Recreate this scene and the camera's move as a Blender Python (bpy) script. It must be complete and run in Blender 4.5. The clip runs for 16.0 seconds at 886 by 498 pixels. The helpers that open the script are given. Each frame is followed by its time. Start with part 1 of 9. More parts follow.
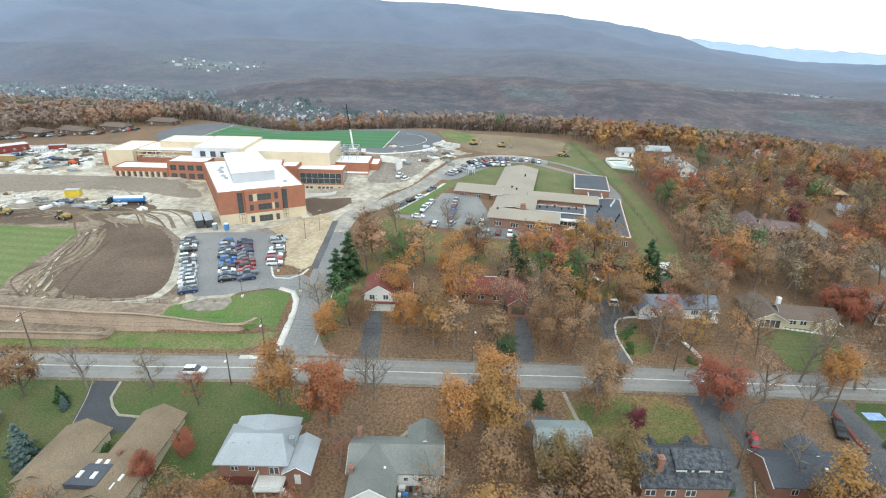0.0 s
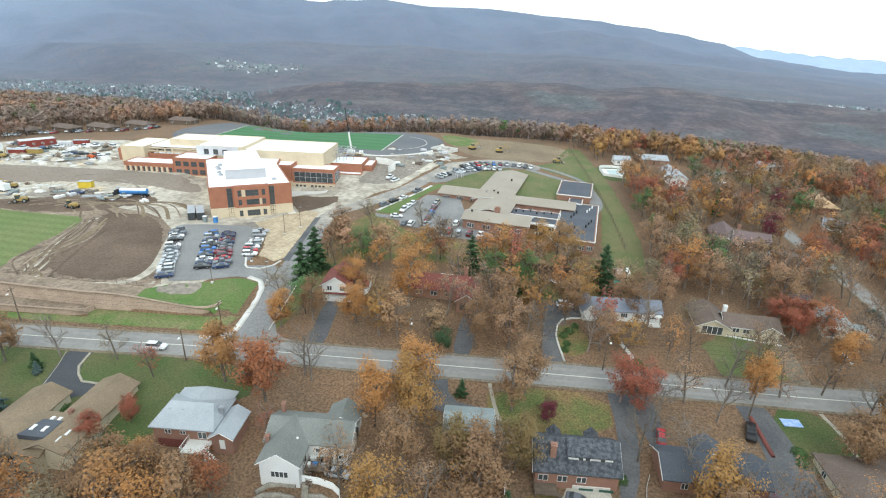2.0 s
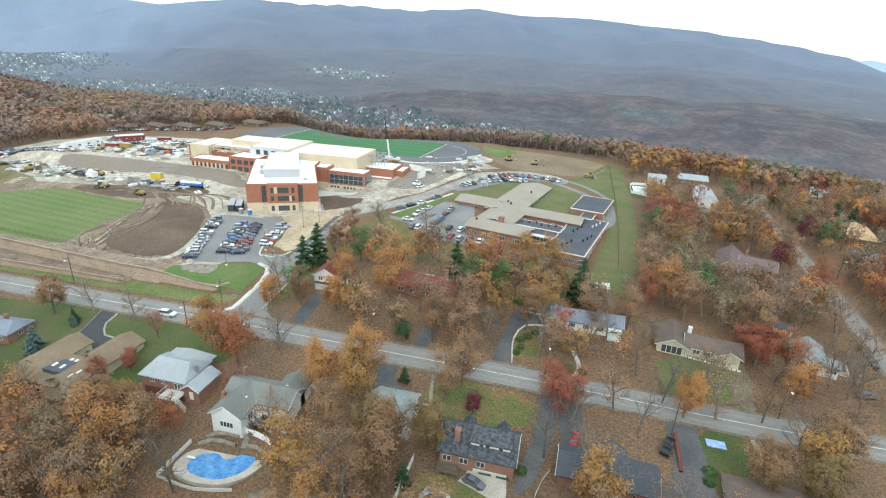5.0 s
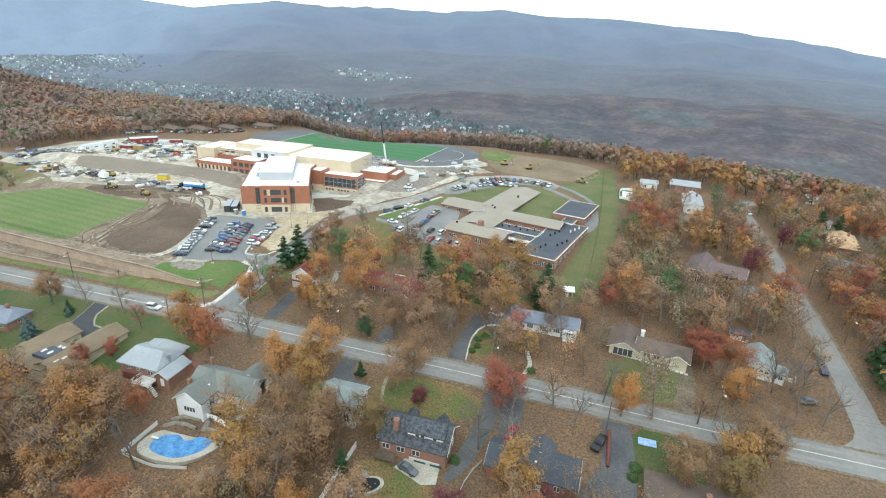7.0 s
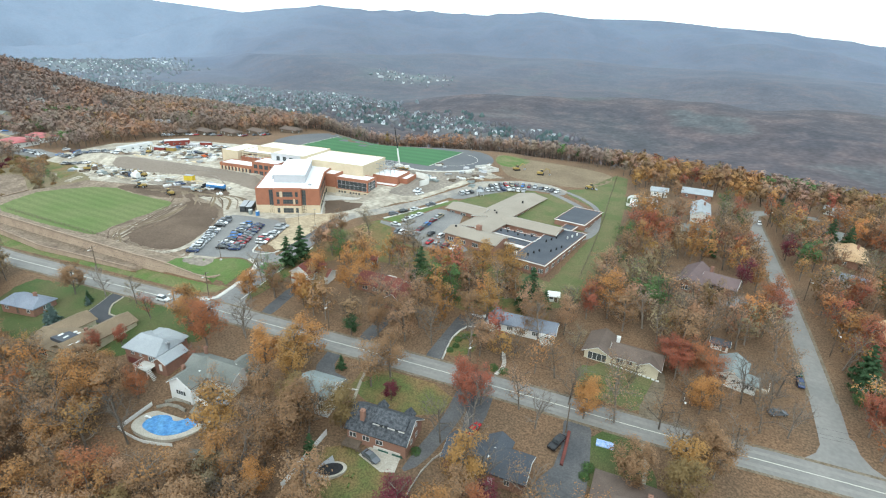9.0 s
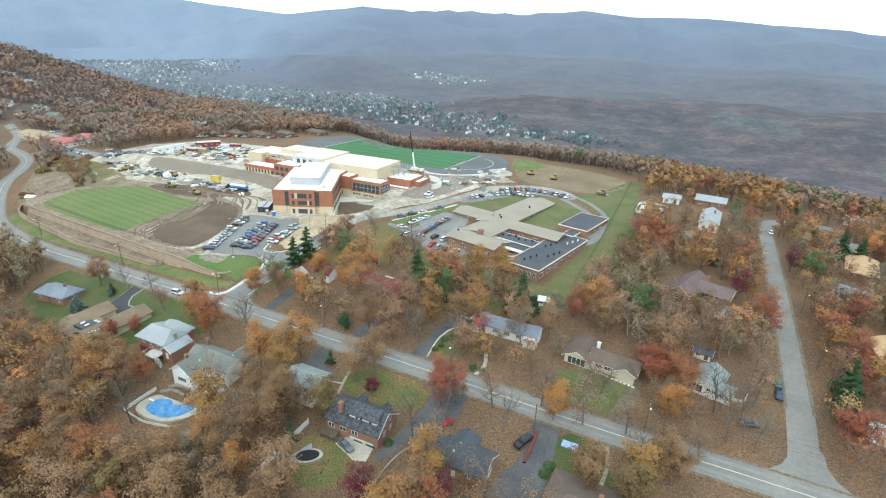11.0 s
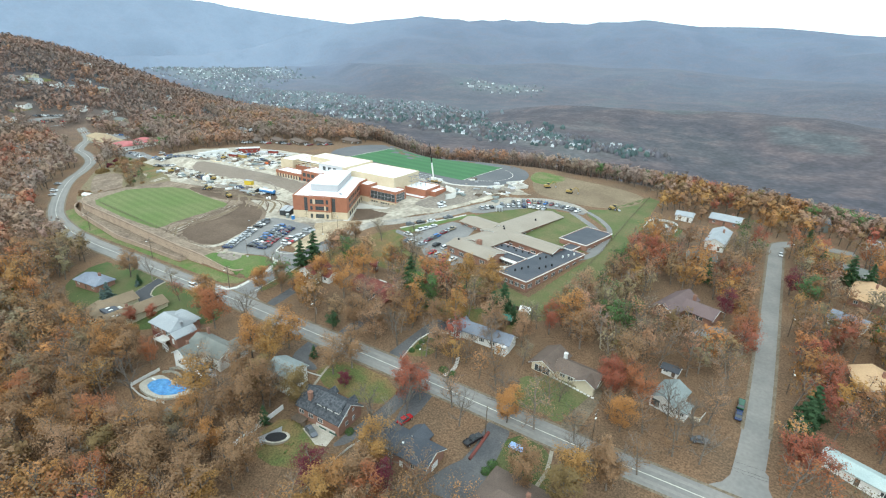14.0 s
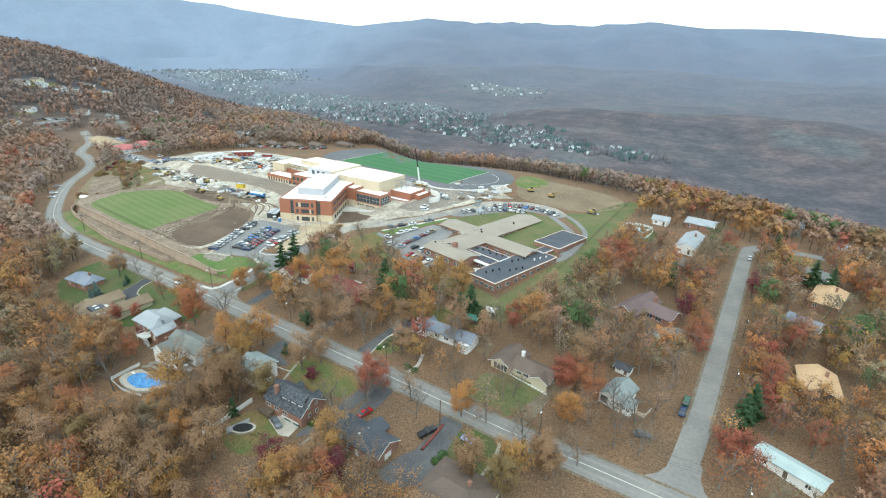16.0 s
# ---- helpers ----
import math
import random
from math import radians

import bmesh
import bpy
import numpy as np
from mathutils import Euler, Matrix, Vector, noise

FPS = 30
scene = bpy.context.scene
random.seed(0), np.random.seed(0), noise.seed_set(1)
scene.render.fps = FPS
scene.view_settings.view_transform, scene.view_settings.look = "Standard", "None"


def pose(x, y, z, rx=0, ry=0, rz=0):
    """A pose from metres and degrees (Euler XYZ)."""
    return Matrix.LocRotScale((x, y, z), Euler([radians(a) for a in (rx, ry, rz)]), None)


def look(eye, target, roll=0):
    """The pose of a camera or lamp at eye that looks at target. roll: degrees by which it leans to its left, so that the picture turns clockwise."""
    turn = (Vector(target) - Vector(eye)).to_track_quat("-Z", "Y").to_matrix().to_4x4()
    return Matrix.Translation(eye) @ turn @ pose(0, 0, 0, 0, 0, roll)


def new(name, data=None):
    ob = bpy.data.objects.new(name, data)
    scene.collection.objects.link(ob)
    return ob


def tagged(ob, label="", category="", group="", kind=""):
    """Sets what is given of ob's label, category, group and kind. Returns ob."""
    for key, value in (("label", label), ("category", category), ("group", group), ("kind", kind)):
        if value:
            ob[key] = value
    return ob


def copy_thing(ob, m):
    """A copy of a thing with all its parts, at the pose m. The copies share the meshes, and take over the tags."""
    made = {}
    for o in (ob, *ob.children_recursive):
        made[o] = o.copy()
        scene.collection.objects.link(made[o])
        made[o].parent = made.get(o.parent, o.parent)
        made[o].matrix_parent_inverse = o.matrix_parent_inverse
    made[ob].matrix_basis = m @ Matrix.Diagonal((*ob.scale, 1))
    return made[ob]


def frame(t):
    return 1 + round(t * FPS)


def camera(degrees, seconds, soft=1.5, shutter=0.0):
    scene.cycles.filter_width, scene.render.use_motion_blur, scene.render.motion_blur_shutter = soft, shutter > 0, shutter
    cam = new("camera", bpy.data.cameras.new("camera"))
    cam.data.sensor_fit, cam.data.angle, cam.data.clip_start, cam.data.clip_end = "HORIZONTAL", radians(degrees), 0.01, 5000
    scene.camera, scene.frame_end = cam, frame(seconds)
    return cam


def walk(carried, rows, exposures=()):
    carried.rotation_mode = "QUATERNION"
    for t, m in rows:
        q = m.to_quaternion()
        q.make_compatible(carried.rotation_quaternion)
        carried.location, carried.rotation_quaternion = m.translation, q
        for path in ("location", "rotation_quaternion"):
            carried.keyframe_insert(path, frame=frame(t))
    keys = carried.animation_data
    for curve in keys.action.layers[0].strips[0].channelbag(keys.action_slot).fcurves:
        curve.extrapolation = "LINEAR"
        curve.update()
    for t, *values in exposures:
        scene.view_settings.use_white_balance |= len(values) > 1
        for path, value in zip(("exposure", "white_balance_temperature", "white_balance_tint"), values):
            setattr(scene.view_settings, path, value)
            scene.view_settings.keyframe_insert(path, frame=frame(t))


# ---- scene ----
cam = camera(81.2, 16.0, soft=1.15)
PATH = [
    (0, (-1.949, -0.747, 65.978), (-1.932, 1.098, 65.207), 1.49),
    (0.5, (3.256, -2.467, 66.132), (3.276, -0.619, 65.366), 1.69),
    (1, (8.503, -4.190, 66.614), (8.513, -2.340, 65.853), 1.79),
    (1.5, (13.554, -5.907, 67.209), (13.536, -4.057, 66.450), 1.89),
    (2, (18.851, -7.645, 67.888), (18.741, -5.798, 67.128), 2.08),
    (2.5, (24.075, -9.321, 68.535), (23.884, -7.480, 67.778), 2.37),
    (3, (29.244, -10.589, 69.278), (28.988, -8.755, 68.523), 2.45),
    (3.5, (34.211, -11.723, 70.157), (33.910, -9.896, 69.402), 2.64),
    (4, (39.281, -12.966, 70.863), (38.940, -11.144, 70.112), 2.73),
    (4.2, (41.198, -13.464, 71.043), (40.845, -11.643, 70.295), 2.73),
    (6.3, (61.072, -16.014, 75.050), (60.567, -14.229, 74.303), 2.48),
    (6.5, (62.805, -16.252, 75.309), (62.300, -14.467, 74.562), 2.48),
    (7, (66.887, -16.697, 76.321), (66.374, -14.914, 75.574), 2.47),
    (7.5, (71.152, -17.047, 77.137), (70.602, -15.275, 76.390), 2.36),
    (8, (75.119, -17.407, 78.051), (74.533, -15.647, 77.303), 2.34),
    (8.5, (79.212, -17.487, 78.955), (78.592, -15.739, 78.208), 2.22),
    (9, (83.197, -17.562, 79.772), (82.548, -15.823, 79.027), 2.21),
    (11.3, (100.800, -17.269, 84.388), (100.000, -15.595, 83.640), 1.92),
    (11.5, (102.370, -17.203, 84.546), (101.557, -15.533, 83.805), 2.01),
    (12, (106.382, -16.884, 85.142), (105.536, -15.229, 84.403), 1.99),
    (12.5, (110.063, -16.545, 85.808), (109.181, -14.907, 85.074), 1.96),
    (13, (114.148, -16.010, 86.540), (113.230, -14.391, 85.808), 1.93),
    (13.5, (118.045, -15.568, 87.646), (117.100, -13.965, 86.913), 2.01),
    (14, (121.948, -15.111, 88.750), (120.989, -13.515, 88.019), 2.00),
    (14.5, (125.695, -14.822, 89.797), (124.730, -13.229, 89.068), 2.00),
    (15, (129.319, -14.414, 90.898), (128.349, -12.825, 90.168), 1.99),
    (15.5, (133.175, -14.307, 91.765), (132.198, -12.721, 91.037), 1.99),
    (16, (137.078, -14.350, 92.620), (136.096, -12.767, 91.893), 1.98),
]
walk(cam, [(t, look(eye, target, roll)) for t, eye, target, roll in PATH], [(0, 0.21, 6500, 10), (4, 0.215, 6480, 9), (9, 0.25, 6430, 7), (16, 0.29, 6380, 5)])

# ---- world, sun ----
world = bpy.data.worlds.new("overcast_sky")
scene.world = world
world.use_nodes = True
wn, wl = world.node_tree.nodes, world.node_tree.links
wn.clear()
w_out = wn.new("ShaderNodeOutputWorld")
w_sky = wn.new("ShaderNodeTexSky")
w_sky.sky_type, w_sky.sun_disc = "NISHITA", False
w_sky.sun_elevation, w_sky.sun_rotation = radians(38), radians(200)
w_sky.air_density, w_sky.dust_density = 1.0, 2.0
w_blue = wn.new("ShaderNodeBackground")
w_blue.inputs["Strength"].default_value = 0.06
wl.new(w_sky.outputs[0], w_blue.inputs["Color"])
w_co = wn.new("ShaderNodeTexCoord")
w_noise = wn.new("ShaderNodeTexNoise")
w_noise.inputs["Scale"].default_value, w_noise.inputs["Detail"].default_value = 2.2, 5
wl.new(w_co.outputs["Generated"], w_noise.inputs["Vector"])
w_ramp = wn.new("ShaderNodeValToRGB")
w_ramp.color_ramp.elements[0].position, w_ramp.color_ramp.elements[0].color = 0.3, (0.70, 0.83, 0.88, 1)
w_ramp.color_ramp.elements[1].position, w_ramp.color_ramp.elements[1].color = 0.7, (0.88, 1.0, 1.02, 1)
wl.new(w_noise.outputs["Fac"], w_ramp.inputs["Fac"])
w_cloud = wn.new("ShaderNodeBackground")
w_cloud.inputs["Strength"].default_value = 1.3
wl.new(w_ramp.outputs["Color"], w_cloud.inputs["Color"])
w_add = wn.new("ShaderNodeAddShader")
wl.new(w_blue.outputs[0], w_add.inputs[0])
wl.new(w_cloud.outputs[0], w_add.inputs[1])
wl.new(w_add.outputs[0], w_out.inputs["Surface"])

sun = new("sun", bpy.data.lights.new("sun", "SUN"))
sun.data.energy, sun.data.angle, sun.data.color = 0.95, radians(25), (0.935, 1.0, 0.95)
sun.matrix_world = look((40, -60, 120), (0, 40, 0))

# ---- materials ----
def mat(name, c1, c2, scale=0.4, fine=6.0, rough=0.85, metal=0.0, bump=0.3, rnd=0.0, island=0.0, stain=0.25, spec=0.3, bands=None):
    """A surface of two tones: patches of 1/scale metres, grain of 1/fine metres."""
    m = bpy.data.materials.new(name)
    m.use_nodes = True
    n, l = m.node_tree.nodes, m.node_tree.links
    b = n["Principled BSDF"]
    b.inputs["Roughness"].default_value, b.inputs["Metallic"].default_value = rough, metal
    b.inputs["Specular IOR Level"].default_value = spec
    geo = n.new("ShaderNodeNewGeometry")
    n1, n2 = n.new("ShaderNodeTexNoise"), n.new("ShaderNodeTexNoise")
    n1.inputs["Scale"].default_value, n1.inputs["Detail"].default_value = scale, 6
    n2.inputs["Scale"].default_value, n2.inputs["Detail"].default_value = fine, 4
    for k in (n1, n2):
        l.new(geo.outputs["Position"], k.inputs["Vector"])
    ramp = n.new("ShaderNodeMapRange")
    ramp.inputs[1].default_value, ramp.inputs[2].default_value = 0.35, 0.65
    l.new(n1.outputs["Fac"], ramp.inputs[0])
    mix = n.new("ShaderNodeMix")
    mix.data_type = "RGBA"
    mix.inputs["A"].default_value, mix.inputs["B"].default_value = (*c1, 1), (*c2, 1)
    l.new(ramp.outputs[0], mix.inputs["Factor"])
    last = mix.outputs["Result"]
    grain = n.new("ShaderNodeMapRange")
    grain.inputs[1].default_value, grain.inputs[2].default_value = 0.3, 0.7
    grain.inputs[3].default_value, grain.inputs[4].default_value = 1 - stain, 1 + stain
    l.new(n2.outputs["Fac"], grain.inputs[0])
    val = grain.outputs[0]
    for amount, source in ((rnd, "object"), (island, "island")):
        if amount:
            r = n.new("ShaderNodeObjectInfo").outputs["Random"] if source == "object" else geo.outputs["Random Per Island"]
            k = n.new("ShaderNodeMapRange")
            k.inputs[3].default_value, k.inputs[4].default_value = 1 - amount, 1 + amount
            l.new(r, k.inputs[0])
            mm = n.new("ShaderNodeMath")
            mm.operation = "MULTIPLY"
            l.new(val, mm.inputs[0])
            l.new(k.outputs[0], mm.inputs[1])
            val = mm.outputs[0]
    if bands:
        turn, width, amount = bands
        mp = n.new("ShaderNodeMapping")
        mp.inputs["Rotation"].default_value = (0, 0, turn)
        l.new(geo.outputs["Position"], mp.inputs["Vector"])
        wv = n.new("ShaderNodeTexWave")
        wv.bands_direction = "Y"
        wv.inputs["Scale"].default_value = 2 * math.pi / (20 * width)
        wv.inputs["Distortion"].default_value, wv.inputs["Detail Scale"].default_value = 0.8, 0.4
        l.new(mp.outputs[0], wv.inputs["Vector"])
        k = n.new("ShaderNodeMapRange")
        k.inputs[1].default_value, k.inputs[2].default_value = 0.3, 0.7
        k.inputs[3].default_value, k.inputs[4].default_value = 1 - amount, 1 + amount
        l.new(wv.outputs["Fac"], k.inputs[0])
        mm = n.new("ShaderNodeMath")
        mm.operation = "MULTIPLY"
        l.new(val, mm.inputs[0])
        l.new(k.outputs[0], mm.inputs[1])
        val = mm.outputs[0]
    mul = n.new("ShaderNodeVectorMath")
    mul.operation = "SCALE"
    l.new(last, mul.inputs[0])
    l.new(val, mul.inputs["Scale"])
    l.new(mul.outputs[0], b.inputs["Base Color"])
    if bump:
        bp = n.new("ShaderNodeBump")
        bp.inputs["Strength"].default_value, bp.inputs["Distance"].default_value = bump, 0.05
        l.new(n2.outputs["Fac"], bp.inputs["Height"])
        l.new(bp.outputs[0], b.inputs["Normal"])
    return m


def tint_mat(name, grain=0.14, rough=0.8, sheen=0.3):
    """A surface whose colour is each plant's own, with every leaf a little off it."""
    m = bpy.data.materials.new(name)
    m.use_nodes = True
    n, l = m.node_tree.nodes, m.node_tree.links
    b = n["Principled BSDF"]
    b.inputs["Roughness"].default_value = rough
    b.inputs["Specular IOR Level"].default_value = 0.2
    at = n.new("ShaderNodeAttribute")
    at.attribute_name = "tint"
    geo = n.new("ShaderNodeNewGeometry")
    k = n.new("ShaderNodeMapRange")
    k.inputs[3].default_value, k.inputs[4].default_value = 1 - grain, 1 + grain
    l.new(geo.outputs["Random Per Island"], k.inputs[0])
    mul = n.new("ShaderNodeVectorMath")
    mul.operation = "SCALE"
    l.new(at.outputs["Color"], mul.inputs[0])
    l.new(k.outputs[0], mul.inputs["Scale"])
    l.new(mul.outputs[0], b.inputs["Base Color"])
    tr = n.new("ShaderNodeBsdfTranslucent")
    l.new(mul.outputs[0], tr.inputs["Color"])
    ms = n.new("ShaderNodeMixShader")
    ms.inputs[0].default_value = sheen
    l.new(b.outputs[0], ms.inputs[1])
    l.new(tr.outputs[0], ms.inputs[2])
    l.new(ms.outputs[0], n["Material Output"].inputs["Surface"])
    return m


M = {}
M["lawn"] = mat("lawn_grass", (0.066, 0.096, 0.031), (0.10, 0.10, 0.043), 0.12, 3.0, 0.95, stain=0.3, bump=0.5)
M["lawn_leafy"] = mat("lawn_with_leaves", (0.10, 0.12, 0.04), (0.20, 0.125, 0.06), 0.14, 2.5, 0.95, stain=0.4, bump=0.5)
M["lawn_mid"] = mat("thin_lawn_grass", (0.095, 0.122, 0.044), (0.15, 0.135, 0.064), 0.1, 2.5, 0.95, stain=0.3, bump=0.5)
M["fresh_lawn"] = mat("fresh_lawn_grass", (0.085, 0.15, 0.04), (0.13, 0.155, 0.06), 0.15, 3.0, 0.95, stain=0.3, bump=0.5)
M["green"] = mat("sports_grass", (0.112, 0.158, 0.05), (0.14, 0.168, 0.064), 0.05, 1.5, 0.95, stain=0.18, bump=0.4, bands=(0.12, 4.6, 0.065))
M["verge"] = mat("verge_grass", (0.095, 0.15, 0.04), (0.19, 0.17, 0.085), 0.13, 2.0, 0.95, stain=0.3, bump=0.5)
M["turf"] = mat("artificial_turf", (0.048, 0.14, 0.058), (0.056, 0.155, 0.066), 0.05, 1.2, 0.9, stain=0.1, bump=0.1, bands=(0.09, 9.1, 0.07))
M["rough_grass"] = mat("rough_dry_grass", (0.165, 0.142, 0.078), (0.215, 0.165, 0.105), 0.1, 1.6, 0.95, stain=0.35, bump=0.5)
M["track"] = mat("track_asphalt", (0.11, 0.115, 0.125), (0.14, 0.14, 0.145), 0.05, 1.4, 0.9, stain=0.15, bump=0.1)
M["asphalt"] = mat("old_asphalt", (0.21, 0.203, 0.193), (0.25, 0.238, 0.222), 0.12, 1.1, 0.9, stain=0.09, bump=0.1)
M["asphalt_dark"] = mat("new_asphalt", (0.075, 0.077, 0.083), (0.12, 0.118, 0.12), 0.14, 2.5, 0.85, stain=0.22, bump=0.2)
M["asphalt_new"] = mat("fresh_asphalt", (0.052, 0.055, 0.062), (0.068, 0.07, 0.076), 0.14, 2.5, 0.85, stain=0.12, bump=0.2)
M["sand"] = mat("sandy_fill", (0.46, 0.37, 0.255), (0.35, 0.275, 0.185), 0.16, 1.0, 0.95, stain=0.25, bump=0.6)
M["asphalt_mid"] = mat("lot_asphalt", (0.185, 0.183, 0.182), (0.235, 0.228, 0.22), 0.10, 2.0, 0.9, stain=0.2, bump=0.2)
M["dirt"] = mat("pale_gravel_dirt", (0.47, 0.425, 0.35), (0.30, 0.262, 0.212), 0.11, 0.55, 0.95, stain=0.28, bump=0.6)
M["site_grey"] = mat("grey_site_soil", (0.25, 0.215, 0.18), (0.19, 0.165, 0.14), 0.07, 0.8, 0.95, stain=0.28, bump=0.6)
M["mud"] = mat("dark_topsoil", (0.095, 0.065, 0.045), (0.15, 0.105, 0.075), 0.05, 1.6, 0.95, stain=0.25, bump=0.6)
M["mud_light"] = mat("brown_soil", (0.165, 0.122, 0.09), (0.265, 0.205, 0.152), 0.12, 0.9, 0.95, stain=0.35, bump=0.6)
M["bank"] = mat("graded_earth", (0.235, 0.195, 0.16), (0.20, 0.165, 0.135), 0.06, 1.2, 0.95, stain=0.14, bump=0.4)
M["straw"] = mat("dry_seeded_soil", (0.24, 0.185, 0.12), (0.17, 0.125, 0.08), 0.05, 1.2, 0.95, stain=0.3, bump=0.6)
M["road_edge"] = mat("dirty_road_edge", (0.20, 0.165, 0.125), (0.155, 0.12, 0.08), 0.35, 2.0, 0.95, stain=0.35, bump=0.3)
M["dusty"] = mat("dusty_asphalt", (0.36, 0.325, 0.275), (0.235, 0.222, 0.205), 0.16, 0.8, 0.95, stain=0.2, bump=0.3)
M["worn_lane"] = mat("worn_wheel_lane", (0.262, 0.251, 0.234), (0.232, 0.223, 0.21), 0.2, 1.2, 0.9, stain=0.08, bump=0.05)
M["line"] = mat("worn_road_paint", (0.62, 0.60, 0.52), (0.50, 0.48, 0.43), 0.5, 6, 0.7, stain=0.2)
M["concrete"] = mat("pale_concrete", (0.62, 0.60, 0.56), (0.52, 0.50, 0.46), 0.3, 4, 0.85, stain=0.12)
M["path"] = mat("weathered_paving", (0.36, 0.325, 0.26), (0.29, 0.26, 0.205), 0.5, 4, 0.9, stain=0.2)
M["patio"] = mat("stained_patio_concrete", (0.47, 0.435, 0.375), (0.37, 0.335, 0.28), 0.35, 3, 0.9, stain=0.18)
M["white_roof"] = mat("white_roof_membrane", (0.86, 0.87, 0.88), (0.80, 0.81, 0.83), 0.08, 1.5, 0.6, stain=0.03, bump=0.05)
M["brick"] = mat("red_brick", (0.37, 0.155, 0.095), (0.32, 0.135, 0.085), 0.5, 8, 0.9, stain=0.18)
M["house_brick"] = mat("weathered_brick", (0.30, 0.165, 0.12), (0.255, 0.14, 0.105), 0.5, 7, 0.9, stain=0.2)
M["tan"] = mat("tan_block", (0.60, 0.50, 0.36), (0.55, 0.455, 0.325), 0.4, 5, 0.9, stain=0.1)
M["metal_panel"] = mat("pale_metal_panel", (0.56, 0.56, 0.58), (0.50, 0.50, 0.52), 0.3, 3, 0.5, stain=0.08, bump=0.1)
M["plant_room"] = mat("grey_metal_cladding", (0.44, 0.44, 0.46), (0.40, 0.40, 0.42), 0.3, 3, 0.6, stain=0.06, bump=0.1)
M["steel"] = mat("galvanised_steel", (0.45, 0.46, 0.48), (0.38, 0.39, 0.41), 0.5, 5, 0.4, 0.7, stain=0.1, bump=0.05)
M["glass"] = mat("dark_window_glass", (0.055, 0.065, 0.07), (0.075, 0.085, 0.09), 0.4, 3, 0.08, stain=0.1, bump=0.0, spec=0.6)
M["white"] = mat("white_siding", (0.74, 0.74, 0.72), (0.68, 0.68, 0.66), 0.3, 4, 0.7, stain=0.06, bump=0.1)
M["cream"] = mat("cream_siding", (0.60, 0.54, 0.40), (0.54, 0.48, 0.36), 0.3, 4, 0.8, stain=0.08, bump=0.1)
M["black"] = mat("black_rubber", (0.018, 0.018, 0.02), (0.028, 0.028, 0.03), 2, 9, 0.8, stain=0.2, bump=0.1)
M["wood"] = mat("weathered_wood", (0.16, 0.12, 0.09), (0.11, 0.085, 0.065), 0.7, 7, 0.9, stain=0.25)
M["bark"] = mat("grey_bark", (0.21, 0.182, 0.158), (0.145, 0.12, 0.10), 0.5, 7, 0.95, stain=0.3, rnd=0.25)
M["block_wall"] = mat("retaining_blocks", (0.36, 0.27, 0.20), (0.29, 0.215, 0.16), 0.25, 3, 0.9, stain=0.2, island=0.12)
M["pool_blue"] = mat("pool_cover", (0.05, 0.20, 0.48), (0.11, 0.30, 0.55), 0.5, 2, 0.5, stain=0.25, bump=0.1)
M["roof_grey"] = mat("grey_shingles", (0.15, 0.16, 0.148), (0.19, 0.198, 0.182), 0.2, 5, 0.9, stain=0.2)
M["roof_silver"] = mat("silver_roofing", (0.345, 0.37, 0.39), (0.30, 0.325, 0.345), 0.25, 4, 0.6, stain=0.1)
M["roof_tan"] = mat("tan_brown_shingles", (0.235, 0.176, 0.118), (0.19, 0.142, 0.095), 0.2, 4, 0.9, stain=0.22)
M["roof_slate"] = mat("dark_slate_shingles", (0.035, 0.04, 0.048), (0.098, 0.104, 0.115), 1.5, 5, 0.85, stain=0.4)
M["roof_brown"] = mat("brown_shingles", (0.125, 0.094, 0.078), (0.155, 0.116, 0.096), 0.2, 4, 0.9, stain=0.2)
M["roof_purple"] = mat("purple_brown_roof", (0.14, 0.10, 0.10), (0.17, 0.122, 0.12), 0.2, 4, 0.85, stain=0.15)
M["roof_red"] = mat("red_shingles", (0.20, 0.065, 0.052), (0.165, 0.055, 0.047), 0.2, 4, 0.9, stain=0.2)
M["roof_bright_red"] = mat("red_metal_roof", (0.46, 0.13, 0.13), (0.40, 0.11, 0.11), 0.2, 4, 0.6, stain=0.12)
M["roof_sand"] = mat("sand_roofing", (0.38, 0.29, 0.18), (0.33, 0.25, 0.16), 0.2, 4, 0.85, stain=0.15)
M["roof_dark"] = mat("charcoal_roofing", (0.066, 0.074, 0.09), (0.085, 0.093, 0.108), 0.15, 3, 0.85, stain=0.15)
M["roof_blue"] = mat("blue_grey_roof", (0.17, 0.195, 0.245), (0.225, 0.25, 0.30), 0.25, 4, 0.7, stain=0.2)
M["roof_orange"] = mat("pale_orange_roof", (0.56, 0.37, 0.215), (0.49, 0.325, 0.19), 0.25, 4, 0.85, stain=0.12)
M["roof_school"] = mat("taupe_shingles", (0.29, 0.25, 0.205), (0.325, 0.285, 0.235), 0.1, 4, 0.9, stain=0.12)
M["roof_aqua"] = mat("pale_aqua_metal", (0.42, 0.50, 0.49), (0.36, 0.44, 0.44), 0.3, 4, 0.6, stain=0.1)
M["roof_tangreen"] = mat("grey_green_roof", (0.205, 0.238, 0.238), (0.25, 0.285, 0.282), 0.3, 4, 0.8, stain=0.15)
M["leaf"] = tint_mat("autumn_leaves")
M["far_leaf"] = tint_mat("far_woods", 0.07, 0.95, 0.12)
M["wood_tint"] = tint_mat("tree_wood", 0.2, 0.95, 0.0)

# ---- terrain ----
def sstep(a, b, v):
    t = np.clip((v - a) / (b - a), 0, 1)
    return t * t * (3 - 2 * t)


def inner_line(x):
    """The upper retaining wall's line."""
    return 103.0 + 0.078 * np.maximum(0, -80 - x)


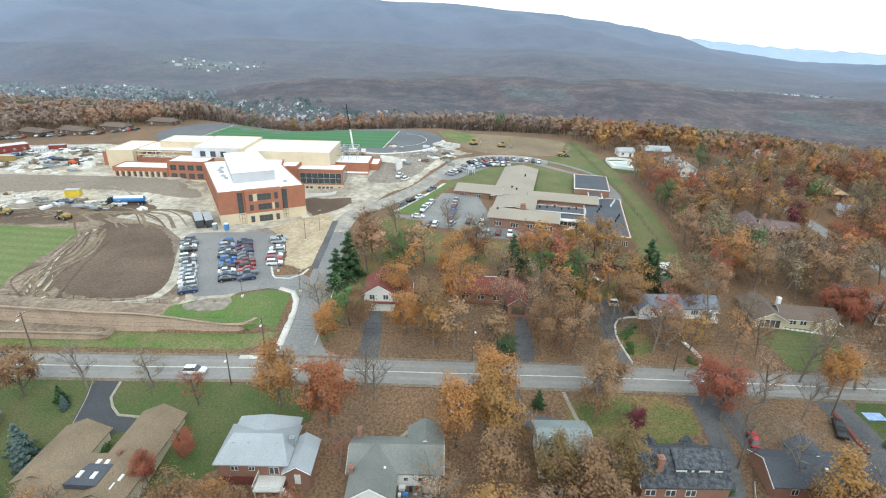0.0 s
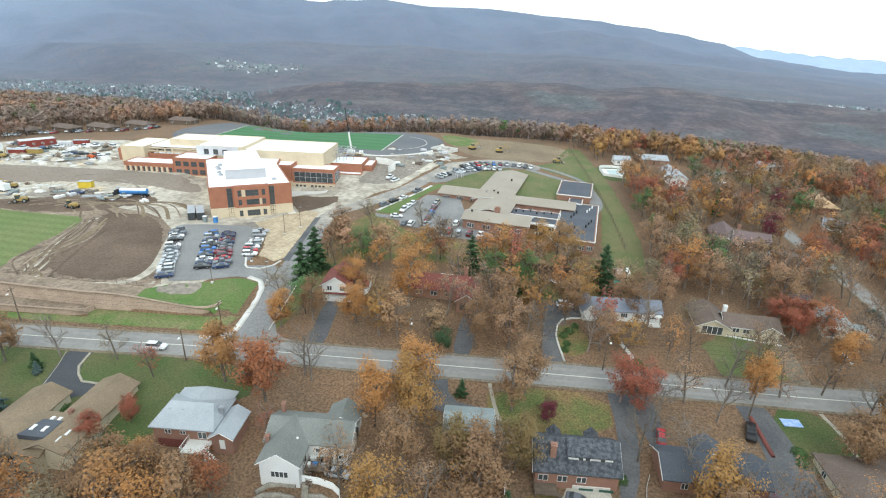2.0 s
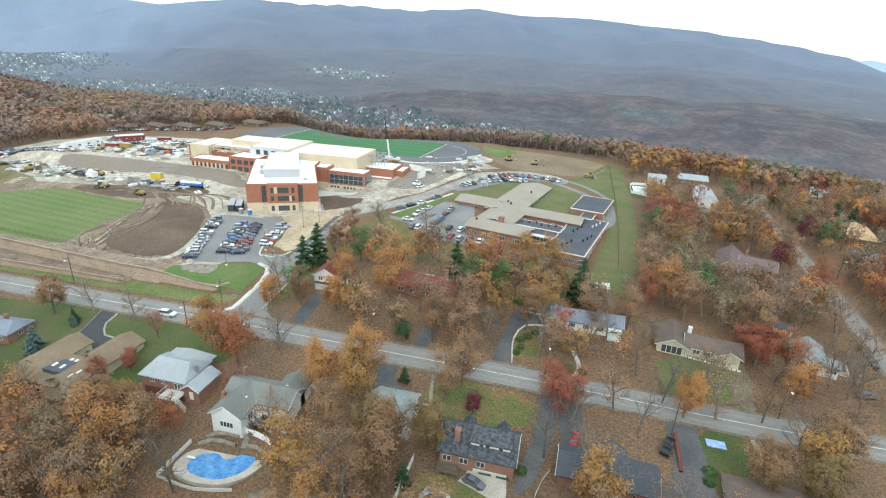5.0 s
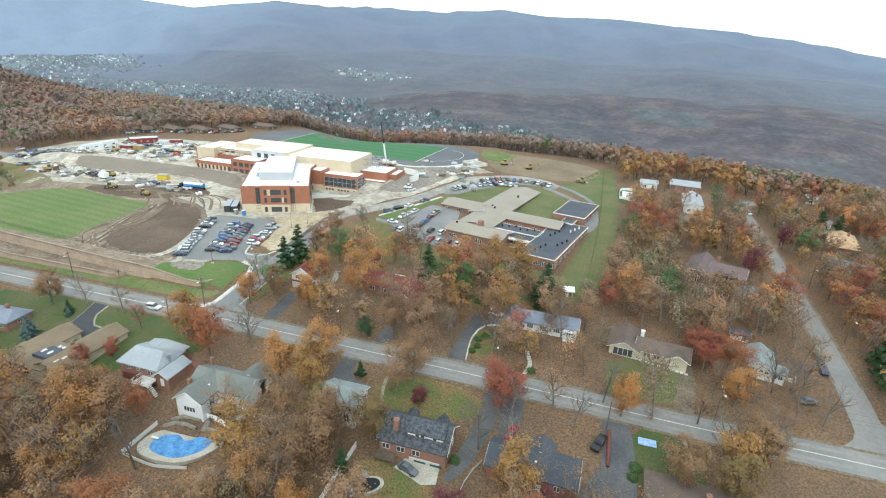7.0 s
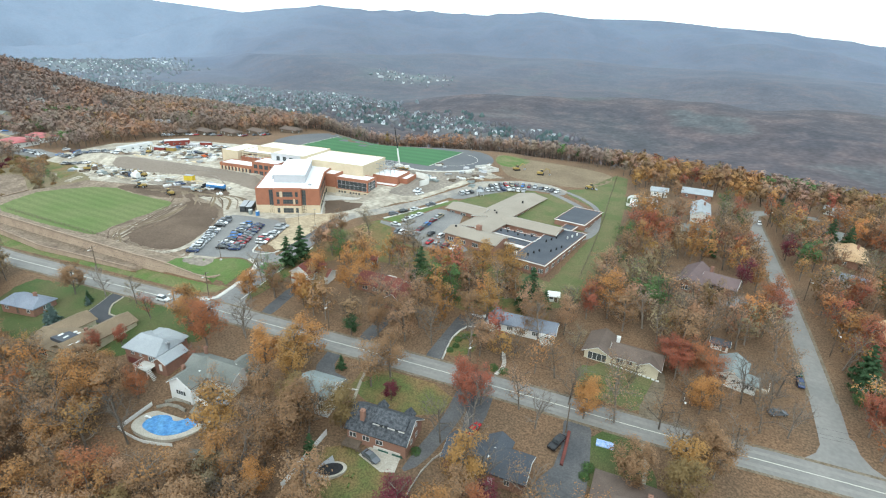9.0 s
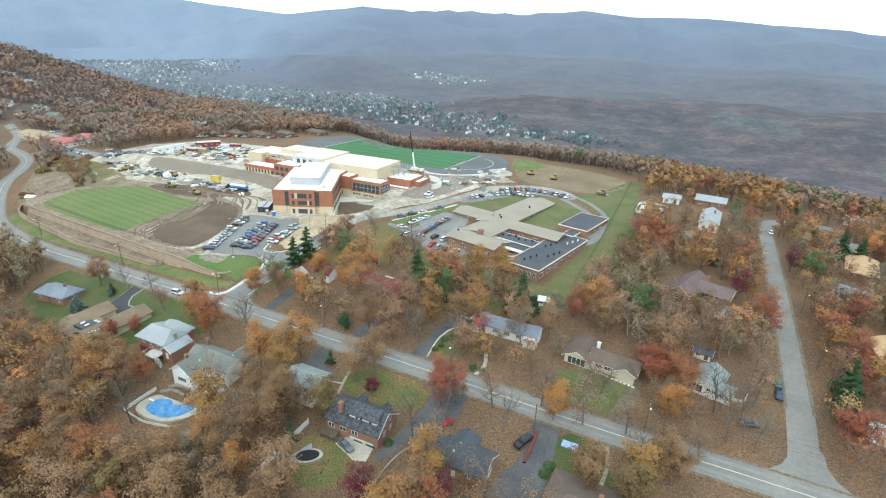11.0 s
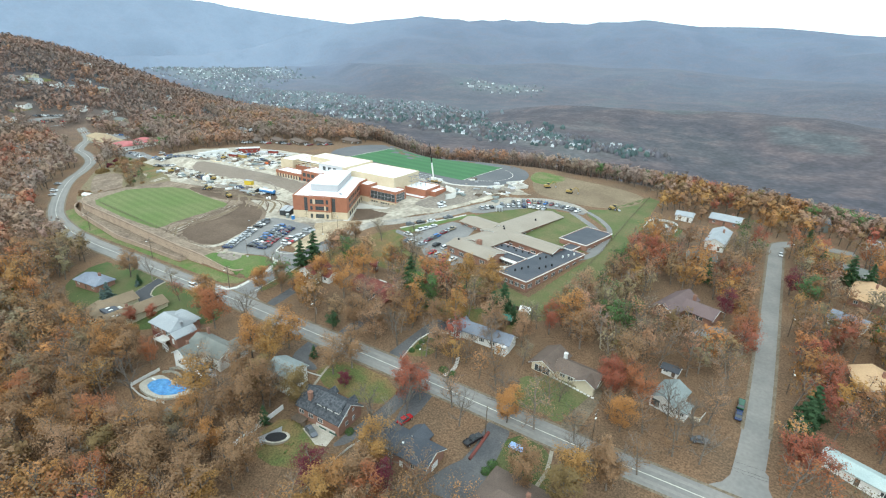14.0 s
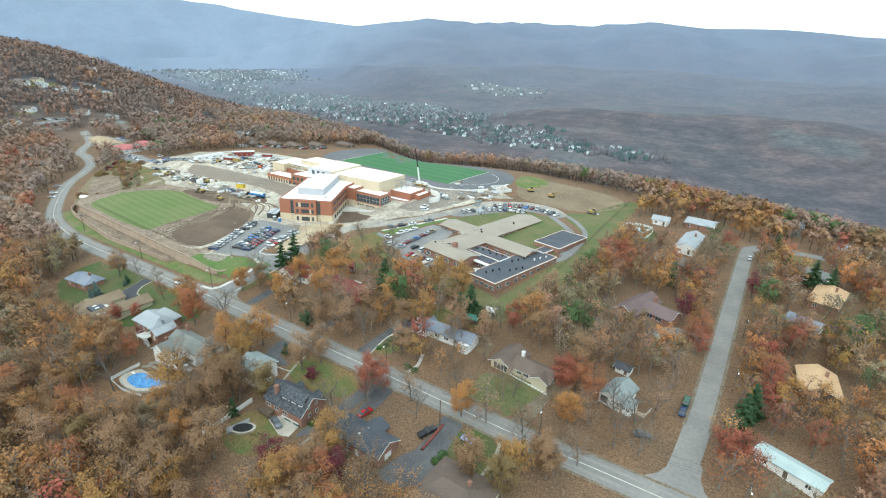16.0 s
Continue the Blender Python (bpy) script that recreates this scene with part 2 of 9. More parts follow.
def outer_line(x):
    """The lower retaining wall's line."""
    return 99.6 + 0.145 * np.maximum(0, -127 - x)


def pad_level(x, y):
    """The made ground of the playing field and car park, falling to the gate."""
    return 4.4 - 2.6 * sstep(-75, -46, x) * (1 - sstep(104, 116, y))


def near_height(x, y):
    """The hilltop: a gentle rise with the school's level pads cut into it."""
    u, v = np.clip(x / 100, -3.0, 3.6), np.clip(y / 100, -1.0, 3.6)
    z = -12.346 - 0.594 * u + 14.278 * v - 0.97 * u * u - 0.21 * u * v - 2.252 * v * v
    yi = inner_line(x)
    q = sstep(-90, -80, x)
    low, gate = 1 - sstep(108, 117, y), sstep(-70, -64, x)
    m = sstep(-204, -190, x) * (1 - sstep(-50 + 6 * low, -30 - 7 * low, x)) * sstep(yi + 2.6 - 1.8 * gate, yi + 5.6 - 3.0 * gate, y) * (1 - sstep(176 + 26 * q, 205 + 4 * q, y))
    z = z * (1 - m) + pad_level(x, y) * m
    m = sstep(-235, -200, x) * (1 - sstep(-100, -84, x)) * sstep(150, 170, y) * (1 - sstep(187, 202, y))
    z = z * (1 - m) + 5.4 * m
    m = (1 - sstep(-108, -100, x)) * sstep(187, 202, y) * (1 - sstep(250, 300, y)) * sstep(-260, -215, x)
    z = z * (1 - m) + 9.4 * m
    m = sstep(-190, -165, x) * (1 - sstep(-4, 14, x)) * sstep(232, 252, y) * (1 - sstep(335, 365, y))
    z = z * (1 - m) + 11.4 * m
    return z - 0.012 * np.maximum(0, y - 325) ** 1.3 * (x < 400)


MAIN_AZ = (-70, -32, -24.6, -22.8, -17.6, -12, -6.5, 0, 4.8, 12, 17, 20.6, 24.6, 28.5, 33.5, 37, 40, 43, 46, 49, 52, 56, 60, 90)
MAIN_EL = (-1.6, -1.7, -0.8, 0.0, 1.0, 1.7, 2.2, 2.6, 2.75, 3.2, 2.75, 2.85, 2.95, 2.75, 3.0, 2.5, 2.15, 1.9, 1.0, 0.0, -0.8, -1.35, -1.5, -1.0)
BACK_AZ = (-70, -38, -30, -22, -10, 20, 38, 42, 47.7, 53.7, 60, 75)
BACK_EL = (-0.75, -0.75, -0.5, 0.15, 0.0, 0.0, 1.8, 2.05, 2.5, 3.3, 3.8, 4.0)


def wobble(x, y, size, octaves=4):
    """A smooth sum of waves, the relief of spurs and gullies."""
    z, a, k = 0.0, 1.0, 2 * math.pi / size
    for i in range(octaves):
        c, s = math.cos(1.7 * i + 0.6), math.sin(1.7 * i + 0.6)
        z = z + a * np.sin(k * (c * x + s * y) + 1.3 * np.sin(0.6 * k * (c * y - s * x) + i))
        a, k = a * 0.55, k * 1.9
    return z


# the wooded spur before the far ridge, and the foothills below its crest: bearing, elevation
SPUR_AZ = (-70, -45, -36, -27, -18.8, -5, 2.7, 8.4, 18, 22.5, 25.5, 29, 90)
SPUR_EL = (-5.2, -5.3, -5.3, -5.15, -4.5, -4.75, -4.85, -5.2, -5.35, -6.1, -7.2, -9, -9)
FOOT_AZ = (-70, -40, -30, -20, -8, 0, 8, 14, 20, 26, 31, 36, 41, 46, 52, 58, 66, 90)
FOOT_EL = (-3.6, -3.4, -2.9, -2.0, -1.5, -1.6, -1.1, -1.3, -1.0, -1.5, -1.35, -1.75, -1.7, -2.4, -3.0, -3.0, -3.0, -3)
FLOOR = -90.0


def height(x, y):
    """The whole ground: hilltop, the drop behind it, the valley floor, a wooded spur, foothills and the ridges."""
    x, y = np.asarray(x, float), np.asarray(y, float)
    dx, dy = x - 60, y
    r, az = np.hypot(dx, dy) + 1e-6, np.degrees(np.arctan2(-dx, dy))
    edge = 318 + 470 * sstep(24, 58, az) + 230 * sstep(55, 75, az) + 900 * sstep(100, 140, np.abs(az))
    crest, back = np.interp(az, MAIN_AZ, MAIN_EL), np.interp(az, BACK_AZ, BACK_EL)
    folds = wobble(x, y, 1150, 3)
    floor_ = FLOOR + 4 * wobble(x, y, 700, 2) + 18 * sstep(1900, 2600, r) + 40 * sstep(2600, 4000, r)
    spur_top = np.maximum(76 + 1450 * np.tan(np.radians(np.interp(az, SPUR_AZ, SPUR_EL))), FLOOR)
    spur = sstep(820, 1430, r) * (1 - 0.75 * sstep(1470, 1850, r))
    far = floor_ + (spur_top + 5 * wobble(x, y, 420, 2) * (1 - sstep(26, 30, az)) - FLOOR) * spur
    foot_r = 2650 + 160 * np.sin(np.radians(az * 7)) + 90 * np.sin(np.radians(az * 17 + 40))
    foot_r = foot_r + 750 * sstep(36, 46, az)
    start = 1750 + 350 * sstep(24, 40, az) + 850 * sstep(37, 46, az)
    foot_top = 76 + foot_r * np.tan(np.radians(np.interp(az, FOOT_AZ, FOOT_EL)))
    rise = np.clip((r - start) / (foot_r - start), 0, 1) ** 1.25
    far = far + (foot_top - far) * rise * (1 - 0.22 * sstep(foot_r, foot_r + 420, r)) + 13 * folds * sstep(1700, 2300, r) * (1 - sstep(foot_r - 300, foot_r, r))
    up = np.clip((r - foot_r - 380) / (4000 - foot_r - 380), 0, 1)
    crest_z = 76 + 4000 * np.tan(np.radians(crest))
    far = far + (crest_z - far) * up ** 1.1 + 26 * folds * sstep(0.02, 0.3, up) * (1 - sstep(0.55, 0.95, up))
    drop = np.clip((r - 4000) / 120, 0, 1)
    far = np.where(r > 4000, 76 + r * np.tan(np.radians(crest - drop)), far)
    far = np.where(r > 4080, np.maximum(far, 76 + r * np.tan(np.radians(back - (4700 - np.minimum(r, 4700)) / 620 * 4.5))), far)
    far = np.where(r > 4700, far - (r - 4700) * 0.25, far)
    far = np.where(np.abs(az) > 105, -20.0, far)
    hill = sstep(48, 74, az) * (1 - sstep(95, 125, az)) * sstep(480, 820, r) * (1 - sstep(850, 1150, r))
    top = near_height(x, y) + hill * 78
    f = sstep(edge, edge + 300, r)
    return top * (1 - f) + far * f


def axis(lo, hi, step, far, grow):
    v, s, low = list(np.arange(lo, hi + 1e-6, step)), step, []
    p = hi
    while p < far:
        s = min(s * grow, 75)
        p += s
        v.append(p)
    p, s = lo, step
    while p > -far:
        s = min(s * grow, 75)
        p -= s
        low.append(p)
    return np.array(low[::-1] + v)


STEP = 2.5
gx, gy = axis(-260, 220, STEP, 4990, 1.12), axis(-20, 400, STEP, 4990, 1.12)
XX, YY = np.meshgrid(gx, gy, indexing="ij")
ZZ = height(XX, YY)
nx_, ny_ = len(gx), len(gy)
ids = np.arange(nx_ * ny_).reshape(nx_, ny_)
quads = np.stack([ids[:-1, :-1], ids[1:, :-1], ids[1:, 1:], ids[:-1, 1:]], -1).reshape(-1, 4)


def mesh_from(name, verts, faces, smooth=False):
    me = bpy.data.meshes.new(name)
    faces = np.asarray(faces)
    n, k = faces.shape
    me.vertices.add(len(verts))
    me.vertices.foreach_set("co", np.ascontiguousarray(verts, np.float32).ravel())
    me.loops.add(n * k)
    me.loops.foreach_set("vertex_index", np.ascontiguousarray(faces, np.int32).ravel())
    me.polygons.add(n)
    me.polygons.foreach_set("loop_start", np.arange(0, n * k, k, dtype=np.int32))
    me.polygons.foreach_set("loop_total", np.full(n, k, np.int32))
    if smooth:
        me.polygons.foreach_set("use_smooth", np.ones(n, bool))
    me.update()
    me.validate()
    return me


def ground_mat():
    """Leaf litter on the hilltop; bare grey-violet woods on the far slopes, with distance haze painted in; town
    clearings in the valley.
    """
    m = mat("ground_cover", (0.188, 0.113, 0.066), (0.142, 0.093, 0.058), 0.07, 2.2, 0.95, stain=0.45, bump=0.6)
    n, l = m.node_tree.nodes, m.node_tree.links
    b = n["Principled BSDF"]
    near_col = b.inputs["Base Color"].links[0].from_socket
    geo = n.new("ShaderNodeNewGeometry")
    at = n.new("ShaderNodeAttribute")
    at.attribute_name = "cover"
    sep = n.new("ShaderNodeSeparateColor")
    l.new(at.outputs["Color"], sep.inputs[0])
    n1, n2, n3, n4 = (n.new("ShaderNodeTexNoise") for _ in range(4))
    for k, sc_, d in ((n1, 0.0045, 7), (n2, 0.085, 5), (n3, 0.0016, 6), (n4, 0.02, 5)):
        k.inputs["Scale"].default_value, k.inputs["Detail"].default_value = sc_, d
        l.new(geo.outputs["Position"], k.inputs["Vector"])

    def mixed(a_, b_, fac, kind="MIX"):
        mx_ = n.new("ShaderNodeMix")
        mx_.data_type, mx_.blend_type = "RGBA", kind
        for key, v in (("Factor", fac), ("A", a_), ("B", b_)):
            if isinstance(v, (tuple, float)):
                mx_.inputs[key].default_value = v
            else:
                l.new(v, mx_.inputs[key])
        return mx_.outputs["Result"]

    def ranged(source, lo, hi, a_, b_):
        k = n.new("ShaderNodeMapRange")
        for i, v in enumerate((lo, hi, a_, b_)):
            k.inputs[i + 1].default_value = v
        l.new(source, k.inputs[0])
        return k.outputs[0]

    def times(a_, b_):
        k = n.new("ShaderNodeMath")
        k.operation = "MULTIPLY"
        l.new(a_, k.inputs[0])
        l.new(b_, k.inputs[1])
        return k.outputs[0]

    # bare woods: violet-brown with rusty stands and blue-grey noise patches
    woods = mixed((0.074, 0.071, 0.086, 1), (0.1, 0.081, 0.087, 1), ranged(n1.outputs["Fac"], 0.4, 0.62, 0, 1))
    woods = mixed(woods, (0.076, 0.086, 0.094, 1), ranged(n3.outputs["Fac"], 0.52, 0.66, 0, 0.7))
    # distance haze painted into the base colour, paler and bluer as it thickens
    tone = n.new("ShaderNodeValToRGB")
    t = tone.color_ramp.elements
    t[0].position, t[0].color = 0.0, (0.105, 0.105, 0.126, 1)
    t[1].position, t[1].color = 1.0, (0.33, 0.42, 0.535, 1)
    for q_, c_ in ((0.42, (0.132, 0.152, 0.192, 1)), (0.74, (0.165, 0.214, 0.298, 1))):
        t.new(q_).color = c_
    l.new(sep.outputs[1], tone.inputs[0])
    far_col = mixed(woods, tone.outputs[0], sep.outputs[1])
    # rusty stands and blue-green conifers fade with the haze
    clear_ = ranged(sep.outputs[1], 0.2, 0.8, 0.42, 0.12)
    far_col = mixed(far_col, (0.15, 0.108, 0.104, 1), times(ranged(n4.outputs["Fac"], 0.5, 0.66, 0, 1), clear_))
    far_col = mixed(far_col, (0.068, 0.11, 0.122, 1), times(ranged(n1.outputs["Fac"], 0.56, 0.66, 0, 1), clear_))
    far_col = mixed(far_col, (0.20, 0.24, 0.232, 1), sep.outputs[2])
    # tree-crown shading painted in: brighter cell centres, darker gaps between
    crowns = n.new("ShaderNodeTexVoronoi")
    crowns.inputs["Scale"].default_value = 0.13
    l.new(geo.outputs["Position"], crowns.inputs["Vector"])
    crown_shade = ranged(crowns.outputs["Distance"], 0.1, 0.75, 1.12, 0.84)
    grain = times(times(crown_shade, ranged(n2.outputs["Fac"], 0.34, 0.66, 0.86, 1.14)), ranged(n4.outputs["Fac"], 0.36, 0.64, 0.85, 1.15))
    # part of the painted haze: grain fades to flat colour with distance
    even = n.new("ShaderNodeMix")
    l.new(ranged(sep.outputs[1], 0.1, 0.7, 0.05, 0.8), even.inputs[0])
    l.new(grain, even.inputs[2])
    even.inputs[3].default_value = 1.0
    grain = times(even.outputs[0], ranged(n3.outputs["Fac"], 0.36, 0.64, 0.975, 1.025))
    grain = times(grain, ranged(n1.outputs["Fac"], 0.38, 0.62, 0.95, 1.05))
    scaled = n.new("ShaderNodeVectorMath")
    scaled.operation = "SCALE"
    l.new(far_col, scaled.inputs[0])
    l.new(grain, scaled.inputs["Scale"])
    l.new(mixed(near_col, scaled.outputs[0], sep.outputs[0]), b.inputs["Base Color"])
    return m


def add_tint(me, name, cols):
    """One colour a vertex."""
    at = me.color_attributes.new(name, "FLOAT_COLOR", "POINT")
    c = np.ones((len(cols), 4), np.float32)
    c[:, :3] = cols
    at.data.foreach_set("color", c.ravel())


gm = mesh_from("ground", np.stack([XX, YY, ZZ], -1).reshape(-1, 3), quads, True)
rr = np.hypot(XX - 60, YY).ravel()
# near litter passes into the valley's bare woods; ridges turn blue-grey by painted haze
aa = np.degrees(np.arctan2(-(XX - 60), YY)).ravel()
# the town's quarters: place, spread, houses
TOWN = [(-200, 965, 120, 35, 60), (-300, 1005, 80, 35, 45), (-426, 1064, 100, 60, 90), (-734, 1300, 120, 70, 190), (-740, 1095, 120, 70, 110), (-880, 1150, 130, 80, 140),
        (-1165, 1165, 160, 80, 150), (-1216, 1365, 180, 90, 130), (-1491, 1330, 180, 100, 150), (-2097, 1560, 260, 140, 150), (-2219, 1860, 230, 150, 120), (-2650, 2120, 240, 160, 100),
        (-790, 1900, 110, 90, 22), (820, 1570, 70, 30, 36), (1060, 1500, 90, 40, 30)]
built = sum(0.75 * np.exp(-((XX - t[0]) / t[2]) ** 2 - ((YY - t[1]) / t[3]) ** 2) for t in TOWN).ravel()
# painted haze by distance, stepped up behind the spur and the foothills
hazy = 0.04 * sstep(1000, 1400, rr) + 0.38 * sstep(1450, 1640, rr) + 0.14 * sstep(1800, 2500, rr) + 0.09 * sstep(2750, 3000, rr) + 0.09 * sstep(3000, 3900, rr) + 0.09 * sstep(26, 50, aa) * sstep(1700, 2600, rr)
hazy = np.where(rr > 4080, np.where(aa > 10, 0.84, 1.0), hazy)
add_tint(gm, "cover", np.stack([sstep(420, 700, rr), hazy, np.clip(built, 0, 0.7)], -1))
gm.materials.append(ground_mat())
ground = tagged(new("ground", gm), "wooded autumn hilltop falling to a valley and ridges", "ground", kind="structure")

# ---- mesh helpers ----
def hz(x, y):
    return float(height(x, y))


def part(name, bm, material, parent=None, label=""):
    """Links a bmesh as one mesh object, under a thing or a part."""
    me = bpy.data.meshes.new(name)
    bm.normal_update()
    bm.to_mesh(me)
    bm.free()
    me.materials.append(material)
    ob = new(name, me)
    if parent:
        ob.parent = parent
    return tagged(ob, label)


def thing(name, m, label, category, group="", kind=""):
    ob = new(name)
    ob.matrix_world = m
    ob.empty_display_size = 0.5
    return tagged(ob, label, category, group, kind)


def box(bm, x0, x1, y0, y1, z0, z1, m=None):
    v = [bm.verts.new((x, y, z)) for z in (z0, z1) for x, y in ((x0, y0), (x1, y0), (x1, y1), (x0, y1))]
    if m is not None:
        for k in v:
            k.co = m @ k.co
    for f in ((3, 2, 1, 0), (4, 5, 6, 7), (0, 1, 5, 4), (1, 2, 6, 5), (2, 3, 7, 6), (3, 0, 4, 7)):
        bm.faces.new([v[i] for i in f])
    return v


def boxes(*rows):
    bm = bmesh.new()
    for r in rows:
        box(bm, *r)
    return bm


def prism(bm, pts, z0, z1):
    """An upright prism on a counter-clockwise outline."""
    lo = [bm.verts.new((x, y, z0)) for x, y in pts]
    hi = [bm.verts.new((x, y, z1)) for x, y in pts]
    bm.faces.new(hi)
    bm.faces.new(lo[::-1])
    n = len(pts)
    for i in range(n):
        bm.faces.new((lo[i], lo[(i + 1) % n], hi[(i + 1) % n], hi[i]))


def tube(bm, a, b, r0, r1, sides=6):
    a, b = Vector(a), Vector(b)
    q = (b - a).to_track_quat("Z", "Y")
    rings = []
    for p, r in ((a, r0), (b, r1)):
        rings.append([bm.verts.new(p + q @ Vector((r * math.cos(2 * math.pi * i / sides), r * math.sin(2 * math.pi * i / sides), 0))) for i in range(sides)])
    for i in range(sides):
        bm.faces.new((rings[0][i], rings[0][(i + 1) % sides], rings[1][(i + 1) % sides], rings[1][i]))
    bm.faces.new(rings[0][::-1])
    bm.faces.new(rings[1])


BLOCKED = []   # outlines that trees keep out of


def smooth_outline(pts, n=3):
    """Rounds the corners of an outline by cutting them n times."""
    for _ in range(n):
        pts = [q for i in range(len(pts)) for q in ((0.75 * pts[i][0] + 0.25 * pts[(i + 1) % len(pts)][0], 0.75 * pts[i][1] + 0.25 * pts[(i + 1) % len(pts)][1]),
                                                    (0.25 * pts[i][0] + 0.75 * pts[(i + 1) % len(pts)][0], 0.25 * pts[i][1] + 0.75 * pts[(i + 1) % len(pts)][1]))]
    return pts


def area(pts):
    return 0.5 * sum(pts[i][0] * pts[(i + 1) % len(pts)][1] - pts[(i + 1) % len(pts)][0] * pts[i][1] for i in range(len(pts)))


def drape(name, pts, material, dz, label, category, round_=0, block=True, step=STEP, kind="structure", rag=0.0, level=None):
    """A sheet with this outline, laid on the ground dz above it."""
    if area(pts) < 0:
        pts = pts[::-1]
    if round_:
        pts = smooth_outline(pts, round_)
    if block:
        BLOCKED.append(pts)
    if rag:
        out = []
        for i, p in enumerate(pts):
            q = pts[(i + 1) % len(pts)]
            k = max(1, int(math.hypot(q[0] - p[0], q[1] - p[1]) / 1.2))
            for j in range(k):
                t = j / k
                out.append((p[0] + (q[0] - p[0]) * t + random.uniform(-rag, rag), p[1] + (q[1] - p[1]) * t + random.uniform(-rag, rag)))
        pts = out
    bm = bmesh.new()
    bm.faces.new([bm.verts.new((x, y, 0)) for x, y in pts])
    xs, ys = [p[0] for p in pts], [p[1] for p in pts]
    for ax, lo, hi in ((0, min(xs), max(xs)), (1, min(ys), max(ys))):
        k = math.ceil(lo / step) * step
        while k < hi:
            co, no = [0, 0, 0], [0, 0, 0]
            co[ax], no[ax] = k, 1
            bmesh.ops.bisect_plane(bm, geom=bm.verts[:] + bm.edges[:] + bm.faces[:], plane_co=co, plane_no=no)
            k += step
    bmesh.ops.triangulate(bm, faces=[f for f in bm.faces if len(f.verts) > 4])
    co = np.array([v.co[:2] for v in bm.verts])
    z = height(co[:, 0], co[:, 1]) + dz
    if level:
        z = np.maximum(z, level(co[:, 0], co[:, 1]) + dz)
    for v, k in zip(bm.verts, z):
        v.co.z = k
    ob = part(name, bm, material)
    return tagged(ob, label, category, kind=kind)


def resample(line, step):
    """Points every step metres along a smooth curve through the given ones."""
    p = [np.array(q, float) for q in line]
    p = [2 * p[0] - p[1]] + p + [2 * p[-1] - p[-2]]
    out = []
    for i in range(1, len(p) - 2):
        n = max(1, int(np.linalg.norm(p[i + 1] - p[i]) / step))
        for j in range(n):
            t = j / n
            out.append(0.5 * (2 * p[i] + (p[i + 1] - p[i - 1]) * t + (2 * p[i - 1] - 5 * p[i] + 4 * p[i + 1] - p[i + 2]) * t * t + (3 * p[i] - p[i - 1] - 3 * p[i + 1] + p[i + 2]) * t ** 3))
    out.append(p[-2])
    return np.array(out)


def strip(name, line, width, material, dz, label, category, offset=0.0, block=0.0, across=4, kind="structure", step=STEP, level=False, parent=None):
    """A ribbon of the given width along a line, laid on the ground; offset to the left of the line. level: no fall across."""
    c = resample(line, step)
    d = np.gradient(c, axis=0)
    d /= np.linalg.norm(d, axis=1)[:, None]
    nrm = np.stack([-d[:, 1], d[:, 0]], -1)
    t = np.linspace(-0.5, 0.5, across + 1)
    w = c[:, None, :] + nrm[:, None, :] * (t[None, :, None] * width + offset)
    z = height(w[..., 0], w[..., 1]) + dz
    v = np.concatenate([w, z[..., None]], -1).reshape(-1, 3)
    n, k = len(c), across + 1
    i = np.arange(n * k).reshape(n, k)
    f = np.stack([i[:-1, :-1], i[:-1, 1:], i[1:, 1:], i[1:, :-1]], -1).reshape(-1, 4)[:, ::-1]
    me = mesh_from(name, v, f)
    me.materials.append(material)
    ob = new(name, me)
    ob.parent = parent
    if block:
        o = (width / 2 + block)
        BLOCKED.append([tuple(q) for q in np.concatenate([c[::2] + nrm[::2] * o, (c[::2] - nrm[::2] * o)[::-1]])])
    return tagged(ob, label, category, kind=kind)


def ridge_strip(name, line, width, tall, material, label, category, kind="structure", dz=0.0, step=STEP, base=0.4):
    """A kerb, wall or bank of rectangular section standing along a line."""
    c = resample(line, step)
    d = np.gradient(c, axis=0)
    d /= np.linalg.norm(d, axis=1)[:, None]
    nrm = np.stack([-d[:, 1], d[:, 0]], -1) * width / 2
    z = height(c[:, 0], c[:, 1]) + dz
    rows = [np.concatenate([c + s * nrm, (z + k)[:, None]], -1) for s, k in ((-1, -base), (-1, tall), (1, tall), (1, -base))]
    v = np.stack(rows, 1).reshape(-1, 3)
    i = np.arange(len(c) * 4).reshape(-1, 4)
    f = np.concatenate([np.stack([i[:-1, a], i[:-1, b], i[1:, b], i[1:, a]], -1) for a, b in ((0, 1), (1, 2), (2, 3))])[:, ::-1]
    f = np.concatenate([f, [i[0][::-1], i[-1]]])
    me = mesh_from(name, v, f)
    me.materials.append(material)
    return tagged(new(name, me), label, category, kind=kind)


# ---- roads, lots, lawns ----
ROAD = [(260, 93.5), (200, 92.6), (150, 92.2), (124, 91.6), (92, 90.6), (46, 91), (0, 91), (-38, 91.3), (-68, 91), (-104, 91.3), (-137, 92), (-165, 95.5), (-194, 103.5), (-231, 122.5), (-258, 140), (-278, 158), (-303, 175), (-330, 184), (-346, 187), (-362, 197), (-386, 214), (-430, 228)]
strip("road", ROAD, 8.2, M["asphalt"], 0.10, "worn grey two-lane road with a pale centre line", "road", block=2.2)
strip("trim", ROAD, 0.22, M["line"], 0.125, "faded painted centre line", "road marking", across=1)
for off in (-1.95, 1.95):
    strip("trim", ROAD, 0.95, M["worn_lane"], 0.118, "pale worn wheel path on the road", "road marking", offset=off, across=1)
for off in (-4.0, 4.0):
    strip("trim", ROAD, 0.8, M["road_edge"], 0.112, "dirty road edge with leaf litter", "road edge", offset=off, across=1)
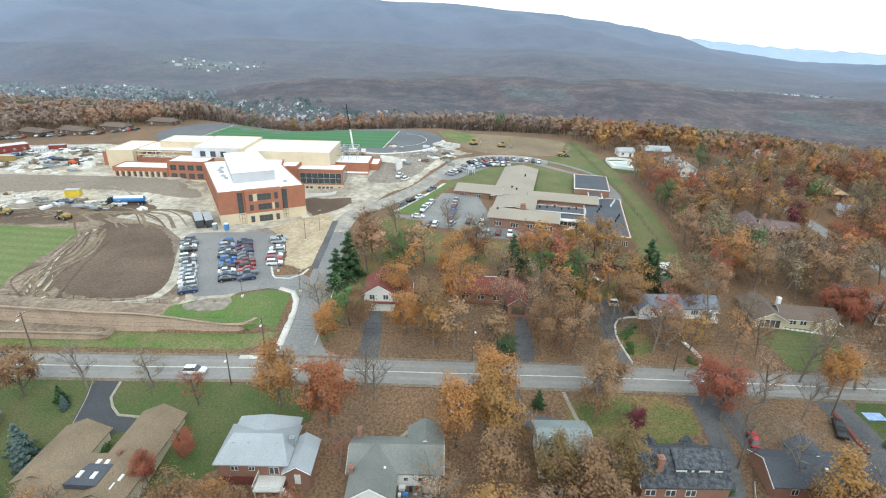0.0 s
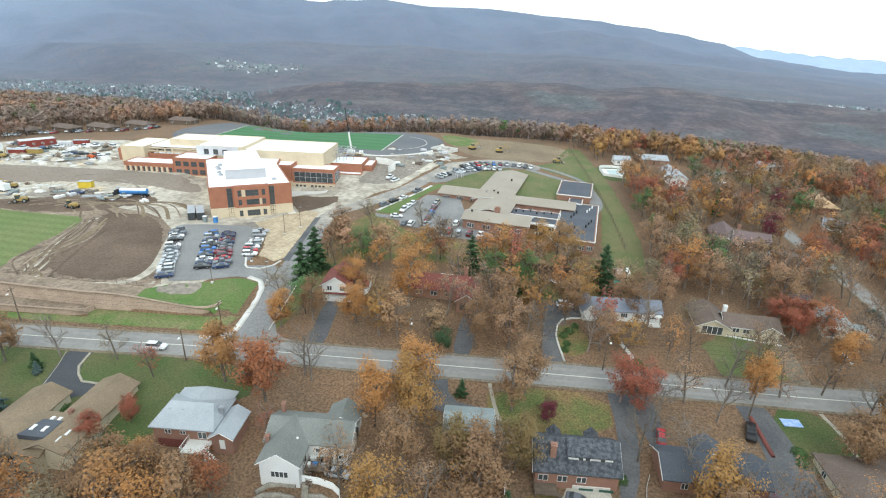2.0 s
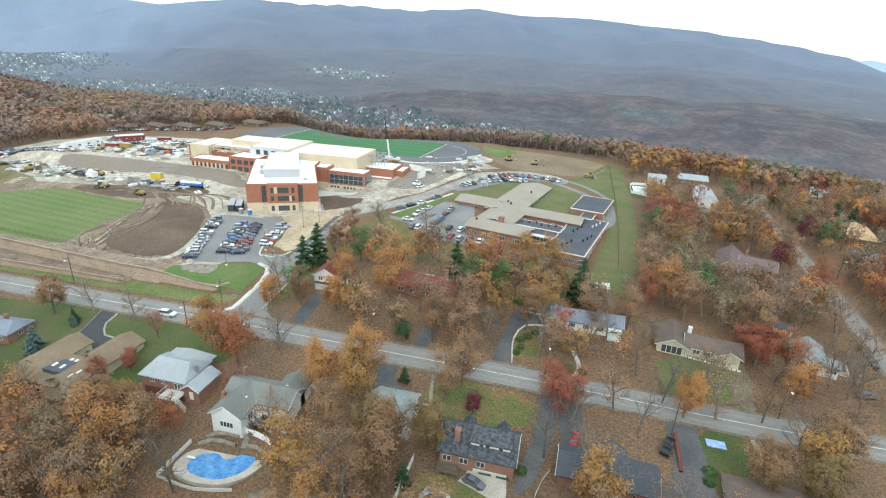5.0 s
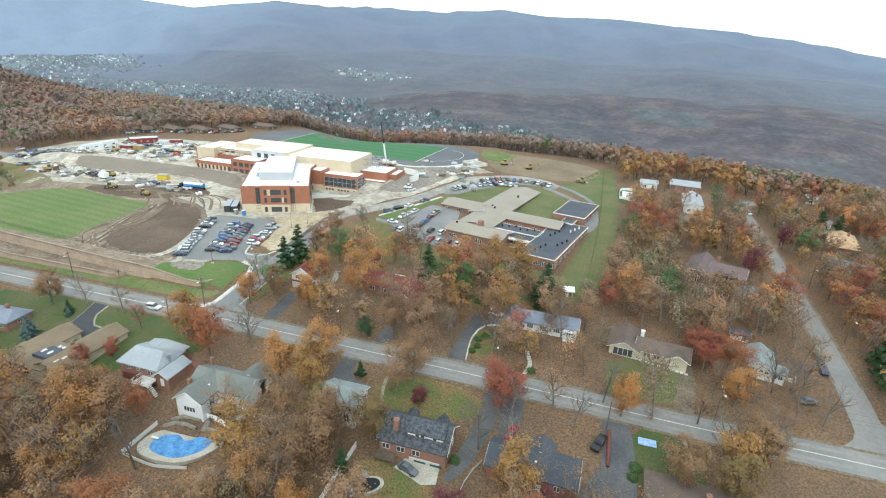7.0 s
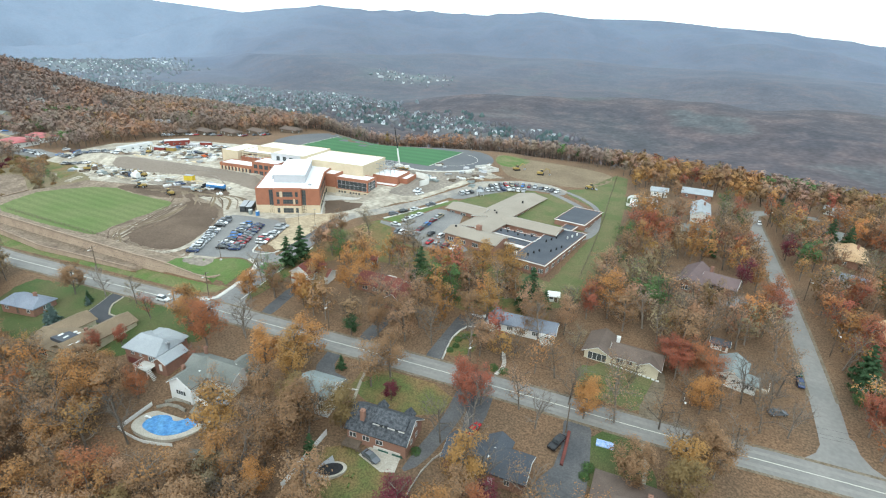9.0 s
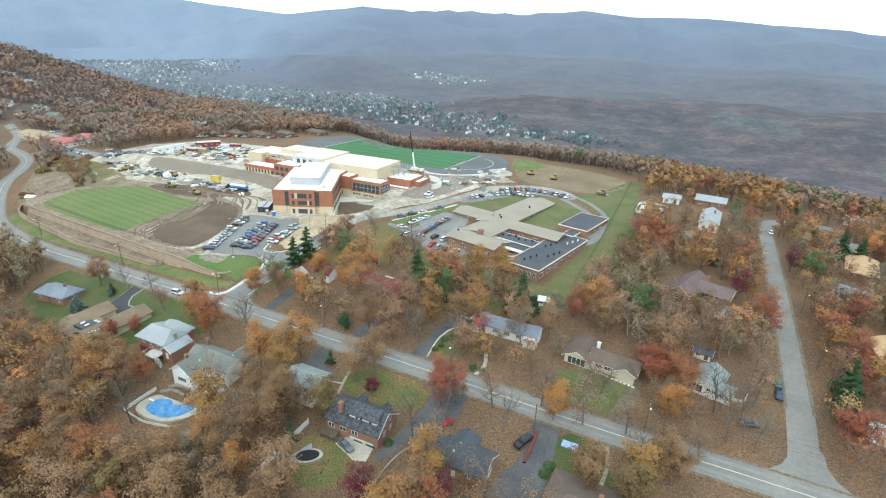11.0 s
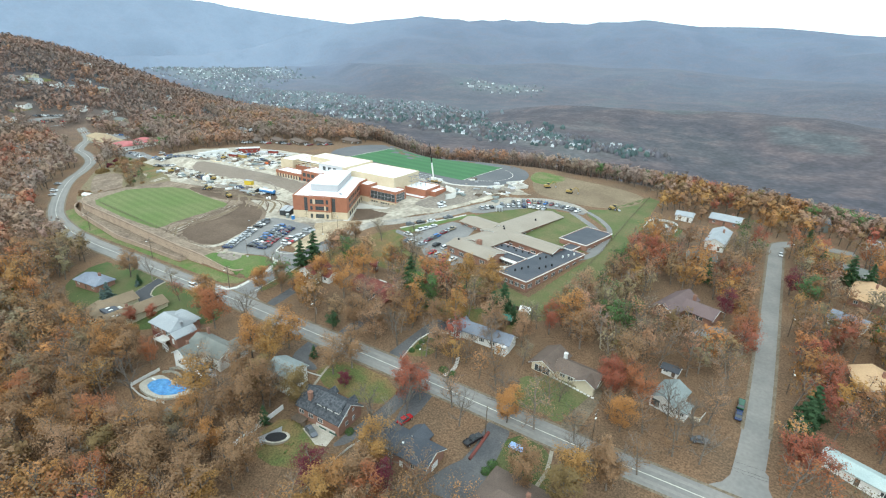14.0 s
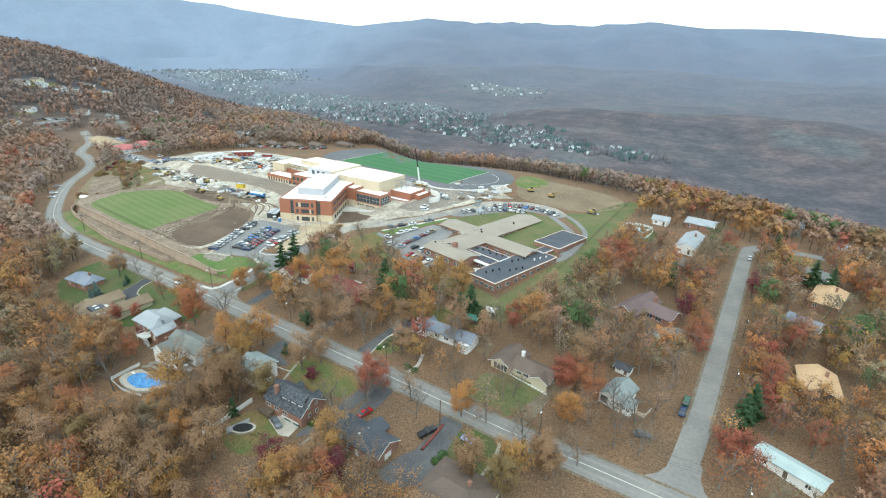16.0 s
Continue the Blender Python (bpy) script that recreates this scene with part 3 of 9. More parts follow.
SIDE = [(134.5, 90), (136, 102), (137, 119), (137.4, 140), (137.6, 162), (138, 218), (138.6, 256), (141, 266), (150, 272), (170, 275)]
strip("road", SIDE, 6.6, M["asphalt"], 0.095, "cracked grey side road among trees", "road", block=1.5)
for off in (-3.2, 3.2):
    strip("trim", SIDE[2:], 0.9, M["road_edge"], 0.11, "dirty road edge with leaf litter", "road edge", offset=off, across=1)
drape("road", [(127, 94.6), (132.6, 100), (133.3, 108), (140.4, 108), (140.6, 100), (146, 95)], M["asphalt"], 0.09, "flared asphalt mouth of the side road", "road", 1)
ENTRY = [(-33.3, 91), (-33.4, 97), (-33.7, 110), (-33.7, 123), (-34.2, 140), (-35.5, 158), (-33, 172.5), (-23.5, 184), (-11, 202), (-3.5, 219), (2, 232), (10, 246), (25, 257), (40, 257), (50, 249)]
strip("road", ENTRY[:6], 7.0, M["asphalt_mid"], 0.09, "asphalt entrance drive of the school", "road", block=1.0)
strip("road", ENTRY[5:], 7.0, M["dusty"], 0.094, "dusty asphalt drive past the building site", "road", block=1.0)
strip("ground", [(-38.5, 160), (-37.5, 176), (-30, 188), (-24, 203), (-16, 219), (-9, 232), (-3, 243)], 8.5, M["dirt"], 0.07, "pale trodden gravel beside the drive", "ground", across=3)
drape("road", [(-46, 95), (-37.6, 97.5), (-36.9, 104), (-29.9, 104), (-27, 97), (-20, 95)], M["asphalt"], 0.08, "flared asphalt mouth of the entrance drive", "road", 1)
drape("road", [(-66, 112), (-84.5, 151), (-81, 156), (-52, 157.5), (-46, 133), (-48.5, 124.5), (-36.5, 130), (-35.5, 117), (-44, 119.5), (-51, 115)], M["asphalt_mid"], 0.08, "asphalt car park of the new school", "car park", 1)
drape("road", [(-9, 173), (-8, 178), (-1, 197.5), (12.5, 199), (17, 172), (27, 161), (24, 156), (9, 157.5), (3, 163.5), (-7, 163.8), (-8, 169), (-17, 171.5), (-18, 174.5)], M["asphalt_mid"], 0.08, "asphalt car park of the old school", "car park", 0)
drape("road", [(-6, 216), (2, 231), (10, 243), (26, 259.5), (40, 260), (51, 252.5), (50, 244.5), (38, 247), (27, 244), (12, 226), (4, 214)], M["asphalt_mid"], 0.07, "curved asphalt car park in front of the old school", "car park", 1)
# school site: pale gravel, soils, seeded areas
drape("ground", [(-44, 133), (-42, 165), (-36, 182), (-14, 205), (-8, 222), (-2, 245), (14, 262), (0, 268), (-20, 252), (-150, 250), (-190, 262), (-262, 240), (-268, 200), (-225, 170), (-196, 158), (-150, 163), (-118, 172), (-96, 160), (-84, 152), (-66, 112), (-70, 106), (-60, 104), (-52, 116), (-52, 157)], M["dirt"], 0.04, "pale compacted gravel of a building site", "ground", 0, rag=0.5)
drape("ground", [(-172, 114), (-180, 118), (-184, 126), (-188, 139), (-183, 148), (-174, 157), (-161, 160.5), (-144, 157.5), (-119, 156), (-115, 149), (-115, 133), (-112.6, 119), (-111, 111.5), (-115, 110.6), (-140, 110.8), (-155, 112.3)], M["green"], 0.085, "fresh green playing field with mowing stripes", "playing field", 0, rag=0.25, level=pad_level)
wall_in = [(x, float(inner_line(np.float64(x))) + 0.1) for x in (-186, -176, -160, -140, -120, -100, -80, -66)]
wall_out = [(x, float(outer_line(np.float64(x))) + 0.1) for x in (-76.5, -90, -110, -127, -140, -155, -172)]
drape("ground", wall_in + [(-64, 112), (-83, 150), (-98, 166), (-150, 170), (-186, 164), (-194, 140), (-192, 120)], M["mud_light"], 0.05, "bare brown soil round the playing field", "ground", 0, level=pad_level)
drape("ground", [(-196, 118), (-192, 119), (-188, 114), (-176.5, 111)] + [(x, y - 0.1) for x, y in wall_in[2:7]] + wall_out, M["mud_light"], 0.05, "brown soil terrace between two retaining walls", "ground", 0, level=lambda x, y: 1.0 + 0 * x)
drape("ground", [(-99.5, 116.5), (-93, 112.2), (-84, 110.3), (-75, 111.5), (-70, 117), (-73.5, 127), (-81, 141), (-88.3, 153.5), (-96.5, 160), (-107.5, 161.5), (-114, 160.5), (-110.5, 152), (-103.5, 142), (-102, 130), (-102.4, 122)], M["mud"], 0.10, "dark levelled topsoil", "ground", 1, rag=0.5)
strip("ground", [(-112, 167), (-98, 163.5), (-84, 154), (-76, 135), (-70.8, 119), (-73, 110), (-86, 107.2), (-98, 110)], 2.6, M["dirt"], 0.115, "sandy haul track round the topsoil", "ground", across=2)
random.seed(5)
for i in range(9):
    k = i * 1.9 + random.uniform(-0.4, 0.4)
    strip("ground", [(-117 - k * 0.2 + 4, 156 - k * 0.4), (-113 + k * 0.55, 140 - k), (-108 + k * 0.5, 124 - k * 0.3), (-103 + k * 0.3, 112 + k * 0.1)], random.uniform(0.5, 1.1), M["mud"] if i % 3 else M["dirt"], 0.12 + 0.004 * i, "tyre rut across bare soil", "ground", across=1)
drape("ground", [(-208, 200), (-190, 202), (-170, 202.5), (-138, 203), (-112, 201), (-104, 200), (-96, 196), (-93, 188), (-108, 190), (-131, 193.5), (-159, 190.5), (-182, 186.5), (-203, 190)], M["bank"], 0.07, "smooth brown earth bank below the new school", "ground", 1, rag=0.4)
for pts in ([(-246, 205), (-238, 222), (-205, 218), (-196, 206), (-215, 200)], [(-190, 214), (-176, 226), (-160, 222), (-166, 208)], [(-34, 208), (-31, 224), (-29, 240), (-44, 247), (-20, 248), (-4, 262), (8, 262), (-6, 240), (-12, 222), (-18, 208)], [(-66, 160), (-46, 164), (-44, 150), (-62, 153)], [(-160, 172), (-150, 182), (-128, 184), (-135, 174)]):
    drape("ground", pts, M["site_grey"], 0.075, "patch of grey-brown soil on a building site", "ground", 2, rag=0.4)
for i in range(12):
    x, y, a, l_ = random.uniform(-225, -125), random.uniform(168, 226), random.uniform(-0.5, 0.6), random.uniform(14, 34)
    strip("ground", [(x, y), (x + l_ * 0.5 * math.cos(a), y + l_ * 0.5 * math.sin(a) + 1.5), (x + l_ * math.cos(a), y + l_ * math.sin(a))], 0.55, M["site_grey"], 0.09 + 0.003 * i, "wheel track in site gravel", "ground", across=1)
for i in range(16):
    k = i / 15
    x0, y0 = -160 + 45 * k, 161 + 7 * k + random.uniform(-2, 4)
    strip("ground", [(x0, y0), (x0 + 9, y0 + 5 + random.uniform(-2, 2)), (x0 + 20, y0 + 6.5), (x0 + 30, y0 + random.uniform(-1, 5)), (x0 + 38, y0 - 6)], random.uniform(0.4, 1.3), M[("mud_light", "mud", "straw")[i % 3]], 0.125 + 0.003 * i, "tyre rut across bare soil", "ground", across=1)
for i in range(14):
    x0, y0 = -118 + random.uniform(0, 14), 158 - random.uniform(0, 8)
    strip("ground", [(x0, y0), (x0 + 3 + random.uniform(-1, 3), y0 - 16), (x0 + 4 + random.uniform(-2, 4), y0 - 32), (x0 + 6 + random.uniform(-3, 8), 110 + random.uniform(-2, 4))], random.uniform(0.35, 0.9), M[("mud", "mud_light", "straw")[i % 3]], 0.16 + 0.003 * i, "tyre rut beside the playing field", "ground", across=1)
drape("ground", [(-163, 160.5), (-160, 168), (-149, 172), (-134, 177), (-117, 184), (-106, 180), (-102, 172), (-112, 167), (-117, 163), (-123, 160), (-143, 158.5)], M["mud"], 0.09, "dark dug-over soil with tyre ruts", "ground", 1, rag=0.6)
drape("ground", [(-58.3, 192), (-52, 196.5), (-36, 191), (-35, 185), (-39, 179), (-46.7, 174)], M["mud"], 0.09, "dark planting bed beside the new school", "ground", 0, rag=0.3)
drape("pavement", [(-66, 201), (-56, 202), (-44, 203.5), (-44, 200), (-52.5, 197.5), (-58.6, 192), (-47.6, 173), (-50, 171.5), (-61, 192)], M["concrete"], 0.095, "pale concrete path beside the new school", "path", 0)
drape("ground", [(-2, 305), (-6, 318), (68, 310), (72, 285), (58, 262), (30, 262), (12, 268)], M["straw"], 0.06, "bare brown seeded slope", "ground", 2)
drape("ground", [(-3, 300), (-2, 318), (20, 316), (16, 292), (5, 285)], M["verge"], 0.09, "yellow-green grass bank", "lawn", 2)
drape("ground", [(58, 262), (72, 304), (79, 300), (80.5, 230), (79.5, 190), (77, 160), (72, 138), (66, 133), (54, 134), (48, 146), (50, 152), (61, 149), (69, 190), (69.5, 230), (52, 247), (50, 256)], M["lawn_mid"], 0.06, "strip of mown grass beside a fence", "lawn", 0, rag=0.3)
drape("ground", [(30, 200), (30, 236), (40, 245), (51, 243), (62, 230), (68, 214), (66, 196), (50, 192)], M["lawn_mid"], 0.055, "courtyard lawn of the old school", "lawn", 1, block=False)
drape("ground", [(-40.5, 131), (-45.6, 133), (-47, 140), (-49.8, 149), (-52.4, 154), (-58.6, 160.5), (-50, 172), (-44.5, 176), (-38.9, 173), (-38.6, 165), (-38.4, 150), (-38.3, 134)], M["sand"], 0.10, "sandy fill slope beside the entrance drive", "ground", 0, rag=0.3)
strip("pavement", [(-37.8, 168), (-37.6, 160), (-37.3, 145), (-37.2, 132.5)], 2.0, M["asphalt_dark"], 0.105, "dark new asphalt walk beside the entrance drive", "path", across=1)
drape("ground", [(-18, 176.5), (-5, 199), (2, 214), (6, 211), (-2, 198.6), (-9, 178), (-9.6, 174.6), (-17.5, 175.6)], M["fresh_lawn"], 0.07, "grass verge beside the entrance drive", "lawn", 1)
drape("ground", [(3, 208), (5, 214), (12, 226), (27, 243.5), (38, 246), (40, 228), (32, 204), (12, 199)], M["lawn_mid"], 0.05, "lawn island in front of the old school", "lawn", 1)
drape("ground", [(-31, 100), (-30, 150), (-20, 175), (-14, 175), (-4, 158), (14, 154), (50, 153), (48, 140), (20, 138), (-10, 140), (-24, 125), (-26, 100)], M["lawn_leafy"], 0.05, "patchy lawn strewn with leaves", "lawn", 2, block=False)
drape("ground", [(-180, 97.8), (-120, 97.2), (-76, 97), (-46, 97), (-40.5, 99.5), (-39, 104), (-44, 104.5), (-48, 102.6)] + [(-79, 102.7)] + [(x, y - 0.1) for x, y in wall_out] + [(-180, 110), (-192, 112), (-192, 105)], M["verge"], 0.07, "grass verge below a retaining wall", "lawn", 0, rag=0.15)
drape("ground", [(-66, 103.2), (-66, 108), (-62, 110.8), (-51, 114), (-44, 118), (-39.5, 117.5), (-40, 104), (-47, 103.2)], M["fresh_lawn"], 0.09, "bright green lawn at the school gate", "lawn", 0, level=lambda x, y: pad_level(x, y) - 6 * sstep(-47, -45, x))
drape("ground", [(-65, 108), (-60, 112), (-53, 113.5), (-52, 110), (-58, 107)], M["site_grey"], 0.11, "patch of pale gravel on a lawn", "ground", 2, level=pad_level, rag=0.4)
drape("ground", [(-105, 87), (-30, 87), (-24, 78), (-30, 74), (-46, 60), (-70, 58), (-98, 62), (-108, 76)], M["lawn"], 0.05, "front lawns along the road", "lawn", 1, rag=0.3)
drape("ground", [(77, 106), (83, 112), (90, 112), (96.5, 110), (93.5, 97), (91, 95.6), (78, 96.2)], M["lawn_mid"], 0.06, "green lawn with fallen leaves", "lawn", 0, rag=0.6)
drape("ground", [(81, 70), (83, 86), (94, 87), (99, 74), (96, 70)], M["lawn"], 0.06, "small green lawn", "lawn", 1)
drape("ground", [(24, 74), (24, 86), (50, 86), (49, 74)], M["lawn_leafy"], 0.05, "front lawn with fallen leaves", "lawn", 1)
drape("ground", [(28, 50), (29, 61), (45, 60), (46, 50), (36, 46)], M["lawn_leafy"], 0.05, "back garden lawn", "lawn", 1)
drape("ground", [(40, 98), (46, 98), (50, 104), (46, 112), (41, 108)], M["lawn_leafy"], 0.05, "front lawn with shrubs", "lawn", 1)
drape("ground", [(30, 120), (30, 132), (64, 134), (66, 122)], M["lawn_leafy"], 0.05, "back lawn", "lawn", 1, block=False)
drape("ground", [(78, 236), (76, 262), (98, 262), (98, 238)], M["lawn"], 0.05, "lawn round a pool", "lawn", 1)
drape("ground", [(146, 255), (147, 268), (170, 270), (168, 252)], M["lawn_leafy"], 0.05, "lawn at the bend of the side road", "lawn", 1)
drape("ground", [(-209, 133), (-198, 141), (-222, 155), (-240, 164), (-255, 158), (-250, 150), (-216, 132)], M["mud_light"], 0.06, "bare tan field", "ground", 1)
drape("ground", [(-268, 190), (-250, 228), (-215, 232), (-205, 205), (-225, 185)], M["dirt"], 0.06, "gravel parking ground", "car park", 1)
drape("ground", [(-318, 199), (-300, 212), (-280, 206), (-262, 204), (-266, 192), (-300, 196)], M["asphalt_mid"], 0.06, "asphalt yard in front of the shops", "car park", 1)
drape("ground", [(-198, 118), (-190, 122), (-191, 141), (-177, 160), (-196, 171), (-212, 174), (-252, 197), (-270, 204), (-290, 196), (-300, 186), (-272, 164), (-250, 148), (-228, 132), (-208, 120)], M["rough_grass"], 0.045, "rough dry grass inside the road's bend", "ground", 1, rag=0.5, block=False)
# driveways
def driveway(pts, material):
    drape("driveway", pts, material, 0.085, "dark asphalt driveway of a house", "driveway", 1)


driveway([(-72.5, 89.6), (-66, 89.6), (-65.8, 81.4), (-61.5, 77.5), (-58, 77), (-57.5, 73.5), (-69, 72)], M["asphalt_new"])
driveway([(-19, 92.6), (-14.6, 92.6), (-15.4, 114), (-19.6, 114)], M["asphalt_dark"])
driveway([(15.4, 92.6), (20, 92.6), (21.3, 113), (17.6, 113)], M["asphalt_dark"])
driveway([(36.8, 92.6), (41.8, 92.6), (40.6, 107), (44.4, 113.5), (50, 115), (51, 123), (39.5, 121), (38, 107)], M["asphalt_dark"])
driveway([(49.8, 89.6), (55, 89.6), (53.4, 72.7), (50.6, 62), (46.8, 58), (47.5, 64), (50, 76)], M["asphalt_dark"])
driveway([(53.5, 89.6), (59, 89.6), (59.5, 77), (57, 73), (55, 74)], M["asphalt_dark"])
driveway([(76.5, 89.6), (83, 89.6), (84.5, 72), (84, 62), (72.5, 60), (74, 67), (78, 74)], M["asphalt_dark"])
driveway([(92, 92.6), (97.5, 92.6), (99.5, 108), (99, 114), (97.6, 114)], M["road_edge"])
driveway([(114, 158), (117, 160), (121, 168), (133, 166), (133, 163), (124, 164), (119, 157)], M["asphalt_mid"])
drape("driveway", [(11, 89.6), (11.6, 78), (17, 76.5), (23, 77), (23, 79), (16, 80.5), (15, 89.6)], M["asphalt_dark"], 0.085, "dark curved driveway", "driveway", 1)
# football field and running track
ca, sa = math.cos(radians(-5.2)), math.sin(radians(-5.2))
FX, FY = -79.2, 289.0
fld = lambda u, v: (FX + u * ca - v * sa, FY + u * sa + v * ca)


def oval(half, radius, n=24):
    return [fld(half + radius * math.sin(math.pi * i / n), -radius * math.cos(math.pi * i / n)) for i in range(n + 1)] + [fld(-half - radius * math.sin(math.pi * i / n), radius * math.cos(math.pi * i / n)) for i in range(n + 1)]


drape("ground", oval(42, 37), M["track"], 0.08, "dark grey running track not yet lined", "running track", step=10)
drape("ground", [fld(-50, -24.4), fld(50, -24.4), fld(50, 24.4), fld(-50, 24.4)], M["turf"], 0.14, "green artificial football turf with faint bands", "football field", step=10)

strip("trim", [fld(50.4, -24.4), fld(50.4, 0), fld(50.4, 24.4)], 0.5, M["line"], 0.16, "white end line of the turf", "field marking", across=1)
strip("trim", [fld(-50.4, -24.4), fld(-50.4, 0), fld(-50.4, 24.4)], 0.5, M["line"], 0.16, "white end line of the turf", "field marking", across=1)
ridge_strip("trim", [fld(-20, -37.6), fld(10, -37.6), fld(42, -37.6), fld(58, -34), fld(70, -25), fld(77, -12), fld(79.5, 0)], 0.9, 0.15, M["concrete"], "pale concrete kerb round the track", "kerb")
strip("trim", [fld(56, -19), fld(64, -14), fld(68.5, -6), fld(69.5, 0), fld(68.5, 6), fld(64, 14), fld(56, 19)], 0.35, M["line"], 0.10, "pale curved line at the track's end", "field marking", across=1)
drape("ground", [(-252, 168), (-262, 186), (-240, 192), (-214, 180), (-200, 166), (-206, 160), (-222, 173)], M["lawn_leafy"], 0.05, "rough grass bank beside the building site", "ground", 1, rag=0.4, block=False)
drape("road", [(-398, 216), (-392, 228), (-372, 240), (-356, 238), (-362, 206), (-372, 203)], M["asphalt_mid"], 0.07, "asphalt yard beside the shops", "car park", 1)
strip("pavement", [(44, 246), (50, 241), (62, 229), (70, 213), (69.5, 198), (65, 189)], 3.2, M["asphalt_mid"], 0.09, "grey path curving round the old school", "path", across=2)
drape("road", [(-478, 204), (-466, 238), (-440, 224), (-436, 212), (-452, 198)], M["asphalt_mid"], 0.08, "asphalt yard with parked cars on the hillside", "car park", 1)
drape("ground", [(-500, 196), (-505, 214), (-482, 216), (-480, 200)], M["lawn_leafy"], 0.07, "grass on the hillside", "lawn", 1)
drape("ground", [(-556, 228), (-562, 262), (-530, 272), (-522, 262), (-536, 240)], M["lawn_leafy"], 0.07, "gardens on the hillside", "lawn", 1)

# ---- new school ----
def roof_edge(bm, pts, z, t=0.35, h=0.5):
    """A parapet round a flat roof."""
    n = len(pts)
    cx, cy = sum(p[0] for p in pts) / n, sum(p[1] for p in pts) / n
    for i in range(n):
        a, b = Vector(pts[i]), Vector(pts[(i + 1) % n])
        d = (b - a).normalized()
        s = Vector((-d.y, d.x)) * t
        v = [bm.verts.new((q.x, q.y, zz)) for zz in (z, z + h) for q in (a, b, b + s, a + s)]
        for f in ((4, 5, 6, 7), (0, 1, 5, 4), (2, 3, 7, 6)):
            bm.faces.new([v[k] for k in f])


def block(parent, pts, z0, z1, wall_mat, band=None, roof_mat=None, parapet=0.45, roof_name="roof"):
    """A mass of the building: wall (with a lower band of tan block), flat roof, parapet."""
    pts = [tuple(p) for p in pts]
    if area(pts) < 0:
        pts = pts[::-1]
    bm = bmesh.new()
    prism(bm, pts, band if band else z0, z1)
    roof_edge(bm, pts, z1, 0.35, parapet)
    part("wall", bm, wall_mat, parent)
    if band:
        bm = bmesh.new()
        c = Vector((sum(p[0] for p in pts) / len(pts), sum(p[1] for p in pts) / len(pts)))
        prism(bm, [tuple(c + (Vector(p) - c) * 1.002) for p in pts], z0, band + 0.02)
        part("wall", bm, M["tan"], parent, "tan block lower storey")
    bm = bmesh.new()
    c = Vector((sum(p[0] for p in pts) / len(pts), sum(p[1] for p in pts) / len(pts)))
    prism(bm, [tuple(c + (Vector(p) - c) * 0.985) for p in pts], z1 - 0.2, z1 + 0.15)
    part(roof_name, bm, roof_mat or M["white_roof"], parent, "white membrane roof" if not roof_mat else "")


def lattice(bm, xs, zs, t, y0, y1, m):
    """One joined frame of bars: uprights at xs, cross bars at zs, all t wide."""
    cuts = [sorted({min(max(c + s * t / 2, v[0]), v[-1]) for c in v for s in (-1, 1)}) for v in (xs, zs)]
    bars = [[any(abs((a + b) / 2 - c) < t / 2 for c in v) for a, b in zip(k, k[1:])] for k, v in zip(cuts, (xs, zs))]
    nx, nz = len(bars[0]), len(bars[1])
    full = lambda i, j: 0 <= i < nx and 0 <= j < nz and (bars[0][i] or bars[1][j])
    vs = {}

    def at(i, j, y):
        if (i, j, y) not in vs:
            vs[i, j, y] = bm.verts.new(m @ Vector((cuts[0][i], y, cuts[1][j])))
        return vs[i, j, y]

    for i in range(nx):
        for j in range(nz):
            if not full(i, j):
                continue
            for y in (y0, y1):
                bm.faces.new((at(i, j, y), at(i + 1, j, y), at(i + 1, j + 1, y), at(i, j + 1, y)))
            for di, dj, p, q in ((-1, 0, (i, j), (i, j + 1)), (1, 0, (i + 1, j), (i + 1, j + 1)), (0, -1, (i, j), (i + 1, j)), (0, 1, (i, j + 1), (i + 1, j + 1))):
                if not full(i + di, j + dj):
                    bm.faces.new((at(*p, y0), at(*q, y0), at(*q, y1), at(*p, y1)))
    bmesh.ops.recalc_face_normals(bm, faces=bm.faces)


def window(parent, a, b, z0, z1, out=0.06, frame_mat=None, mull=1, name="window", rows=1):
    """A window between plan points a and b on a wall seen from outside with a to the left."""
    a, b = Vector(a), Vector(b)
    d = (b - a)
    w = d.length
    d.normalize()
    m = Matrix(((d.x, d.y, 0, a.x), (d.y, -d.x, 0, a.y), (0, 0, 1, z0), (0, 0, 0, 1)))
    h = z1 - z0
    t = min(0.12, w * 0.12)
    bm = bmesh.new()
    lattice(bm, [w * i / (mull + 1) for i in range(mull + 2)], [h * i / rows for i in range(rows + 1)], t, -0.05, out, m)
    f = part(name, bm, frame_mat or M["white"], parent)
    bm = bmesh.new()
    box(bm, t / 2, w - t / 2, -0.05, out * 0.5, t / 2, h - t / 2, m)
    part("pane", bm, M["glass"], f)
    return f


frame_dark = mat("dark_window_frame", (0.11, 0.10, 0.09), (0.09, 0.085, 0.08), 1, 6, 0.5, 0.3, stain=0.1, bump=0.05)
SB = 4.2
school = thing("school_building", Matrix.Identity(4), "new brick and tan school with white flat roofs, nearly finished", "school")
s_a = radians(25.8)
SU, SV, SO = Vector((math.cos(s_a), math.sin(s_a))), Vector((-math.sin(s_a), math.cos(s_a))), Vector((-74.0, 160.4))
W2 = lambda u, v: tuple(SO + SU * u + SV * v)
block(school, [W2(0, 2), W2(28.3, 2), W2(26.5, 35), W2(30, 50), W2(-2, 50)], SB - 1, 15.5, M["brick"], SB + 3.9)
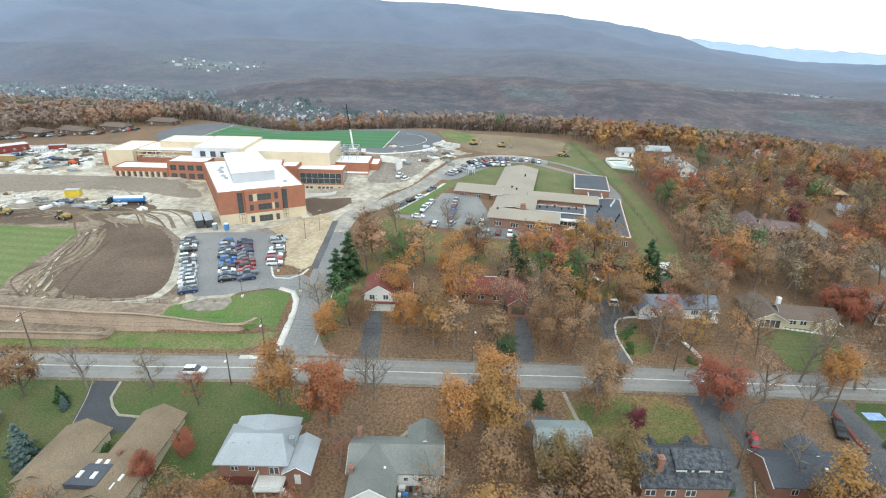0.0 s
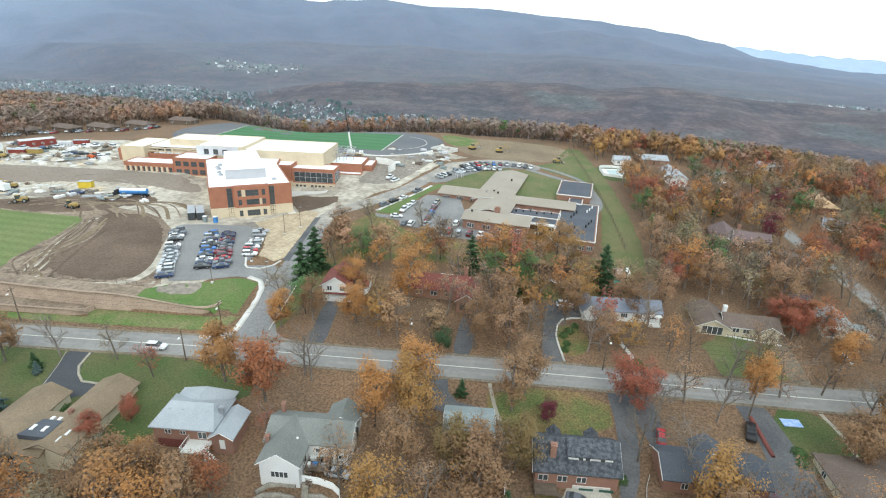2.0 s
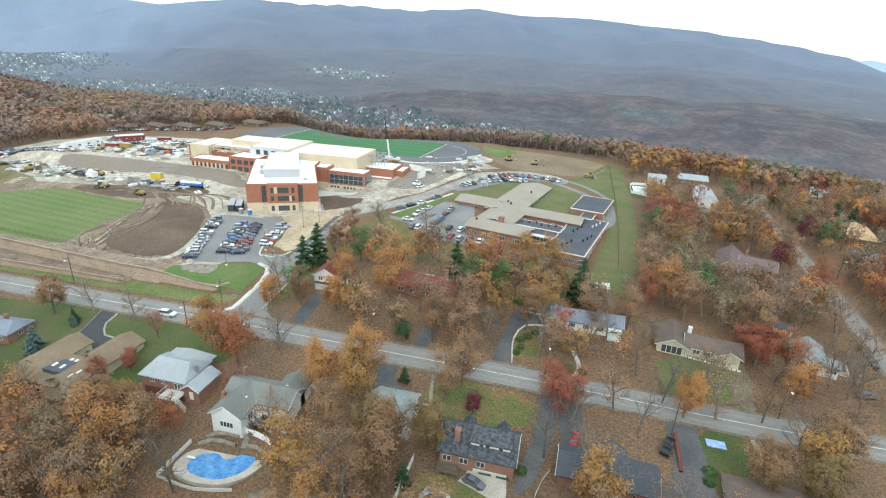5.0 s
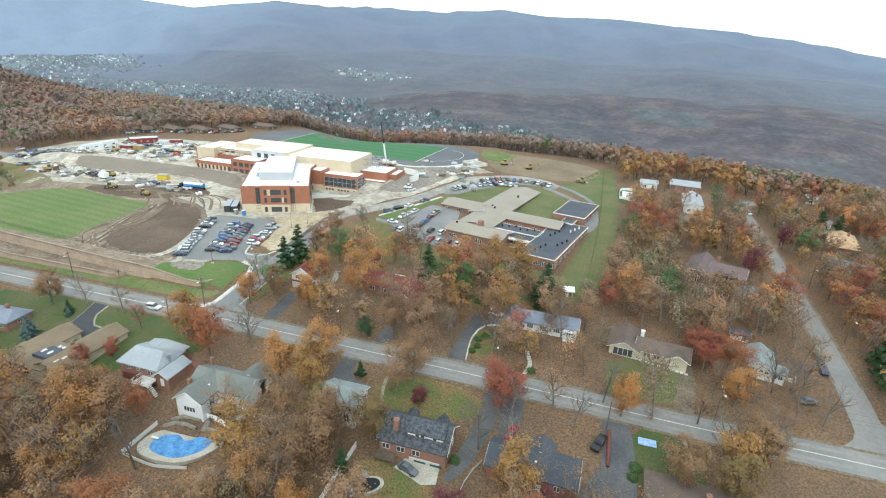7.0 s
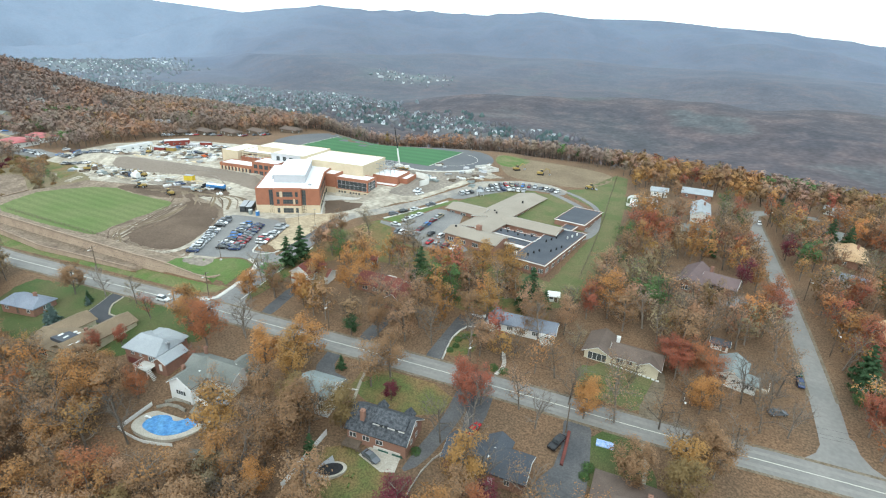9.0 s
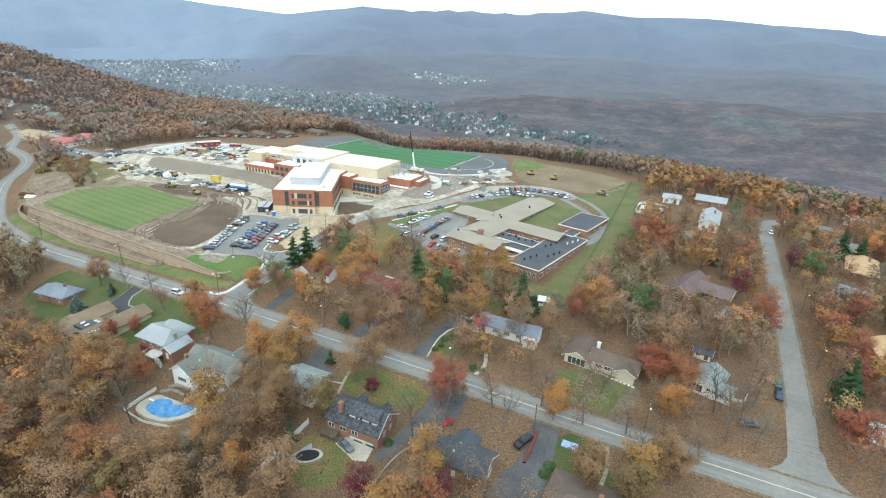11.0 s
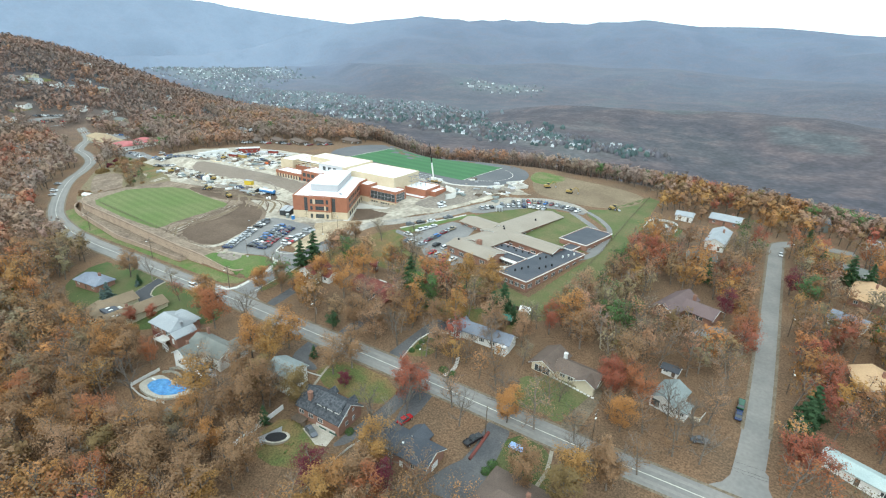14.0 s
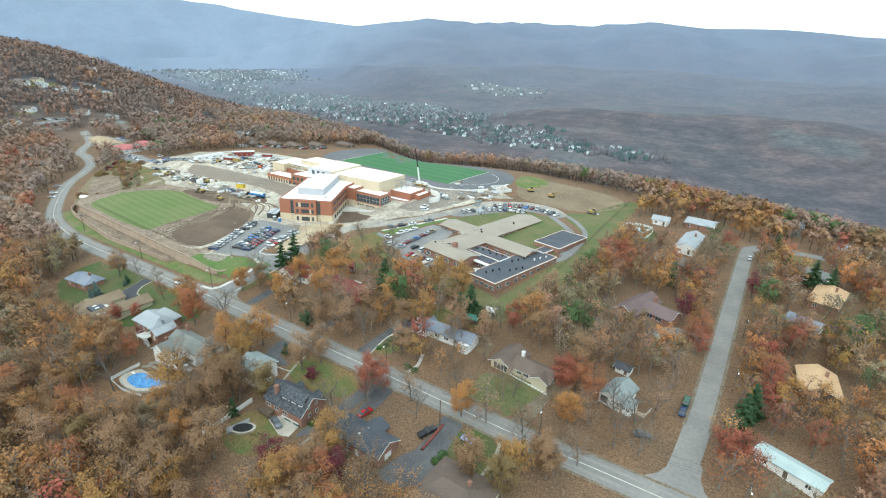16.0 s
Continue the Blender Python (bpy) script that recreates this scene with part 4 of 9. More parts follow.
# bay in the front
block(school, [W2(8.2, 0.6), W2(20.2, 0.6), W2(20.2, 3), W2(8.2, 3)], SB - 1, 15.5, M["brick"], SB + 3.9)
bm = bmesh.new()
prism(bm, [W2(6, 13), W2(20.3, 13), W2(18.5, 46), W2(6, 46)], 15.4, 19.3)
part("penthouse", bm, M["plant_room"], school, "pale metal plant room")
bm = bmesh.new()
prism(bm, [W2(5.8, 12.8), W2(20.5, 12.8), W2(18.7, 46.2), W2(5.8, 46.2)], 19.3, 19.55)
part("roof", bm, M["white_roof"], school)
for k, (z0, z1) in enumerate(((SB + 0.7, SB + 2.9), (SB + 4.9, SB + 6.9), (SB + 8.2, SB + 10.4))):
    window(school, W2(12.2, 0.6), W2(16.6, 0.6), z0, z1, frame_mat=frame_dark, mull=2, rows=2)
    window(school, W2(9.5, 0.6), W2(10.7, 0.6), z0, z1, frame_mat=frame_dark, mull=0, rows=2)
    window(school, W2(17.7, 0.6), W2(18.9, 0.6), z0, z1, frame_mat=frame_dark, mull=0, rows=2)
    if k:
        bm = boxes((10.85, 12.05, -0.12, 0.05, z0 - 0.2, z1 + 0.2)) if k == 2 else boxes((16.75, 17.55, -0.12, 0.05, z0 - 0.2, z1 + 0.2))
        bmesh.ops.transform(bm, matrix=Matrix(((SU.x, SV.x, 0, W2(0, 0.6)[0]), (SU.y, SV.y, 0, W2(0, 0.6)[1]), (0, 0, 1, 0), (0, 0, 0, 1))), verts=bm.verts)
        part("panel", bm, M["tan"], school, "tan block panel between windows")
    for i in range(9):
        v = 7 + i * 4.6
        window(school, W2(-0.083 * (v - 2) / 2, v + 2.4), W2(-0.083 * (v - 2) / 2, v), z0, z1, frame_mat=frame_dark, mull=1, rows=2)
        if v < 33:
            u = 28.3 - 1.8 * (v - 2) / 33
            window(school, W2(u, v), W2(u, v + 2.4), z0, z1, frame_mat=frame_dark, mull=1, rows=2)
for u in (5.9, 20.4):
    window(school, W2(u, 2), W2(u + 1.75, 2), SB + 0.4, 15.2, frame_mat=frame_dark, mull=1, rows=7, name="glazed_strip")
rect = lambda x0, x1, y0, y1: [(x0, y0), (x1, y0), (x1, y1), (x0, y1)]
block(school, rect(-112, -96, 204, 216), SB, 15.5, M["brick"], 8.4)          # middle wing
block(school, rect(-134, -112, 203.6, 213), SB + 2, 12.8, M["brick"])         # low wing
block(school, rect(-84, -48, 212, 237), SB + 2, 18.7, M["tan"])               # gymnasium
block(school, rect(-105, -84, 212, 238), SB + 3, 19.6, M["tan"])
block(school, rect(-124, -105, 224, 238), SB + 3, 19.4, M["tan"])              # auditorium
block(school, rect(-143, -132, 216, 236), SB + 4, 16.9, M["tan"])
block(school, rect(-148, -141, 221, 232), SB + 4, 14.5, M["brick"])
block(school, rect(-80, -60, 204, 213), SB, 14.6, M["brick"], 8.2)            # link
block(school, rect(-61.5, -41.5, 205, 214.5), SB, 13.3, M["brick"], 7.4)      # library with the glass wall
block(school, rect(-54, -33.5, 222.5, 238), SB + 2, 12.2, M["brick"])
block(school, rect(-33.5, -29.5, 226, 238), SB + 2, 11.0, M["brick"])
block(school, rect(-48, -33.2, 218.8, 223), SB + 2, 8.6, M["brick"], parapet=0.25)
window(school, (-59, 205), (-42.2, 205), 7.9, 12.2, frame_mat=M["plant_room"], mull=6, rows=2, name="glass_wall")
window(school, (-41.5, 205.4), (-41.5, 213), 7.9, 12.4, frame_mat=M["metal_panel"], mull=4, rows=3, name="glass_wall")
for i in range(10):
    if i not in (3, 8):
        window(school, (-58.6 + i * 1.65, 204.98), (-57.5 + i * 1.65, 204.98), 4.9, 6.6, frame_mat=frame_dark, mull=0)
for i in range(9):
    window(school, (-132.6 + i * 2.35, 203.6), (-131.3 + i * 2.35, 203.6), 8.6, 11.4, frame_mat=frame_dark, mull=0, rows=2)
    bm = boxes((-134 + i * 2.35 + 0.15, -134 + i * 2.35 + 1.0, 203.35, 203.62, 7, 11.6))
    part("pilaster", bm, M["tan"], school, "tan block pilaster")
for z0, z1 in ((8.9, 11.0), (12.3, 14.4)):
    for i in range(4):
        window(school, (-110.8 + i * 3.5, 204), (-108.4 + i * 3.5, 204), z0, z1, frame_mat=frame_dark, mull=1, rows=2)
window(school, (-76, 204), (-70, 204), 9.6, 12.8, frame_mat=frame_dark, mull=3, rows=2)
window(school, (-73, 204), (-65, 204), 4.8, 7.2, frame_mat=frame_dark, mull=4, rows=1)
BLOCKED.append(rect(-150, -28, 150, 240))
block(school, rect(-132, -105, 218.5, 236), SB + 4, 13.2, M["brick"], parapet=0.7)
part("roof", boxes((-132, -105, 221.5, 236, 16.4, 16.9)), M["white_roof"], school, "white roof over an open gallery")
for i in range(8):
    part("gallery_post", boxes((-131.6 + i * 3.7, -131.2 + i * 3.7, 219.0, 219.4, 13.2, 16.4)), M["tan"], school)
for z in (14.6, 16.1):
    part("gallery_beam", boxes((-132, -105, 218.95, 219.45, z, z + 0.4)), M["tan"], school)
bm = boxes((-104.8, -86, 211.75, 212.05, 15.9, 19.9))
panel = part("panel", bm, M["metal_panel"], school, "grey metal cladding")
for i in range(3):
    window(school, (-101.5 + i * 4.2, 211.75), (-99.3 + i * 4.2, 211.75), 16.3, 18.6, frame_mat=frame_dark, mull=1, rows=1)

# ---- houses ----
def mass(root, x0, x1, y0, y1, z0, eave, rise, axis_, wall_mat, roof_mat, hip=0.0, over=0.5, verge=True):
    """One volume of a house: walls with gables and a pitched roof with a thickness, ridge along axis_ ('x' or 'y')."""
    swap = axis_ == "y"
    a0, a1, b0, b1 = (y0, y1, x0, x1) if swap else (x0, x1, y0, y1)
    P = (lambda a, b, z: (b, a, z)) if swap else (lambda a, b, z: (a, b, z))
    mid, top = (b0 + b1) / 2, eave + rise
    bm = bmesh.new()
    v = {}
    for k, (a, b) in enumerate(((a0, b0), (a1, b0), (a1, b1), (a0, b1))):
        v[k, 0], v[k, 1] = bm.verts.new(P(a, b, z0)), bm.verts.new(P(a, b, eave))
    g0, g1 = (None, None)
    if not hip:
        g0, g1 = bm.verts.new(P(a0, mid, top - 0.12)), bm.verts.new(P(a1, mid, top - 0.12))
    bm.faces.new((v[0, 0], v[1, 0], v[1, 1], v[0, 1]))
    bm.faces.new((v[2, 0], v[3, 0], v[3, 1], v[2, 1]))
    bm.faces.new((v[1, 0], v[2, 0], v[2, 1], g1, v[1, 1]) if g1 else (v[1, 0], v[2, 0], v[2, 1], v[1, 1]))
    bm.faces.new((v[3, 0], v[0, 0], v[0, 1], g0, v[3, 1]) if g0 else (v[3, 0], v[0, 0], v[0, 1], v[3, 1]))
    bmesh.ops.recalc_face_normals(bm, faces=bm.faces)
    part("wall", bm, wall_mat, root)
    bm = bmesh.new()
    slope = rise / ((b1 - b0) / 2)
    low = eave - over * slope
    h = hip * (b1 - b0) / 2
    t = 0.22
    if hip:
        c = [P(a0 - over, b0 - over, low), P(a1 + over, b0 - over, low), P(a1 + over, b1 + over, low), P(a0 - over, b1 + over, low)]
        r = [P(a0 + h, mid, top), P(a1 - h, mid, top)]
        cu, ru = [bm.verts.new(Vector(p) + Vector((0, 0, t))) for p in c], [bm.verts.new(Vector(p) + Vector((0, 0, t))) for p in r]
        cl = [bm.verts.new(p) for p in c]
        for f in ((cu[0], cu[1], ru[1], ru[0]), (cu[1], cu[2], ru[1]), (cu[2], cu[3], ru[0], ru[1]), (cu[3], cu[0], ru[0])):
            bm.faces.new(f)
        for i in range(4):
            bm.faces.new((cl[i], cl[(i + 1) % 4], cu[(i + 1) % 4], cu[i]))
        bm.faces.new(cl[::-1])
    else:
        for s, b in ((1, b0 - over), (-1, b1 + over)):
            lo = [P(a0 - over, b, low), P(a1 + over, b, low), P(a1 + over, mid, top), P(a0 - over, mid, top)]
            v0 = [bm.verts.new(p) for p in lo]
            v1 = [bm.verts.new(Vector(p) + Vector((0, 0, t))) for p in lo]
            bm.faces.new(v1)
            bm.faces.new(v0[::-1])
            for i in range(4):
                bm.faces.new((v0[i], v0[(i + 1) % 4], v1[(i + 1) % 4], v1[i]))
    bmesh.ops.recalc_face_normals(bm, faces=bm.faces)
    part("roof", bm, roof_mat, root)
    if verge and not hip:
        # pale verge boards under the gable edges
        for a in (a0 - over, a1 + over):
            for b in (b0 - over, b1 + over):
                bm = bmesh.new()
                tube(bm, P(a, b, low - 0.02), P(a, mid, top - 0.02), 0.09, 0.09, 4)
                part("verge_board", bm, M["white"], root)


def wall_frame(x0, x1, y0, y1, side):
    return {"S": ((x0, y0), (x1, y0)), "E": ((x1, y0), (x1, y1)), "N": ((x1, y1), (x0, y1)), "W": ((x0, y1), (x0, y0))}[side]


def opening(root, rect_, side, at, z0, w, h, kind="window", material=None, mull=1, rows=1):
    """A window, door or garage door centred at a share of one side's length."""
    a, b = (Vector(p) for p in wall_frame(*rect_, side))
    d = (b - a).normalized()
    c = a + (b - a) * at
    p, q = c - d * w / 2, c + d * w / 2
    if kind == "window":
        return window(root, p, q, z0, z0 + h, 0.07, material or M["white"], mull, rows=rows)
    n = Vector((d.y, -d.x)) * 0.06
    bm = bmesh.new()
    m = Matrix(((d.x, d.y, 0, p.x), (d.y, -d.x, 0, p.y), (0, 0, 1, z0), (0, 0, 0, 1)))
    k = 4 if kind == "garage_door" else 2
    for i in range(k):
        box(bm, 0.03, w - 0.03, -0.04, 0.05, h * i / k + 0.015, h * (i + 1) / k - 0.015, m)
    box(bm, 0, w, -0.04, 0.03, 0, h, m)
    return part(kind, bm, material or M["white"], root)


def chimney(root, x, y, z0, z1, s=0.5, material=None):
    bm = boxes((x - s, x + s, y - s, y + s, z0, z1), (x - s - 0.08, x + s + 0.08, y - s - 0.08, y + s + 0.08, z1, z1 + 0.15), (x - s * 0.5, x + s * 0.5, y - s * 0.5, y + s * 0.5, z1 + 0.15, z1 + 0.35))
    part("chimney", bm, material or M["house_brick"], root)


def house(label, x0, x1, y0, y1, rot=0.0, name="house"):
    cx, cy = (x0 + x1) / 2, (y0 + y1) / 2
    c, s = math.cos(radians(rot)), math.sin(radians(rot))
    zs = [hz(cx + (x - cx) * c - (y - cy) * s, cy + (x - cx) * s + (y - cy) * c) for x in (x0, x1) for y in (y0, y1)]
    BLOCKED.append([(cx + (x - cx) * c - (y - cy) * s, cy + (x - cx) * s + (y - cy) * c) for x, y in ((x0 - 2.5, y0 - 2.5), (x1 + 2.5, y0 - 2.5), (x1 + 2.5, y1 + 2.5), (x0 - 2.5, y1 + 2.5))])
    return thing(name, pose(cx, cy, (min(zs) + max(zs)) / 2, 0, 0, rot), label, "house")


def simple_house(label, x0, x1, y0, y1, eave, rise, axis_, wall_mat, roof_mat, rot=0.0, hip=0.0, chim=True, name="house"):
    """A plain house with one roof, windows on all sides, a door and perhaps a chimney."""
    r = house(label, x0, x1, y0, y1, rot, name)
    w, d = (x1 - x0) / 2, (y1 - y0) / 2
    q = (-w, w, -d, d)
    mass(r, *q, -1.5, eave, rise, axis_, wall_mat, roof_mat, hip)
    for side, n in (("S", max(2, int(w * 2 / 4))), ("N", max(2, int(w * 2 / 5))), ("E", max(1, int(d * 2 / 5))), ("W", max(1, int(d * 2 / 5)))):
        for i in range(n):
            if side == "S" and i == n // 2:
                opening(r, q, side, (i + 0.5) / n, 0.05, 1.0, 2.05, "door", M["wood"])
            else:
                for z in ([0.9] if eave < 4.5 else [0.9, 3.5]):
                    opening(r, q, side, (i + 0.5) / n, z, 1.3, 1.2)
    if chim:
        chimney(r, w * 0.35, d * 0.25, eave, eave + rise + 0.9, 0.4)
    return r


def railing(root, pts, z, h=1.0, material=None, name="railing"):
    bm = bmesh.new()
    for a, b in zip(pts, pts[1:]):
        a, b = Vector((*a, z)), Vector((*b, z))
        n = max(1, int((b - a).length / 0.35))
        for i in range(n + 1):
            p = a + (b - a) * i / n
            tube(bm, p, p + Vector((0, 0, h)), 0.03, 0.03, 4)
        tube(bm, a + Vector((0, 0, h)), b + Vector((0, 0, h)), 0.05, 0.05, 4)
    part(name, bm, material or M["white"], root)


# tan-roofed ranch round a court
r = house("long low ranch house with tan shingle roofs round a court", -68, -49.5, 56, 77, -2)
mass(r, -9.2, -1.7, -6.5, 5.5, -2, 2.9, 1.7, "y", M["cream"], M["roof_tan"], verge=False)
mass(r, 2.2, 9.6, -9.5, 10.2, -2, 2.9, 1.7, "y", M["cream"], M["roof_tan"], verge=False)
mass(r, -6.5, 6, -10.5, -0.5, -2, 2.9, 1.6, "x", M["cream"], M["roof_tan"], verge=False)
bm = bmesh.new()
prism(bm, [(0.4, -8.3), (5.6, -8.3), (5.6, -4.0), (1.8, -4.0)], 3.4, 4.78)
part("flat_roof", bm, M["roof_dark"], r, "dark flat roof panel")
for u, v, z in ((2.4, -3.1, 4.0), (3.8, -3.1, 4.0), (1.8, -6.3, 4.8), (4.1, -6.4, 4.8), (7.7, -5.8, 3.9), (7.3, -7.6, 4.0)):
    part("skylight", boxes((u - 0.32, u + 0.32, v - 0.65, v + 0.65, z - 0.3, z + 0.14)), M["white"], r)
for u in (-7.5, -4):
    opening(r, (-9.2, -1.7, -6.5, 5.5), "W", 0.3 + 0.1 * u / -7.5, 1, 1.5, 1.2)
opening(r, (-9.2, -1.7, -6.5, 5.5), "N", 0.5, 0, 4.8, 2.2, "garage_door")
opening(r, (1.8, 9.2, -9.5, 10.2), "N", 0.5, 0.9, 2.2, 1.2)
for k in range(4):
    opening(r, (1.8, 9.2, -9.5, 10.2), "E", 0.15 + 0.22 * k, 0.9, 1.4, 1.2)
opening(r, (-6.5, 6, -10.5, -0.5), "S", 0.5, 0.2, 3.2, 2, mull=2)
chimney(r, 5.2, -1.6, 3, 5.2, 0.35)

# silver-roofed brick house with a rear deck
r = house("brick house with a silver-grey roof and a white rear deck", -37.5, -22.2, 62.6, 74, 0)
q = (-7.5, 3.8, -4.9, 3.6)
mass(r, *q, -2.5, 4.2, 2.1, "x", M["house_brick"], M["roof_silver"], 0.35)
mass(r, -6.8, 3.4, 0.5, 5.6, -2, 4.2, 1.7, "y", M["house_brick"], M["roof_silver"], 0.2)
mass(r, 3.8, 7.6, -5.6, 1.2, -2.5, 3.4, 1.2, "y", M["house_brick"], M["roof_silver"])
opening(r, q, "S", 0.28, -0.7, 5.2, 2.0, "garage_door", M["roof_red"])
opening(r, q, "S", 0.82, 1.9, 1.6, 1.5)
opening(r, q, "S", 0.25, 2.6, 1.2, 0.9)
opening(r, q, "S", 0.5, 2.6, 1.0, 0.8)
opening(r, (3.8, 7.6, -5.6, 1.2), "S", 0.5, 0.6, 1.0, 2.0, "door")
part("deck", boxes((-0.8, 3.7, -8.2, -4.9, 1.4, 1.6), (-0.7, -0.5, -8.1, -7.9, -2, 1.4), (3.4, 3.6, -8.1, -7.9, -2, 1.4)), M["concrete"], r, "pale grey deck")
railing(r, [(-0.8, -4.9), (-0.8, -8.2), (3.7, -8.2), (3.7, -7)], 1.6)
for i in range(8):
    part("step", boxes((3.7 + 0.28 * i, 4.0 + 0.28 * i, -8.2, -7.1, 1.2 - 0.36 * i, 1.3 - 0.36 * i)), M["white"], r)
chimney(r, 3.9, -1.0, 3.5, 6.0, 0.35, M["steel"])
for u in (-5.5, -3, 1.6):
    part("roof_vent", boxes((u - 0.15, u + 0.15, -2.2, -1.9, 5.3, 5.9)), M["steel"], r)

# white house with a grey roof and a front gable
r = house("white-sided house with grey shingle roofs and a cluttered deck", -15.6, -0.8, 57.4, 72, 0)
q = (-7.4, 7.4, -2.2, 5.2)
mass(r, *q, -2.5, 4.4, 2.0, "x", M["white"], M["roof_grey"])
g = (-6.8, 0.0, -7.4, 1.5)
mass(r, *g, -3.5, 4.4, 2.2, "y", M["white"], M["roof_grey"])
mass(r, 2.0, 7.4, 3.5, 8.0, -2, 4.4, 1.6, "y", M["white"], M["roof_grey"])
opening(r, g, "S", 0.5, 1.2, 3.0, 1.3, mull=3)
opening(r, g, "S", 0.5, -1.6, 2.6, 0.6, mull=2)
opening(r, g, "E", 0.35, 1.6, 1.5, 1.6)
for k in (0.62, 0.78, 0.9):
    opening(r, q, "S", k, 2.4 if k < 0.8 else 1.2, 0.8, 0.8, mull=0)
opening(r, q, "W", 0.5, 1.2, 1.4, 1.3)
part("deck", boxes((0.2, 4.4, -5.4, -2.2, 1.1, 1.3), (4.1, 4.3, -5.3, -5.1, -2.5, 1.1), (0.3, 0.5, -5.3, -5.1, -2.5, 1.1)), M["wood"], r, "brown wooden deck")
railing(r, [(0.2, -5.4), (4.4, -5.4), (4.4, -2.2)], 1.3, 0.95, M["wood"])
for i in range(9):
    part("step", boxes((0.4 + 0.1 * i, 1.6 + 0.1 * i, -5.8 - 0.3 * i, -5.4 - 0.3 * i, 0.8 - 0.33 * i, 0.9 - 0.33 * i)), M["wood"], r)
for u, v, w, d, h, m_ in ((0.9, -4.6, 0.5, 0.5, 0.9, "white"), (1.8, -4.2, 0.9, 0.6, 0.5, "pool_blue"), (2.6, -3.2, 0.5, 0.5, 0.8, "black"), (3.4, -4.4, 0.7, 0.4, 0.7, "steel"), (1.2, -3.0, 1.1, 0.8, 0.75, "white"), (3.6, -2.9, 0.5, 0.5, 0.6, "roof_red")):
    part("deck_furniture", boxes((u - w / 2, u + w / 2, v - d / 2, v + d / 2, 1.3 + h * 0.6, 1.3 + h), (u - w * 0.4, u + w * 0.4, v - d * 0.4, v + d * 0.4, 1.3, 1.3 + h * 0.6)), M[m_], r)
chimney(r, -6.6, 4.6, 4.2, 7.0, 0.35, M["house_brick"])
chimney(r, -7.0, -2.6, 2, 5.6, 0.35, M["house_brick"])
part("skylight", boxes((-2.4, -1.4, -2.9, -2.5, 5.6, 5.75)), M["white"], r)

# white two-storey house
r = house("two-storey white house with a grey-green roof", 16.0, 24.6, 65.8, 73.2, 0)
q = (-4.2, 4.2, -3.6, 3.6)
mass(r, *q, -2.5, 5.6, 1.6, "x", M["white"], M["roof_tangreen"])
for k, z in ((0.2, 2.6), (0.83, 4.0)):
    opening(r, q, "S", k, z, 1.4 if k > 0.5 else 0.7, 0.9)
opening(r, q, "S", 0.46, 1.6, 1.8, 1.5, mull=3)
opening(r, q, "S", 0.78, 0.9, 1.3, 2.1)
opening(r, q, "S", 0.42, -1.4, 0.9, 2.1, "door")
for k in (0.3, 0.7):
    opening(r, q, "W", k, 3.6, 1.0, 1.2)
    opening(r, q, "E", k, 3.6, 1.0, 1.2)
part("wall", boxes((-4.25, 4.25, -3.66, -3.5, -2.5, 0.2)), M["metal_panel"], r, "grey block basement wall")
for u in (-2.6, -1.2):
    part("roof_vent", boxes((u - 0.15, u + 0.15, -1.6, -1.3, 6.2, 6.8)), M["white"], r)

# slate-roofed brick house with a dormer and green garage doors
r = house("brick house with dark slate roof, white dormer and green garage doors", 32.2, 46.6, 62, 70.8, 0)
q = (-7.2, 7.2, -4.4, 4.4)
mass(r, *q, -2.8, 3.4, 3.2, "x", M["house_brick"], M["roof_slate"])
part("wall", boxes((-0.5, 6.0, -4.6, -4.38, -2.8, 0.4)), M["concrete"], r, "pale rendered garage front")
opening(r, (-7.2, 7.2, -4.6, 4.4), "S", 0.63, -2.1, 2.5, 2.1, "garage_door", mat("dark_green_paint", (0.03, 0.10, 0.075), (0.025, 0.085, 0.065), 1, 5, 0.5, stain=0.1))
opening(r, (-7.2, 7.2, -4.6, 4.4), "S", 0.87, -2.1, 2.5, 2.1, "garage_door", bpy.data.materials["dark_green_paint"])
for k in (0.1, 0.33, 0.56):
    opening(r, q, "S", k, 1.0, 1.7, 1.3)
for k in (0.35, 0.65):
    opening(r, q, "E", k, 1.0, 1.0, 1.3)
    opening(r, q, "E", k, 3.8, 0.8, 0.9)
bm = boxes((-1.5, 6.2, -2.9, 0.2, 4.3, 5.5))
part("dormer", bm, M["white"], r, "white shed dormer")
bm = bmesh.new()
v = [bm.verts.new(p) for p in ((-1.8, -3.3, 5.5), (6.5, -3.3, 5.5), (6.5, 0.1, 6.8), (-1.8, 0.1, 6.8), (-1.8, -3.3, 5.7), (6.5, -3.3, 5.7), (6.5, 0.1, 7.0), (-1.8, 0.1, 7.0))]
for f in ((3, 2, 1, 0), (4, 5, 6, 7), (0, 1, 5, 4), (1, 2, 6, 5), (2, 3, 7, 6), (3, 0, 4, 7)):
    bm.faces.new([v[i] for i in f])
part("roof", bm, M["roof_slate"], r)
for u in (0.6, 1.8, 4.4):
    window(r, (u - 0.45, -2.92), (u + 0.45, -2.92), 4.55, 5.3, 0.06, mull=0)
for u in (-3.0, 4.0):
    mass(r, u - 1.1, u + 1.1, 2.2, 5.4, 2, 3.6, 1.1, "y", M["white"], M["roof_slate"], over=0.25)
chimney(r, -4.2, -2.4, 3, 7.2, 0.5)
part("deck", boxes((-7.4, -3.4, -7.0, -4.4, 0.2, 0.4), (-7.3, -7.1, -6.9, -6.7, -3, 0.2), (-3.7, -3.5, -6.9, -6.7, -3, 0.2)), M["wood"], r, "weathered wooden deck with stairs")
railing(r, [(-7.4, -4.4), (-7.4, -7), (-3.4, -7)], 0.4, 0.95, M["wood"])
